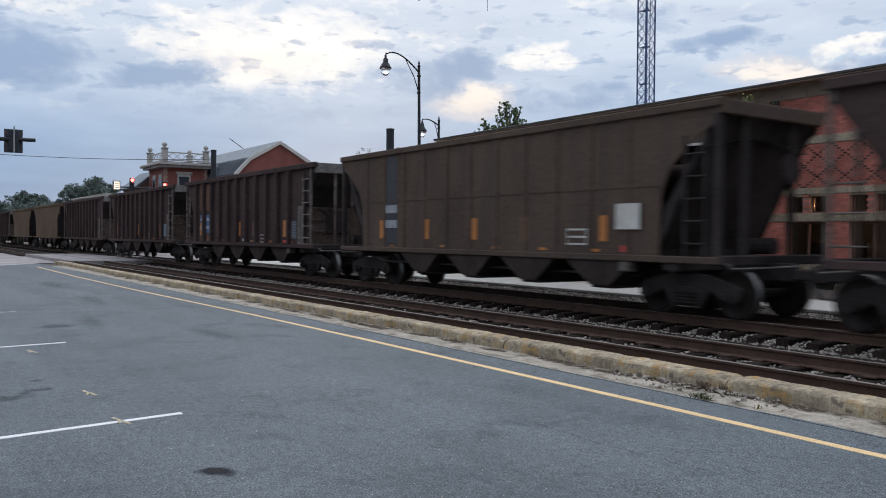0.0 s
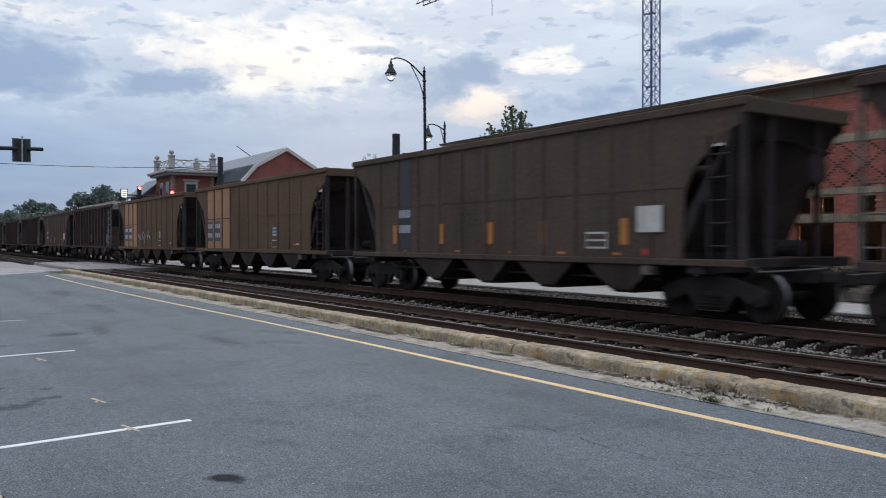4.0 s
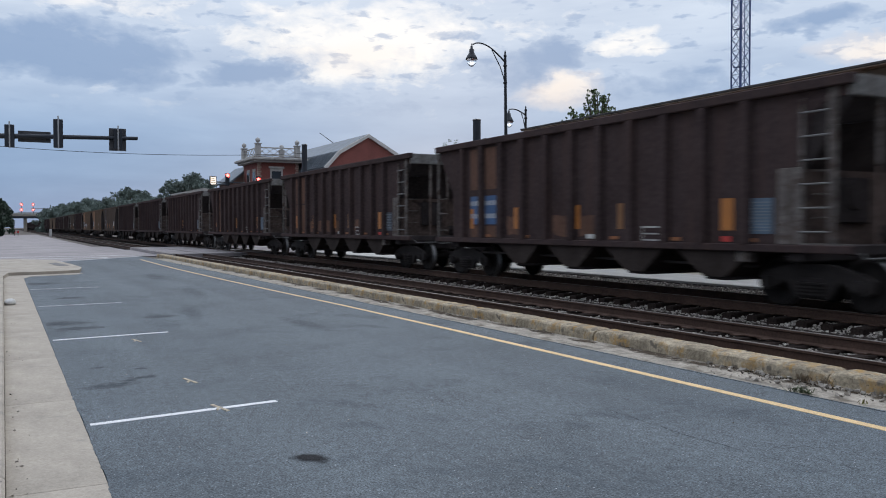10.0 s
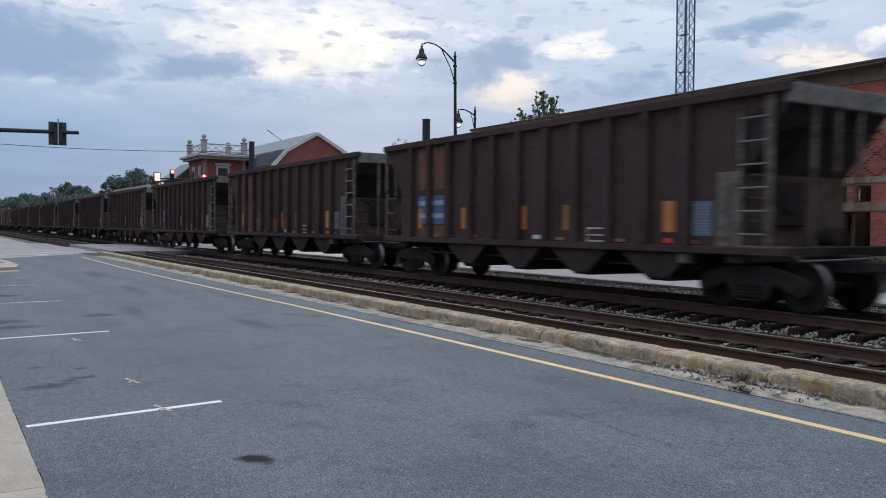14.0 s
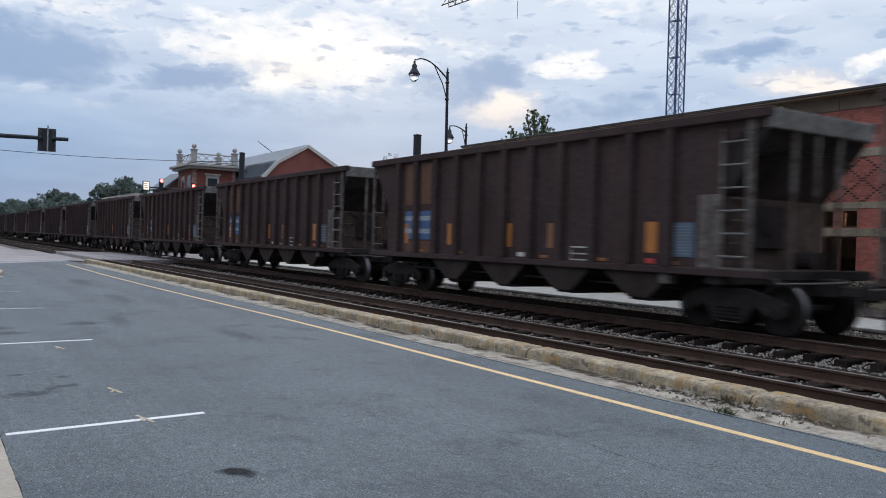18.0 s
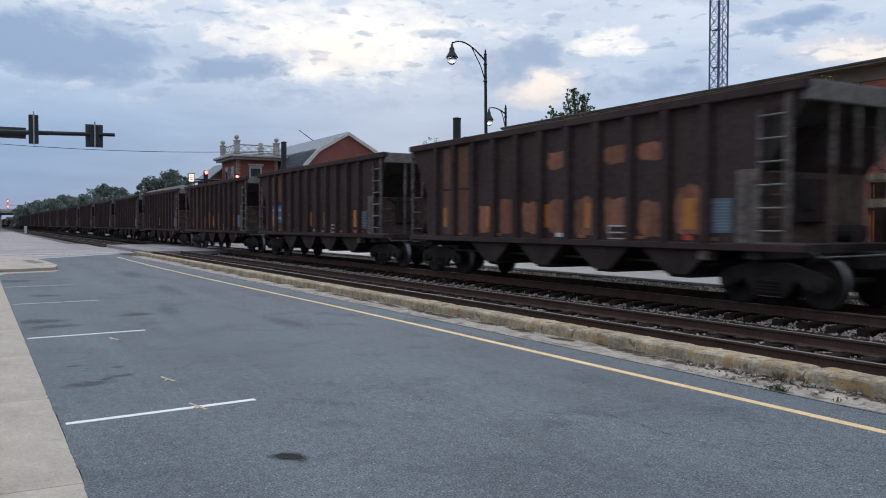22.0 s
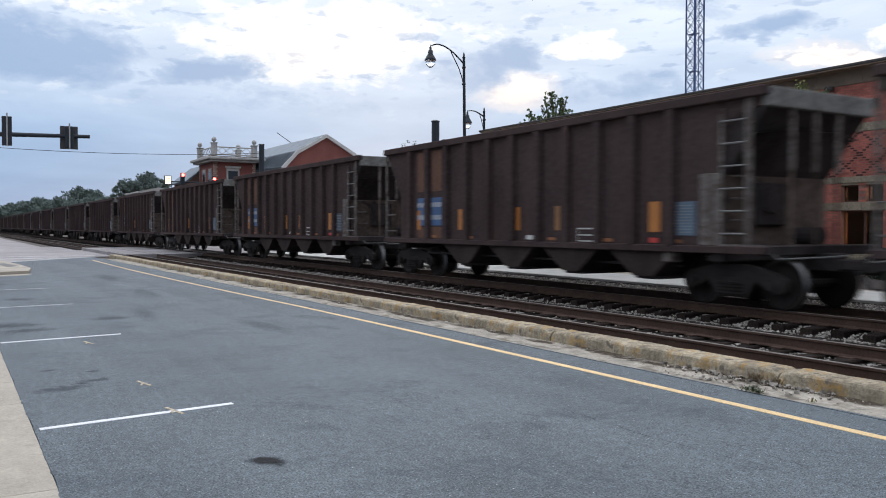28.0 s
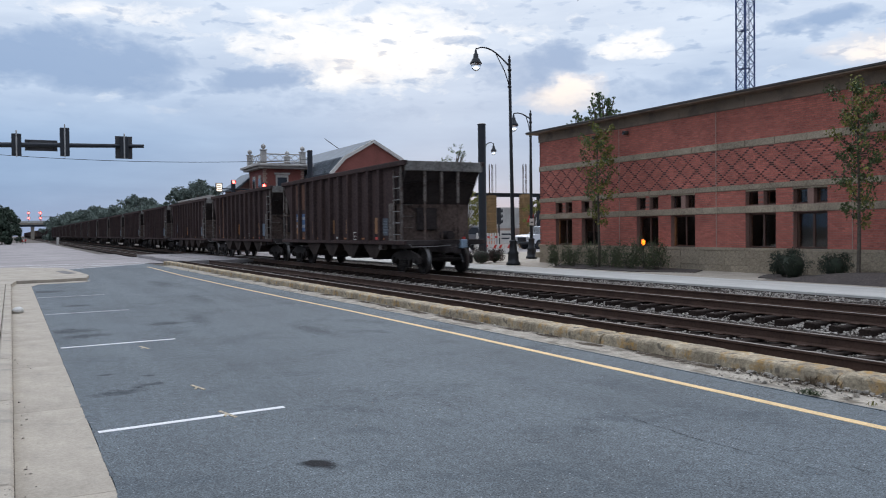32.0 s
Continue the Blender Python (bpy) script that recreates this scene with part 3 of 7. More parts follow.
# painted lines
EDGE = [(6.55, -30), (6.55, 4.0), (6.57, 12.0), (6.53, 17.0), (6.43, 21.0), (6.31, 27.0), (6.24, 35.0), (6.38, 46.0)]
edge_line = Geo()
for (xa, ya), (xb, yb) in zip(EDGE, EDGE[1:]):
    wa, wb = (0.055 if v < 14 else 0.042 for v in (ya, yb))
    edge_line.prism([(xa - wa, ya), (xa + wa, ya), (xb + wb, yb), (xb - wb, yb)], "z", 0.0, 0.004)
setting("road_line_yellow", edge_line, YELLOW, "worn yellow edge line on the asphalt", "line")
WORN_WHITE = mat("worn_white_road_paint", (0.46, 0.47, 0.48), 0.85, scale=3, vary=0.15, fine=60, fine_amt=0.3, spots=((0.12, 0.13, 0.14), 0.45))
for n, y in enumerate((1.66, 7.77, 13.88, 19.93, 25.45)):
    setting(f"road_line_{n + 1}", Geo().prism([(0.62, y - 0.043), (2.36, y + 0.157), (2.36, y + 0.243), (0.62, y + 0.043)], "z", 0.0, 0.004), WHITE if n < 3 else WORN_WHITE, "white parking bay line on the asphalt", "line")
setting("road_stop_bar", Geo().prism([(2.35, 45.2), (7.05, 50.95), (6.85, 51.1), (2.2, 45.4)], "z", 0.0, 0.004), WORN_WHITE, "faded white stop line before the crossing street", "line")

# rails: foot, web and a worn head
def rail(name, x, z, y0, y1):
    h = 0.175
    poly = [(-0.07, -h), (0.07, -h), (0.07, -h + 0.015), (0.012, -h + 0.035), (0.012, -0.045), (0.037, -0.032), (0.037, -0.006), (-0.037, -0.006), (-0.037, -0.032), (-0.012, -0.045), (-0.012, -h + 0.035), (-0.07, -h + 0.015)]
    r = thing(name, "rusty steel rail with a worn bright head", "rail", (x, 0, z), "rails of the two tracks")
    r["kind"] = "structure"
    part("rail_web", Geo().prism(poly, "y", y0, y1), RAIL, r)
    part("rail_head", Geo().box(-0.026, 0.026, y0, y1, -0.006, 0.0, 0.003), RAIL_TOP, r, "bright worn running surface")


for i, x in enumerate(RAIL_X):
    rail("rail", x, TRACK_Z[i], -60, 1000)


# ---- paving, kerbs, ties and ballast ----
def slabs(name, x0, x1, y0, y1, z0, z1, lengths, material, label, category, gap=0.012, c=0.012, piece="slab"):
    """A strip cast in lengths with open joints."""
    root = thing(name, label, category)
    root["kind"] = "structure"
    y, i, made = y0, 0, {}
    while y < y1 - 0.3:
        n = min(lengths[i % len(lengths)], y1 - y)
        key = round(n, 3)
        if key not in made:
            made[key] = Geo().box(x0, x1, gap / 2, n - gap / 2, z0, z1, c).mesh(piece, material)
        part(piece, made[key], material, root, "", (0, y, 0))
        y, i = y + n, i + 1
    return root


slabs("gutter_near", -0.010, 0.595, -24.6, 31.0, -0.05, 0.012, (3.05,), CONCRETE, "pale concrete gutter strip along the road", "gutter", 0.008, 0.004)
slabs("kerb_near", -0.17, -0.012, -24.6, 31.0, -0.05, 0.15, (3.05,), CONCRETE, "pale concrete kerb beside the pavement", "kerb", 0.008, 0.02)
slabs("pavement_near", -3.0, -0.18, -24.6, 31.0, -0.05, 0.147, (1.52,), CONCRETE, "pale concrete pavement slabs", "pavement", 0.01, 0.006)
slabs("pavement_outer", -6.0, -3.01, -24.6, 31.0, -0.05, 0.147, (1.52,), CONCRETE, "pale concrete pavement slabs", "pavement", 0.01, 0.006)
slabs("platform", 16.02, 18.3, -30, XING[0] - 1, -0.05, 0.25, (3.05,), PALE_CONCRETE, "pale concrete platform strip along the far track", "platform", 0.01, 0.015)
slabs("gutter_far", 7.17, 7.80, -26.0, XING[0] - 1.2, -0.05, 0.004, (3.98, 3.05), GUTTER, "stained old concrete gutter along the rail kerb", "gutter", 0.015, 0.006)

# island corner with ramp at the crossing street
setting("pavement_corner", Geo().prism([(-12, 31.02), (0.0, 31.02), (0.15, 33.0), (1.5, 33.3), (2.5, 33.8), (2.75, 36.0), (2.6, 39.5), (2.2, 44.5), (0.6, 46.9), (-12, 46.9)], "z", -0.05, 0.12), CONCRETE, "pale concrete corner with a dropped kerb ramp", "pavement")
setting("trim_ramp_pad", Geo().prism([(1.75, 40.8), (2.1, 41.0), (2.45, 37.9), (2.0, 37.4)], "z", 0.12, 0.126), FRAME_DARK, "dark tactile pad on the ramp", "pad")


setting("gutter_corner", Geo().prism([(-0.01, 31.03), (0.595, 31.03), (0.8, 32.2), (2.3, 32.75), (2.62, 33.6), (2.5, 33.78), (1.5, 33.28), (0.16, 32.98)], "z", -0.05, 0.010), CONCRETE, "pale concrete gutter turning round the corner", "gutter")


def worn_kerb(length, seed, chip):
    """A weathered kerb stone: rounded top, sloping face, knocked edges."""
    g = Geo()
    n = max(6, int(length / 0.08))
    prof = [(7.772, -0.05), (7.778, 0.06), (7.784, 0.13), (7.80, 0.154), (7.835, 0.165), (8.12, 0.166), (8.17, 0.145), (8.19, 0.03), (8.19, -0.05)]
    pts = []
    for j in range(n + 1):
        y = 0.008 + (length - 0.016) * j / n
        edge = chip if j in (0, n) else 0.0
        for i, (x, z) in enumerate(prof):
            w = noise.noise((x * 6, y * 3.1 + seed * 7, z * 6)) * 0.014 + noise.noise((x * 15, y * 11 + seed * 3, z * 9)) * 0.009 - 0.02 * max(0.0, noise.noise((x * 5, y * 2.3 + seed * 5, 4.0)) - 0.32)
            up_ = 1 if 1 <= i <= 7 else 0
            pts.append((x - w * up_ + edge * (8.0 - x), y, z + w * up_ * 0.9 - edge * (z > 0.08)))
    m = len(prof)
    g.poly(pts, [(j * m + i, j * m + i + 1, (j + 1) * m + i + 1, (j + 1) * m + i) for j in range(n) for i in range(m - 1)] + [tuple(range(m)), tuple(range(n * m + m - 1, n * m - 1, -1))])
    return g


kerb = thing("kerb_far", "weathered concrete kerb with worn ochre paint", "kerb")
kerb["kind"] = "structure"
for i in range(18):
    part("kerb_stone", worn_kerb(4.0, i, 0.04 if i in (6, 7) else 0.015), OLD_CONCRETE, kerb, "", (0, -22.1 + 4.0 * i, 0))

TIE_Y = {"track_near": [], "track_far": []}


def old_tie(rng):
    """A split and weathered tie: uneven edges, broken ends."""
    g = Geo()
    n, pts = 9, []
    for j in range(n + 1):
        x = -1.3 + 2.6 * j / n + (rng.uniform(-0.035, 0.035) if j in (0, n) else 0)
        w, h = 0.112 + rng.uniform(-0.01, 0.008), rng.uniform(-0.014, 0.004)
        pts += [(x, -w, -0.17), (x, -w, -0.02 + h), (x, -w + 0.02, h), (x, rng.uniform(-0.03, 0.03), h - rng.uniform(0.0, 0.015)), (x, w - 0.02, h + rng.uniform(-0.008, 0)), (x, w, -0.02 + h), (x, w, -0.17)]
    g.poly(pts, [(j * 7 + i, j * 7 + i + 1, j * 7 + i + 8, j * 7 + i + 7) for j in range(n) for i in range(6)] + [tuple(range(6, -1, -1)), tuple(range(n * 7, n * 7 + 7))])
    return g.mesh("tie", TIE)


for name, x0, zt in (("track_near", 9.37, 0.028), ("track_far", 13.45, 0.078)):
    tr = thing(name, "creosoted wooden ties of a railway track", "track")
    tr["kind"] = "structure"
    rng = random.Random(int(x0))
    ties = [old_tie(rng) for _ in range(8)]
    y, rest = -3.0, Geo()
    while y < 160:
        if XING[0] < y < XING[1]:
            y = XING[1] + 0.4
        TIE_Y[name].append(y)
        if y < 47:
            o = part("tie", rng.choice(ties), TIE, tr, "", (x0 + rng.uniform(-0.07, 0.07), y, zt + rng.uniform(-0.015, 0.008)))
            o.rotation_euler = (0, 0, rng.uniform(-0.035, 0.035))
        else:
            rest.box(x0 - 1.3, x0 + 1.3, y - 0.115, y + 0.115, zt - 0.15, zt)
        y += 0.53 + rng.uniform(-0.03, 0.03)
    part("far_ties", rest, TIE, tr, kind="stuff")
    pl = Geo()
    for k in range(95):
        for s in (-0.75, 0.75):
            yy = -3.0 + 0.53 * k
            pl.box(x0 + s - 0.17, x0 + s + 0.17, yy - 0.09, yy + 0.09, zt - 0.004, zt + 0.012)
    part("tie_plates", pl, RAIL, tr, kind="stuff")

# ballast stones
rng = random.Random(11)
base = [Vector(p).normalized() for p in [(1, 1, 1), (-1, -1, 1), (-1, 1, -1), (1, -1, -1), (1, 0.2, -0.3), (-0.2, 1, 0.4), (0.1, -0.9, 0.7), (-1, 0, 0.1)]]
hull_bm = bmesh.new()
for p in base:
    hull_bm.verts.new(p)
bmesh.ops.convex_hull(hull_bm, input=hull_bm.verts)
hull_bm.verts.index_update()
HV = [v.co.copy() for v in hull_bm.verts]
HF = [tuple(v.index for v in f.verts) for f in hull_bm.faces]
hull_bm.free()


def stone(g, x, y, z, r, rng):
    q = Euler((rng.uniform(0, 6), rng.uniform(0, 6), rng.uniform(0, 6))).to_matrix()
    sx, sy, sz = r * rng.uniform(0.7, 1.3), r * rng.uniform(0.7, 1.3), r * rng.uniform(0.55, 0.9)
    g.poly([(x + p.x * sx, y + p.y * sy, z + p.z * sz) for p in (q @ v for v in HV)], HF)


def bed_z(x):
    for (xa, za), (xb, zb) in zip(prof, prof[1:]):
        if xa <= x <= xb:
            return za + (zb - za) * (x - xa) / (xb - xa)
    return 0.0


stones = Geo()
# lanes: share, across, how deep the stones lie between the ties
LANES = ((0.25, 9.2, 10.06, 0.0), (0.06, 8.5, 9.2, -0.01), (0.04, 10.2, 11.9, 0.0), (0.33, 11.95, 12.64, 0.0), (0.04, 12.75, 14.1, 0.0), (0.28, 14.7, 15.98, 0.0))
for k in range(34000):
    y = -2 + 50 * rng.random() ** 1.3
    pick, n = rng.random(), 0
    while pick > LANES[n][0] and n < 5:
        pick -= LANES[n][0]
        n += 1
    share, xa, xb, lift = LANES[n]
    x = rng.uniform(xa, xb)
    row = TIE_Y["track_near" if x < 11 else "track_far"]
    off = min(abs(y - v) for v in row[max(0, int((y + 3) / 0.53) - 4):int((y + 3) / 0.53) + 5])
    if off < 0.15 and n < 5 and (8.0 < x < 10.75 or 12.05 < x < 14.85) and rng.random() < 0.985:
        continue
    if n == 5 and (rng.random() < (y - 10) / 30 or noise.noise((x * 1.5, y * 0.7, 3.0)) < -0.25):
        continue
    if n == 0 and noise.noise((2.0, y * 1.1, 7.0)) < -0.15:
        continue
    stone(stones, x, y, bed_z(x) + lift + rng.uniform(0.0, 0.02), rng.uniform(0.014, 0.032), rng)
tagged(new("ballast", stones.mesh("ballast", BALLAST)), "pale grey crushed ballast stones between the ties", "ballast", kind="stuff")

# rubble and weeds at the broken kerb joint
rubble = Geo()
for k in range(170):
    stone(rubble, 7.2 + 0.6 * rng.random() ** 0.5, rng.gauss(6.2, 0.65), 0.02, 0.008 + 0.034 * rng.random() ** 2, rng)
for k in range(50):
    stone(rubble, 7.74 - abs(rng.gauss(0, 0.18)), rng.uniform(3, 40), 0.02, rng.uniform(0.01, 0.03), rng)
for k in range(160):
    stone(rubble, 7.76 - abs(rng.gauss(0, 0.09)), rng.uniform(3, 30), 0.012, 0.004 + 0.012 * rng.random() ** 2, rng)
tagged(new("rubble", rubble.mesh("rubble", STONE_CHIP)), "pale stone chips and rubble lying in the gutter", "rubble", kind="stuff")


def tuft(name, x, y, n, h, spread, label, material):
    g = Geo()
    r = random.Random(int(x * 100 + y * 10))
    for k in range(n):
        a, s = r.uniform(0, 6.28), r.uniform(0.2, 1.0) * spread
        bx, by = r.gauss(0, spread * 0.35), r.gauss(0, spread * 0.6)
        hh, w = h * r.uniform(0.4, 1.0), 0.008
        tx, ty = bx + math.cos(a) * s, by + math.sin(a) * s
        g.poly([(bx - w, by, 0), (bx + w, by, 0), (tx + w * 0.4, ty, hh), (tx - w * 0.4, ty, hh)], [(0, 1, 2, 3)])
    o = new(name, g.mesh(name, material))
    o.location = (x, y, 0.014)
    return tagged(o, label, "weed", "weeds by the kerb")


tuft("weed", 7.2, 5.75, 80, 0.05, 0.10, "low green weed growing in the gutter", LEAF_ROSE)
tuft("weed", 7.72, 6.15, 60, 0.09, 0.07, "dry brown weed at the kerb joint", DRY_WEED)
tuft("weed", 7.75, 5.9, 30, 0.09, 0.06, "dry brown weed at the kerb joint", DRY_WEED)
tuft("weed", 7.25, 5.1, 10, 0.05, 0.04, "thin dry weed in the gutter", LEAF_OLIVE)

# marks on the asphalt
DISC = Geo().poly([(0, 0, 0)] + [(math.cos(i * math.pi / 16), math.sin(i * math.pi / 16), 0) for i in range(32)], [(0, 1 + i, 1 + (i + 1) % 32) for i in range(32)])


def blot(name, x, y, rx, ry, turn, material, label, category="stain", z=0.003):
    o = setting(name, DISC, material, label, category)
    o.location, o.scale, o.rotation_euler = (x, y, z), (rx, ry, 1), (0, 0, radians(turn))
    return o


blot("road_oil_spot", 1.99, 5.86, 0.15, 0.19, 20, SOFT_TAR, "dark round oil spot on the asphalt")
for k, (x, y) in enumerate(((1.79, 7.92), (1.82, 9.48), (1.76, 13.25))):
    setting(f"road_mark_{k + 1}", Geo().prism([(x - 0.05, y + 0.17), (x - 0.015, y + 0.19), (x + 0.02, y + 0.02), (x + 0.06, y - 0.16), (x + 0.025, y - 0.18), (x + 0.0, y - 0.02), (x - 0.035, y - 0.10), (x - 0.05, y - 0.07), (x - 0.015, y + 0.02)], "z", 0.0, 0.006), DULL_YELLOW, "faint worn survey mark on the asphalt", "mark")
for k, (x, y, rx, ry, turn) in enumerate(((1.0, 9.6, 0.42, 0.22, 12), (1.35, 9.95, 0.3, 0.14, 25), (1.1, 15.3, 0.6, 0.4, 10), (1.0, 10.9, 0.11, 0.10, 0), (1.4, 22.0, 0.5, 0.5, 0), (0.9, 28.0, 0.8, 0.9, 0), (1.45, 10.6, 0.13, 0.11, 0), (2.6, 16.6, 0.5, 0.4, 20), (0.95, 16.2, 0.7, 0.5, 5), (4.6, 30.0, 0.5, 2.6, -4), (4.4, 22.5, 0.35, 2.4, -3), (3.3, 17.0, 0.3, 1.8, -5), (4.7, 14.0, 0.3, 1.6, 3))):
    blot(f"road_stain_{k + 1}", x, y, rx, ry, turn, SOFT_STAIN if k < 9 else FAINT_STAIN, "darker stain in the asphalt", z=0.002 + 0.0001 * k)


SOFT_DIRT = soft("gutter_dirt", (0.07, 0.052, 0.036), 0.8)
drng = random.Random(31)
for k in range(26):
    y = 3.6 + 34.0 * (k / 26) ** 1.3 + drng.uniform(-0.3, 0.3)
    blot(f"gutter_dirt_{k + 1}", 7.70 - 0.10 * drng.random(), y, 0.10 + 0.10 * drng.random(), 0.35 + 0.6 * drng.random(), drng.uniform(-6, 6), SOFT_DIRT, "dark soil and dirt along the foot of the kerb", z=0.009 + 0.0001 * k)


def crack(name, pts, w):
    g = Geo()
    r = random.Random(len(pts) * 7)
    for (xa, ya), (xb, yb) in zip(pts, pts[1:]):
        m = 8
        prev = None
        for i in range(m + 1):
            t = i / m
            x, y = xa + (xb - xa) * t + r.gauss(0, 0.012), ya + (yb - ya) * t + r.gauss(0, 0.012)
            ww = w * r.uniform(0.1, 1.2)
            cur = [(x - ww, y + ww, 0.003), (x + ww, y - ww, 0.003)]
            if prev:
                g.poly(prev + cur[::-1], [(0, 1, 2, 3)])
            prev = cur
    setting(name, g, CRACK, "fine dark crack in the asphalt", "crack")


crack("road_crack_1", [(4.97, 6.1), (4.96, 5.86), (4.95, 5.44), (4.93, 5.06), (4.97, 4.5), (5.02, 3.9)], 0.0045)
crack("road_crack_4", [(5.2, 4.9), (5.3, 4.2), (5.28, 3.7)], 0.003)
# litter in the near gutter
litter = Geo()
for k in range(60):
    stone(litter, abs(rng.gauss(0, 0.09)) + 0.02, rng.choice((3.4, 4.1, 5.6, 6.9, 9.0, 12.0, 16.0)) + rng.gauss(0, 0.45), 0.016, 0.004 + 0.012 * rng.random() ** 2, rng)
for k in range(140):
    stone(litter, rng.uniform(0.8, 6.5), rng.uniform(2.5, 20), 0.002, rng.uniform(0.004, 0.009), rng)
tagged(new("grit", litter.mesh("grit", STONE_CHIP)), "bits of grit and leaf litter on the road", "litter", kind="stuff")
bag = Geo()
bag.lathe([(0.02, 0.0), (0.11, 0.01), (0.13, 0.05), (0.10, 0.10), (0.04, 0.13), (0.01, 0.135)], 12)
bag.v = [(x * (1 + 0.3 * noise.noise((x * 9, y * 9, z * 9))), y * 1.3, z * (1 + 0.3 * noise.noise((x * 7, y * 8, 5)))) for x, y, z in bag.v]
o = new("plastic_bag", bag.mesh("plastic_bag", TRIM_WHITE, True))
o.location = (0.12, 20.6, 0.012)
tagged(o, "crumpled white plastic bag lying in the gutter", "bag")

# ragged edge of the asphalt on the near gutter
rag, yy, xe = Geo(), 1.5, 0.59
while yy < 31.0:
    xn = 0.592 + 0.022 * noise.noise((0.0, yy * 1.7, 1.0)) + 0.014 * noise.noise((3.0, yy * 9.0, 1.0)) + 0.006 * random.random()
    rag.prism([(0.64, yy), (xe, yy), (xn, yy + 0.03), (0.64, yy + 0.03)], "z", 0.0, 0.0145)
    yy, xe = yy + 0.03, xn
yy, xe = -2.0, 7.17
while yy < 40.0:
    xn = 7.175 + 0.06 * noise.noise((5.0, yy * 0.8, 1.0)) + 0.02 * noise.noise((8.0, yy * 6.0, 1.0))
    rag.prism([(7.15, yy), (max(7.152, xe), yy), (max(7.152, xn), yy + 0.06), (7.15, yy + 0.06)], "z", 0.0, 0.0065)
    yy, xe = yy + 0.06, xn
setting("road_edge", rag, ASPHALT, "ragged asphalt edge lapping the gutter", "road")
setting("trim_platform_face", Geo().box(15.99, 16.016, -30, XING[0] - 1, -0.05, 0.19), DARK_CONCRETE, "dark face of the platform edge", "trim")
setting("road_line_crossing", Geo().prism([(-8.0, 49.4), (5.2, 50.0), (5.2, 50.2), (-8.0, 49.6)], "z", 0.004, 0.008), WHITE, "faded white crosswalk line", "line")
setting("road_line_crossing_second", Geo().prism([(-8.0, 52.4), (7.6, 53.4), (7.6, 53.6), (-8.0, 52.6)], "z", 0.004, 0.008), WHITE, "faded white crosswalk line", "line")

# ---- the coal train ----
CAR = 16.18            # coupler to coupler
HALF = 7.15            # half the body


def train_at(t):
    """Where the leading edge of car 0 is along the track."""
    return 7.299 + 16.0570 * t + 0.0077307 * t * t - 0.000113314 * t ** 3


WHEEL_MESH = {}


def wheel_mesh(s):
    if s not in WHEEL_MESH:
        w, n = Geo(), 24
        prof = [(0.0, -0.07), (0.14, -0.07), (0.16, -0.02), (0.36, -0.01), (0.39, -0.06), (0.455, -0.065), (0.46, 0.055), (0.485, 0.06), (0.485, 0.085), (0.37, 0.085), (0.15, 0.06), (0.0, 0.09)]
        w.poly([(-s * h, r * math.cos(2 * math.pi * k / n), r * math.sin(2 * math.pi * k / n)) for r, h in prof for k in range(n)],
               [(i * n + k, i * n + (k + 1) % n, (i + 1) * n + (k + 1) % n, (i + 1) * n + k) for i in range(len(prof) - 1) for k in range(n)])
        me = w.mesh("wheel", WHEEL, True)
        me.materials.append(TREAD)
        for p in me.polygons:
            if 5 * n <= p.index < 6 * n:
                p.material_index = 1
        WHEEL_MESH[s] = me
    return WHEEL_MESH[s]


def truck(car, y, full=True):
    b = part("truck", Geo().box(-0.35, 0.35, -0.25, 0.25, 0.42, 0.66, 0.04).box(-1.1, 1.1, -0.2, 0.2, 0.40, 0.58, 0.03), CAR_DARK, car, "dark cast steel truck", (0, y, 0))
    for s in (-1, 1):
        side = [(-1.12, 0.36), (-0.98, 0.30), (-0.78, 0.36), (-0.55, 0.52), (-0.32, 0.20), (0.32, 0.20), (0.55, 0.52), (0.78, 0.36), (0.98, 0.30), (1.12, 0.36), (1.14, 0.56), (0.95, 0.66), (0.35, 0.80), (-0.35, 0.80), (-0.95, 0.66), (-1.14, 0.56)]
        part("side_frame", Geo().prism(side, "x", s * 1.02 - 0.06, s * 1.02 + 0.06), TRUCK, b)
        if s < 0 and full:
            springs = Geo()
            for k in (-0.17, 0, 0.17):
                springs.lathe([(0.09 + 0.015 * (i % 2), 0.24 + i * 0.03) for i in range(9)], 8, (s * 1.09, k, 0))
            part("spring_set", springs, WHEEL, b, kind="stuff")
    for a in (-0.89, 0.89):
        if full:
            part("axle", Geo().tube((-0.9, a, 0.46), (0.9, a, 0.46), 0.08, n=8), WHEEL, b)
            part("bearing_cap", Geo().tube((-1.08, a, 0.46), (-1.15, a, 0.46), 0.10, n=10), TRUCK, b, "scuffed bearing cap")
        for s in (-1, 1):
            part("wheel", wheel_mesh(s), WHEEL, b, "steel wheel with bright tread", (s * 0.755, a, 0.46))
    return b


def hopper_geo(y):
    h = Geo()
    for s in (-1, 1):
        a, b = min(s * 0.2, s * 1.5), max(s * 0.2, s * 1.5)
        h.poly([(a, y - 1.1, 1.06), (b, y - 1.1, 1.06), (b, y + 0.95, 1.06), (a, y + 0.95, 1.06),
                (a, y - 0.42, 0.50), (b, y - 0.42, 0.50), (b, y + 0.10, 0.50), (a, y + 0.10, 0.50)],
               [(0, 1, 2, 3), (4, 5, 6, 7), (0, 1, 5, 4), (1, 2, 6, 5), (2, 3, 7, 6), (3, 0, 4, 7)])
    return h


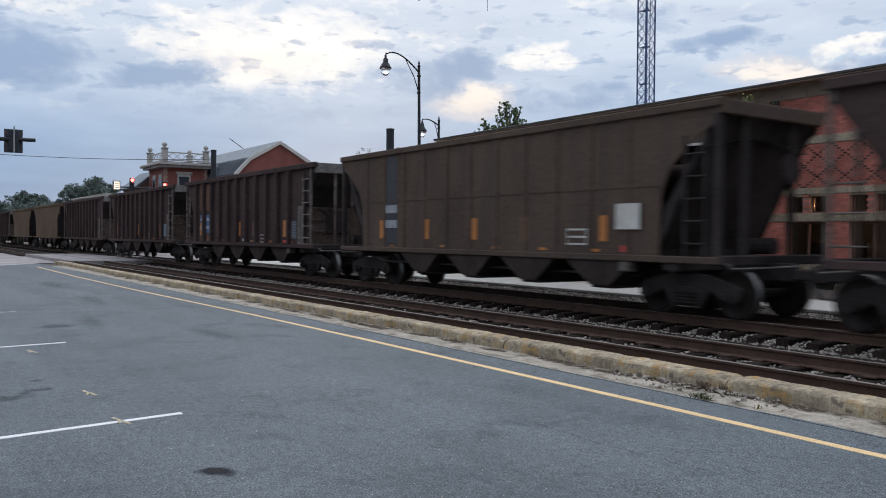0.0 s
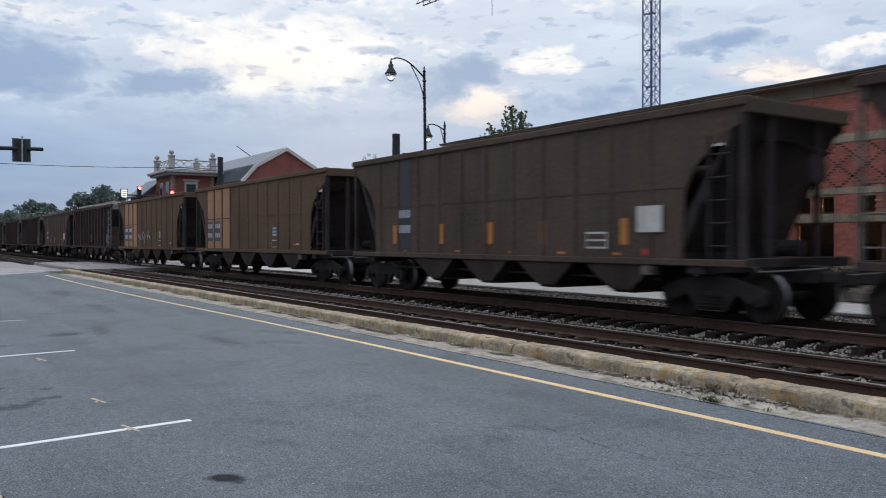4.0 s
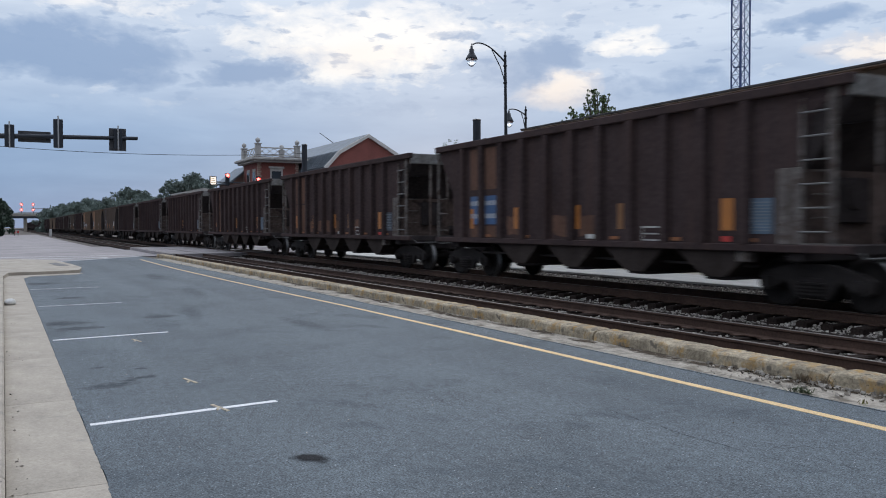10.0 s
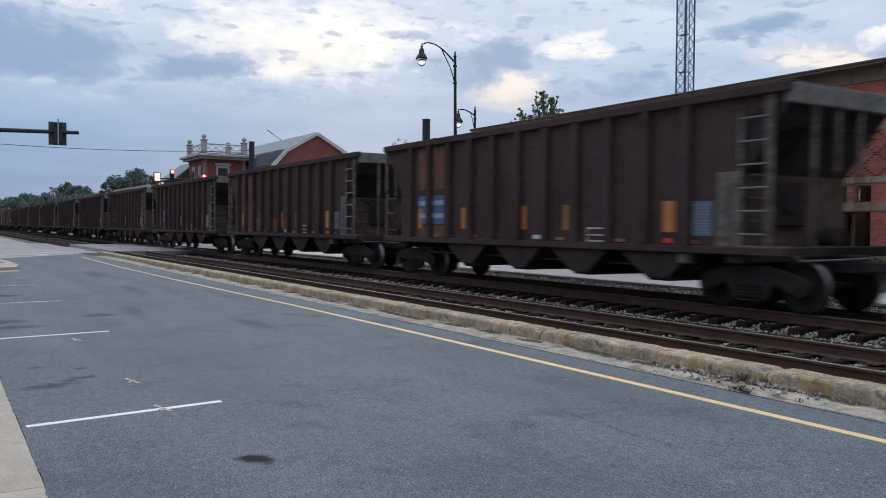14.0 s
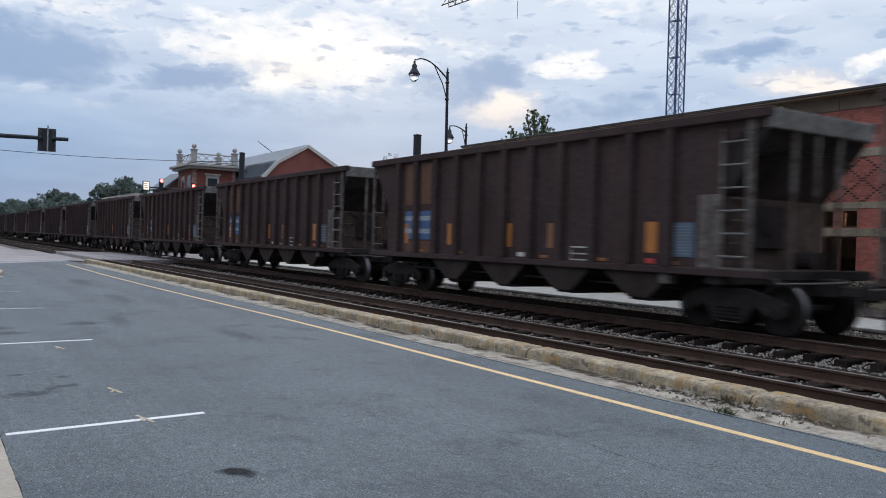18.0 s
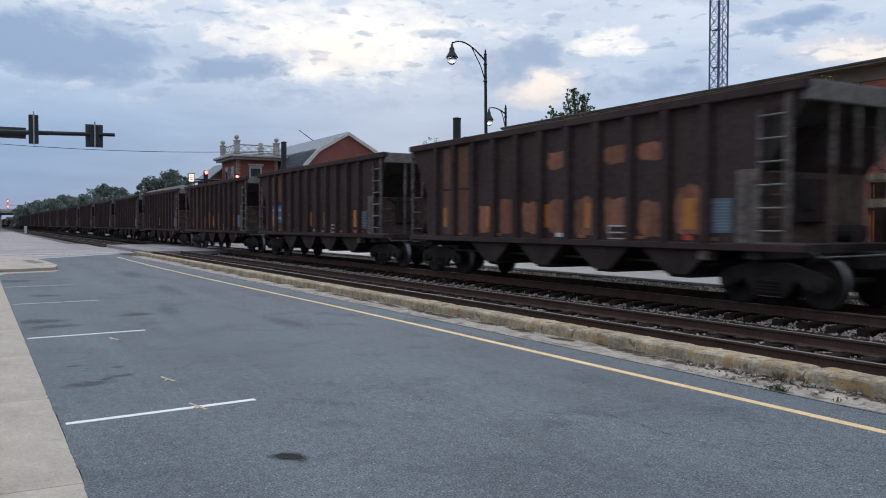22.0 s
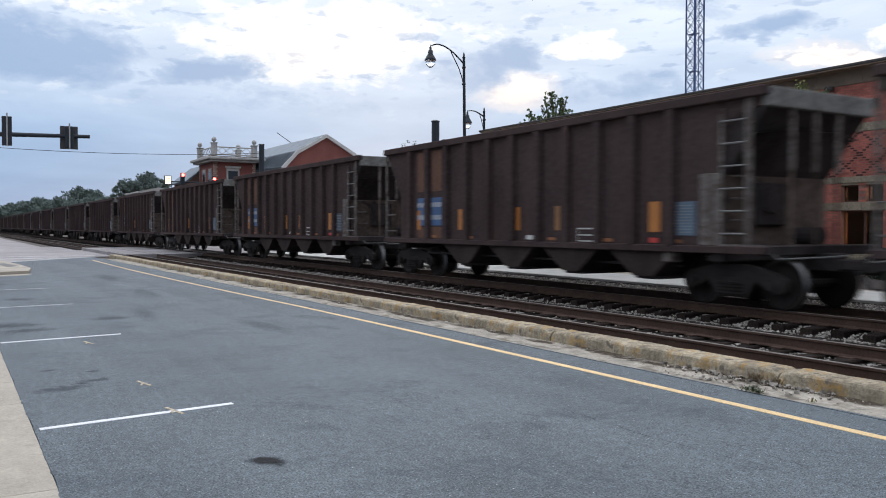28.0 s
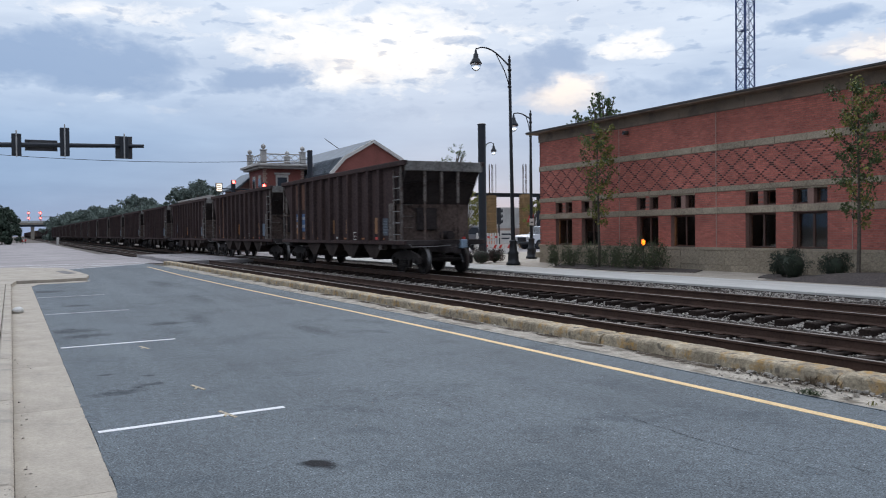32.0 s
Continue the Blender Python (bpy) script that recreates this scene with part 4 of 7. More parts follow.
def underframe(car, full=True):
    part("centre_sill", Geo().box(-0.2, 0.2, -7.55, 7.55, 0.70, 1.02, 0.02), CAR_DARK, car)
    for s in (-1, 1):
        if full:
            part("coupler", Geo().box(-0.09, 0.09, min(s * 7.5, s * 8.0), max(s * 7.5, s * 8.0), 0.72, 0.92, 0.03).box(-0.14, 0.12, min(s * 7.93, s * 8.09), max(s * 7.93, s * 8.09), 0.66, 0.98, 0.05), CAR_DARK, car)
            part("air_hose", Geo().path([(0.28, s * 7.5, 0.80), (0.30, s * 7.72, 0.62), (0.26, s * 7.9, 0.44), (0.18, s * 8.04, 0.40)], 0.028, 6), IRON, car, "black rubber air hose")
            part("cut_lever", Geo().path([(-1.42, s * 7.22, 1.02), (-1.38, s * 7.3, 0.93), (-0.4, s * 7.34, 0.94), (-0.1, s * 7.7, 0.98)], 0.016, 5), RUNG, car, "thin bent uncoupling lever")
            part("bolster", Geo().box(-1.5, 1.5, s * 6.05 - 0.2, s * 6.05 + 0.2, 0.84, 1.05, 0.03), CAR_DARK, car)
            part("end_sill", Geo().box(-1.5, 1.5, s * 7.1 - 0.09, s * 7.1 + 0.09, 0.98, 1.16, 0.02), CAR_DARK, car)
        truck(car, s * 6.05, full)
    for y in (-4.05, -1.8, 0.45, 2.7):
        hp = part("hopper", hopper_geo(y), CAR_HOPPER, car, "dark tapering discharge hopper")
        if full:
            part("gate", Geo().box(-1.42, 1.42, y - 0.46, y + 0.14, 0.44, 0.505, 0.02), CAR_DARK, hp)
    if full:
        part("jacking_pad", Geo().box(-1.52, -1.30, -5.05, -4.75, 0.80, 1.0, 0.02), CAR_END, car)
        part("brake_pipe", Geo().path([(-1.2, -5.0, 0.72), (-1.2, 5.0, 0.72)], 0.03, 6), CAR_DARK, car)
        part("brake_cylinder", Geo().tube((0.3, -6.95, 1.32), (0.3, -6.4, 1.32), 0.16, n=12), CAR_DARK, car)


def ladder(car, x, y0, y1, z0, z1, step, mat_, wide=0.05):
    """Two stiles with a rung between, in the plane x."""
    for y in (y0, y1):
        part("ladder_stile", Geo().box(x - 0.02, x + 0.02, y - wide, y + wide, z0, z1, 0.008), mat_, car)
    z, me = z0 + step * 0.6, None
    while z < z1:
        me = me or Geo().tube((0, min(y0, y1), 0), (0, max(y0, y1), 0), 0.018, n=6).mesh("rung", RUNG if mat_ is CAR_END else mat_)
        part("rung", me, RUNG, car, "", (x - 0.03, 0, z))
        z += step


E_ = 5.80
PITCH = 1.045
RIBS = [5.46 - PITCH * k for k in range(11)]


def side_rib(y, s, w0, w1, d0, d1, z0=1.14, z1=3.72):
    g = Geo().prism([(y - w0, s * d0), (y - w1, s * d1), (y + w1, s * d1), (y + w0, s * d0)], "z", z0, z1)
    g.v = [(p[1], p[0], p[2]) for p in g.v]
    return g


def coal(seed):
    return grid_sheet(-1.40, 1.40, -6.9, 6.9, 8, 30, lambda x, y: 3.1 + 0.25 * math.cos(x * 1.1) * (0.8 + 0.2 * math.sin(y * 2.1)) + 0.05 * noise.noise((x * 2, y * 2, seed)))


def ribbed_car(full=True):
    """Ribbed steel hopper with open ends; full: all small parts."""
    car = thing("hopper_wagon", "dirty dark brown ribbed steel coal hopper wagon", "wagon", group="coal wagons of the train")
    zt, zb, e = 3.72, 1.10, E_
    sheet = [(-e, zb), (6.18, zb), (6.2, 2.44), (7.0, 3.56), (7.03, zt), (-7.03, zt), (-7.0, 3.56), (-6.2, 2.44), (-e, 2.42)]
    near_sheet = sheet[:5] + [(-7.03, zt), (-7.03, 3.58), (-6.55, 3.5), (-6.32, 3.3), (-6.22, 2.9), (-6.2, 2.44), (-e, 2.42)]
    part("side_sheet", Geo().prism(near_sheet, "x", -1.47, -1.44), CAR_BROWN, car)
    # dark triangle added to stand for the shade behind the ladder
    part("corner_web", Geo().prism([(-6.21, 2.45), (-6.21, 3.57), (-7.0, 3.57)], "x", -1.438, -1.43), CAR_DARK, car, "dark plate standing in for shade behind the ladder")
    far = Geo().prism(sheet, "x", 1.44, 1.47)
    part("side_sheet", far, CAR_BROWN, car)
    part("floor_sheet", Geo().poly([(-1.44, -e + 1.6, 1.08), (1.44, -e + 1.6, 1.08), (1.44, e - 1.6, 1.08), (-1.44, e - 1.6, 1.08)], [(0, 1, 2, 3)]), CAR_DARK, car)
    part("coal_load", coal(0), MARK_BLACK, car, "black coal heaped below the rim")
    for s in (-1, 1):
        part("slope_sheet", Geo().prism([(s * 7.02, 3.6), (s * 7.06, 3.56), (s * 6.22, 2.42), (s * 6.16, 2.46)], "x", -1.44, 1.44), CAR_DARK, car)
        part("end_plate", Geo().box(-1.43, 1.43, min(s * 6.16, s * 6.22), max(s * 6.16, s * 6.22), 1.10, 2.46), CAR_SCUFF, car, "scuffed rusty lower end plate")
        part("end_top_chord", Geo().box(-1.50, 1.50, min(s * 7.03, s * HALF), max(s * 7.03, s * HALF), 3.54, 3.88, 0.015), CHORD_PALE, car, "pale grey end top chord")
        part("side_sill", Geo().box(min(s * 1.36, s * 1.60), max(s * 1.36, s * 1.60), -HALF, HALF, 1.0, 1.14, 0.015), CAR_BROWN, car)
        part("top_chord", Geo().box(min(s * 1.42, s * 1.60), max(s * 1.42, s * 1.60), -HALF, HALF, 3.72, 3.90, 0.02), CAR_BROWN, car)
        for x in ((-0.75, -0.1, 0.55) if full else (-0.5, 0.5)):
            post = part("end_post", Geo().box(x - 0.045, x + 0.045, min(s * 7.03, s * 7.10), max(s * 7.03, s * 7.10), 2.45, 3.54, 0.01), CAR_END, car, "scuffed grey end stiffener")
            part("lower_post", Geo().box(x - 0.03, x + 0.03, min(s * 7.035, s * 7.085), max(s * 7.035, s * 7.085), 1.1, 2.449, 0.008), CAR_SCUFF, post, "rust-brown dirty lower stiffener")
    part("corner_post", Geo().box(-1.53, -1.47, -6.83, -6.70, 1.1, 3.73, 0.012), CAR_END, car, "pale grey corner post")
    part("corner_post", Geo().box(-1.52, -1.44, 7.05, 7.13, 1.1, 3.72, 0.012), CAR_END, car, "pale grey corner post")
    part("side_plate", Geo().box(-1.50, -1.471, -6.14, -5.66, 1.14, 2.46, 0.01), CAR_END, car, "grey lower corner plate")
    if full:
        ladder(car, -1.52, -6.72, -6.18, 1.12, 3.6, 0.40, CAR_END, 0.035)
        for z in (1.35, 1.85, 2.3):
            part("grab_iron", Geo().tube((-1.49, 6.5, z), (-1.49, 7.08, z), 0.018, n=6), CAR_END, car)
        part("sill_step", Geo().box(-1.55, -1.38, -7.1, -6.1, 1.14, 1.17), CAR_END, car)
        for z in (1.6, 2.0, 2.4):
            part("grab_iron", Geo().tube((-1.35, -6.3, z), (-0.85, -6.3, z), 0.018, n=6), CAR_END, car)
        for y in RIBS:
            part("rib", side_rib(y, -1, 0.105, 0.085, 1.47, 1.615), CAR_BROWN, car)
        part("brake_wheel", Geo().tube((-0.35, -6.34, 2.0), (-0.35, -6.38, 2.0), 0.26, n=16), CAR_DARK, car)
        part("brake_stand", Geo().box(-0.7, 0.1, -6.33, -6.22, 1.5, 2.3, 0.03), CAR_DARK, car)
    else:
        g = Geo()
        for y in RIBS:
            r = side_rib(y, -1, 0.105, 0.085, 1.47, 1.615)
            g.poly(r.v, r.f)
        part("ribs", g, CAR_BROWN, car, kind="stuff")
    underframe(car, full)
    return car


def smooth_car(full=True):
    """Smoother hopper with thin ribs, a seam and cut-back ends."""
    car = thing("hopper_wagon", "dusty olive brown coal hopper wagon", "wagon", group="coal wagons of the train")
    for s in (-1, 1):
        outline = [(-5.75, 1.10), (5.75, 1.10), (5.8, 2.3), (6.0, 2.75), (6.5, 3.2), (HALF - 0.1, 3.5), (HALF - 0.1, 3.74), (-HALF + 0.1, 3.74), (-HALF + 0.1, 3.5), (-6.5, 3.2), (-6.0, 2.75), (-5.8, 2.3)]
        part("side_sheet", Geo().prism(outline, "x", min(s * 1.47, s * 1.50), max(s * 1.47, s * 1.50)), CAR_OLIVE, car)
        part("top_chord", Geo().box(min(s * 1.46, s * 1.57), max(s * 1.46, s * 1.57), -HALF, HALF, 3.74, 3.90, 0.02), CAR_OLIVE, car)
        part("side_sill", Geo().box(min(s * 1.40, s * 1.55), max(s * 1.40, s * 1.55), -HALF, HALF, 1.0, 1.13, 0.015), CAR_OLIVE, car)
    part("seam", Geo().box(-1.513, -1.50, -5.8, 5.8, 2.42, 2.45), CAR_OLIVE, car)
    if full:
        for y in RIBS:
            part("rib", side_rib(y, -1, 0.07, 0.045, 1.50, 1.54, 1.13, 3.74), CAR_OLIVE, car)
    part("coal_load", coal(3), MARK_BLACK, car, "black coal heaped below the rim")
    for s in (-1, 1):
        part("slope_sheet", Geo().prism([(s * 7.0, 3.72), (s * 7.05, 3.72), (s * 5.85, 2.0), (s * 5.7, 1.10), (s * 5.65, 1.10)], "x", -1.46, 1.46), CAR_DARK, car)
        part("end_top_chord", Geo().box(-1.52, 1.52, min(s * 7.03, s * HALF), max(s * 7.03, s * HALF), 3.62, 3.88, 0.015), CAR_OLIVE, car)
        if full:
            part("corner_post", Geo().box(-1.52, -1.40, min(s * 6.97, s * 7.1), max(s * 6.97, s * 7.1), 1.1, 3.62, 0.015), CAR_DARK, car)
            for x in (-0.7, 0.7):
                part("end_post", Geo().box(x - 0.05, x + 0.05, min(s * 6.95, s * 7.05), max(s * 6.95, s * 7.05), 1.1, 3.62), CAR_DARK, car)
    if full:
        ladder(car, -1.50, -6.80, -6.35, 1.12, 3.3, 0.40, CAR_DARK, 0.03)
        part("brake_wheel", Geo().tube((0.5, -7.12, 2.75), (0.5, -7.16, 2.75), 0.28, n=16), CAR_DARK, car)
    underframe(car, full)
    return car


BAR = {}


def plate(car, name, y0, y1, z0, z1, material, x=-1.475, label="", parent=None):
    """A thin painted panel on the side of a wagon."""
    key = (name, round(y1 - y0, 3), round(z1 - z0, 3), material.name)
    if key not in BAR:
        BAR[key] = Geo().box(-0.004, 0.004, 0, y1 - y0, 0, z1 - z0).mesh(name, material)
    return part(name, BAR[key], material, parent or car, label, (x, y0, z0))


def lettering(p, w, rows, cols, z0, h, gap):
    """Rows of pale bars in place of the wagon's marks."""
    key = ("lettering", w, rows, cols, z0, h)
    if key not in BAR:
        g = Geo()
        for r in range(rows):
            for c in range(cols):
                cw = w / cols
                g.box(-0.004, 0.004, c * cw + cw * 0.12, (c + 1) * cw - cw * 0.12, z0 + r * gap, z0 + r * gap + h)
        BAR[key] = g.mesh("lettering", MARK_LETTER)
    part("lettering", BAR[key], MARK_LETTER, p, "pale lettering bars", (-0.007, 0, 0), kind="stuff")


def paint_blob(y0, y1, z0, z1, seed):
    """A sprayed patch with a bumpy outline."""
    g, n = Geo(), 14
    r = random.Random(seed)
    ym, zm = (y0 + y1) / 2, (z0 + z1) / 2
    pts = []
    for i in range(n):
        a = 2 * math.pi * i / n
        k = r.uniform(0.75, 1.0)
        c, s = math.cos(a), math.sin(a)
        q = 1 / max(abs(c), abs(s), 0.8)
        pts.append((ym + c * q * k * (y1 - y0) / 2, max(z0, zm + s * q * k * (z1 - z0) / 2)))
    return g.prism(pts, "x", -0.003, 0.003)


BAYS = [(RIBS[k + 1] + 0.14, RIBS[k] - 0.14) for k in range(10)]


def dress_ribbed(car, look_, seed, full=True):
    """Stripes, stencils and number panels of a ribbed wagon."""
    x = -1.475
    if look_ != "plain":
        m = CAR_TAN if look_ == "pale" else CAR_RED
        for a, b in ((4.50, 5.12), (3.74, 4.36)):
            plate(car, "faded_panel", a, b, 2.50, 3.66, m, x, "faded patch panel")
            if look_ in ("red", "graffiti"):
                plate(car, "faded_panel", a, b, 1.20, 2.44, m, x, "faded patch panel")
            else:
                p = plate(car, "number_panel", a, b, 1.52, 2.32, MARK_BLUE, x, "blue number panel")
                lettering(p, b - a, 2, 4, 0.17, 0.13, 0.36)
                plate(car, "faded_panel", a, b, 1.16, 1.48, CAR_RED, x)
    if not full:
        return
    if look_ == "graffiti":
        for k in (range(2, 10) if seed == 21 else range(3, 7)):
            a, b = BAYS[k]
            part("graffiti_patch", paint_blob(a, b, 1.2, 1.85 + 0.5 * noise.noise((seed * 3.1, k * 0.7, 0)) + 0.25, seed * 20 + k), CAR_SPRAY, car, "faded orange sprayed patch", (x - 0.001, 0, 0))
        for k in ((5, 7, 8) if seed == 21 else ()):
            a, b = BAYS[k]
            part("graffiti_patch", paint_blob(a, b, 2.75, 3.2, seed * 20 + k + 50), CAR_SPRAY, car, "faded orange sprayed patch", (x - 0.001, 0, 0))
    elif seed in (8, 9, 12, 18):
        for k in ((2, 3, 4, 5, 7) if seed == 8 else (2, 4, 5)):
            a, b = BAYS[k]
            part("graffiti_patch", paint_blob(a, b, 1.2, 1.75, seed * 20 + k), CAR_RED, car, "faded reddish sprayed patch", (x - 0.001, 0, 0))
    for y in (4.95, 2.64, -0.02, -1.56):
        plate(car, "safety_stripe", y, y + 0.18, 1.40, 1.96, MARK_ORANGE if (y != -1.56 or seed % 5 in (0, 1)) and seed != 30 else MARK_DULL, x - 0.005, "orange reflective stripe")
    plate(car, "safety_stripe", -4.66, -4.36, 1.38, 1.98, MARK_DULL if seed == 30 else MARK_ORANGE, x - 0.005, "orange reflective stripe")
    p = plate(car, "placard", -5.55, -4.98, 1.32, 1.96, MARK_PALE if seed % 2 else MARK_DUSK, x - 0.005, "blue-grey data placard")
    g_key = "print"
    if g_key not in BAR:
        g = Geo()
        for r in range(10):
            g.box(-0.003, 0.003, 0.05, 0.52 - 0.06 * (r * 7 % 3), 0.05 + r * 0.056, 0.072 + r * 0.056)
        BAR[g_key] = g.mesh("print", PRINT)
    part("print", BAR[g_key], PRINT, p, "rows of small unreadable print", (-0.006, 0, 0), kind="stuff")
    st = plate(car, "stencil_frame", -2.84, -2.18, 1.16, 1.46, MARK_WHITE, x - 0.005, "white stencil panel")
    plate(car, "stencil_field", 0.03, 0.63, 0.03, 0.13, CAR_BROWN, -0.007, "", st)
    plate(car, "stencil_field", 0.03, 0.63, 0.16, 0.27, CAR_BROWN, -0.007, "", st)
    for y in (4.0, 2.1, -1.4, -3.3, -5.2):
        plate(car, "low_mark", y, y + 0.28, 1.17, 1.24, MARK_RUST, x - 0.005)
    plate(car, "small_sign", -0.55, -0.28, 1.18, 1.28, MARK_WHITE, x - 0.005)
    plate(car, "small_sign", -4.6, -4.38, 1.17, 1.27, MARK_RED, x - 0.005)


def dress_smooth(car, look_, seed, full=True):
    x = -1.505
    if look_ == "tan":
        for k in (0, 1, 2):
            a, b = RIBS[k + 1] + 0.07, RIBS[k] - 0.07
            plate(car, "tan_panel", a, b, 2.46, 3.73, CAR_TAN, x, "faded tan panel")
            plate(car, "tan_panel", a, b, 1.14, 2.41, CAR_TAN, x, "faded tan panel")
            if k < 2 and full:
                p = plate(car, "number_panel", a + 0.2, b - 0.04, 1.46, 2.34, MARK_DUSK, x - 0.007, "dark number panel")
                lettering(p, b - a - 0.24, 2, 3, 0.16, 0.2, 0.4)
        if full:
            st = plate(car, "stencil_frame", -2.84, -2.3, 1.22, 1.5, MARK_WHITE, x, "white stencil panel")
            plate(car, "stencil_field", 0.03, 0.51, 0.03, 0.25, CAR_OLIVE, -0.007, "", st)
            p = plate(car, "number_panel", -2.8, -2.36, 1.62, 2.0, MARK_DUSK, x, "dark data panel")
            lettering(p, 0.44, 3, 1, 0.04, 0.07, 0.12)
            plate(car, "chalk_mark", -4.8, -4.56, 1.32, 1.38, MARK_LETTER, x)
            plate(car, "small_sign", -4.5, -4.3, 1.3, 1.4, MARK_RED, x)
            if seed == -1:
                chalk = random.Random(77)
                for k in range(7):
                    y, z, pts = 2.3 - 0.42 * k, 1.45 + 0.25 * chalk.random(), []
                    for i in range(7):
                        pts.append((0, 0.22 * math.cos(i * 1.1 + k) - 0.03 * i, 0.05 * i + 0.16 * math.sin(i * 1.3 + k)))
                    part("chalk_scrawl", Geo().path(pts, 0.014, 4), MARK_LETTER, car, "pale sprayed scrawl", (x - 0.004, y, z))
            plate(car, "rust_patch", -5.66, -5.42, 1.2, 2.2, CAR_RED, x)
    elif look_ == "grey" and full:
        p = plate(car, "number_panel", 3.75, 4.36, 1.2, 3.70, MARK_BLACK, x, "black number panel")
        lettering(p, 0.62, 2, 4, 0.48, 0.22, 0.42)
        for y in (4.5, 2.1, -0.05, -1.95, -4.42):
            plate(car, "safety_stripe", y, y + 0.2, 1.38, 1.9, MARK_ORANGE if y != -1.95 else MARK_DULL, x - 0.007, "orange reflective stripe")
        plate(car, "placard", -5.32, -4.7, 1.62, 2.12, MARK_WHITE, x - 0.045, "white data placard")
        st = plate(car, "stencil_frame", -3.85, -3.25, 1.30, 1.64, MARK_WHITE, x, "white stencil panel")
        plate(car, "stencil_field", 0.03, 0.57, 0.04, 0.15, CAR_GREY, -0.007, "", st)
        plate(car, "stencil_field", 0.03, 0.57, 0.19, 0.30, CAR_GREY, -0.007, "", st)
        for y in (3.9, 1.3, -0.9, -2.6, -4.2):
            plate(car, "low_mark", y, y + 0.24, 1.17, 1.23, MARK_ORANGE, x)
        plate(car, "small_sign", -5.0, -4.8, 1.18, 1.3, MARK_RED, x)


def repaint(car, names, material):
    for o in car.children_recursive:
        if o.name.split(".")[0] in names and o.type == "MESH":
            o.material_slots[0].link = "OBJECT"
            o.material_slots[0].material = material


LOOKS = {1: "grey", -1: "tan", -2: "tan", -3: "grey", 5: "olive", 6: "olive", 9: "olive"}
RIBBED = {0: "red", 2: "blue", -4: "blue", -5: "blue", -6: "red", -7: "red", -8: "red", -9: "blue", -10: "blue", -11: "blue", -12: "red", -13: "blue", -14: "plain",
          -15: "blue", -16: "blue", -17: "blue", -18: "blue", -19: "graffiti", -20: "blue", -21: "graffiti", -22: "blue", -23: "blue", -24: "pale", -25: "red", -26: "blue", -27: "blue", -28: "blue", -29: "red", -30: "blue"}
FIRST, LAST = 24, -30


def build_train():
    rng = random.Random(5)
    bases = {(f, r): (ribbed_car(f) if r else smooth_car(f)) for f in (True, False) for r in (True, False)}
    cars = []
    for k in range(FIRST, LAST - 1, -1):
        look_, full = LOOKS.get(k), k <= 3
        car = copy_thing(bases[full, look_ is None], pose(TRAIN_X, train_at(0) + k * CAR - HALF, 0.25))
        if look_ == "grey":
            repaint(car, ("side_sheet", "top_chord", "side_sill", "rib", "seam", "end_top_chord"), CAR_GREY)
            tagged(car, "dusty grey-brown coal hopper wagon with a black panel")
        elif look_ == "tan":
            tagged(car, "dusty olive coal hopper wagon with faded tan panels")
        if look_:
            dress_smooth(car, look_, k, full)
        else:
            mark = RIBBED.get(k, rng.choice(["blue", "plain", "red", "blue"]))
            dress_ribbed(car, mark, abs(k), full)
            words = {"blue": " with blue number panels", "pale": " with pale and blue panels", "red": " with faded red panels", "graffiti": " with sprayed patches", "plain": ""}[mark]
            tagged(car, "dirty dark brown ribbed coal hopper wagon" + words)
        if k == LAST:
            dev = part("end_device", Geo().box(0.04, 0.26, -8.26, -8.10, 0.88, 1.18, 0.03), DEVICE, car, "pale blue-grey end-of-train device on the coupler")
            part("device_lamp", Geo().tube((0.15, -8.18, 1.18), (0.15, -8.18, 1.26), 0.05, 0.045, 12), MARK_RED, dev, "unlit red marker lamp")
            part("device_antenna", Geo().tube((0.22, -8.14, 1.18), (0.22, -8.14, 1.46), 0.012, n=6), IRON, dev)
            part("device_clamp", Geo().box(-0.04, 0.12, -8.12, -8.05, 0.86, 1.0, 0.01), IRON, dev)
        cars.append((k, car))
    for base in bases.values():
        for o in [*base.children_recursive, base]:
            bpy.data.objects.remove(o)
    return cars


CARS = build_train()


def wheel_rows(k, x, y, z):
    """A wheel's turning while its wagon rolls by; far off it is at rest on its axle."""
    rows, last = [], None
    for i in range(int(32 * FPS) + 1):
        t = i / FPS
        at = train_at(t) + k * CAR - HALF
        p = pose(x, y, z, -math.degrees((train_at(t) - train_at(0)) / 0.46) % 360.0)
        if -16 < at < 110:
            if last is not None and not rows and i > 0:
                rows.append((0.0, p))
            rows.append((t, p))
        last = p
    if rows and rows[-1][0] < 32.0:
        rows.append((32.0, rows[-1][1]))
    return rows


def motions():
    for k, car in CARS:
        walk(car, [(2.0 * i, pose(TRAIN_X, train_at(2.0 * i) + k * CAR - HALF, 0.25)) for i in range(17)])
        for wheel in [o for o in car.children_recursive if o.name.split(".")[0] == "wheel"]:
            rows = wheel_rows(k, *wheel.location)
            if len(rows) > 2:
                walk(wheel, rows)

# ---- brick depot beyond the tracks ----
BX, BY, BY0 = 21.5, 31.65, -6.0
PAIRS = [30.42 - 5.42 * k + (0.05 * k) for k in range(7)]
WINDOWS = []
for p in PAIRS:
    WINDOWS += [(p - 1.22, p), (p - 3.1, p - 1.88)]
WINDOWS = sorted(w for w in WINDOWS if w[0] > BY0 + 0.3)
LOW, UPP = (1.06, 2.18), (2.44, 2.90)
DEPTH = 0.32

wall = thing("wall_depot", "red brick wall of the long low depot with stone bands", "wall")
wall["kind"] = "structure"


def block(x0, x1, y0, y1, z0, z1, name, material, c=0.0):
    part(name, Geo().box(x0, x1, y0, y1, z0, z1, c), material, wall)


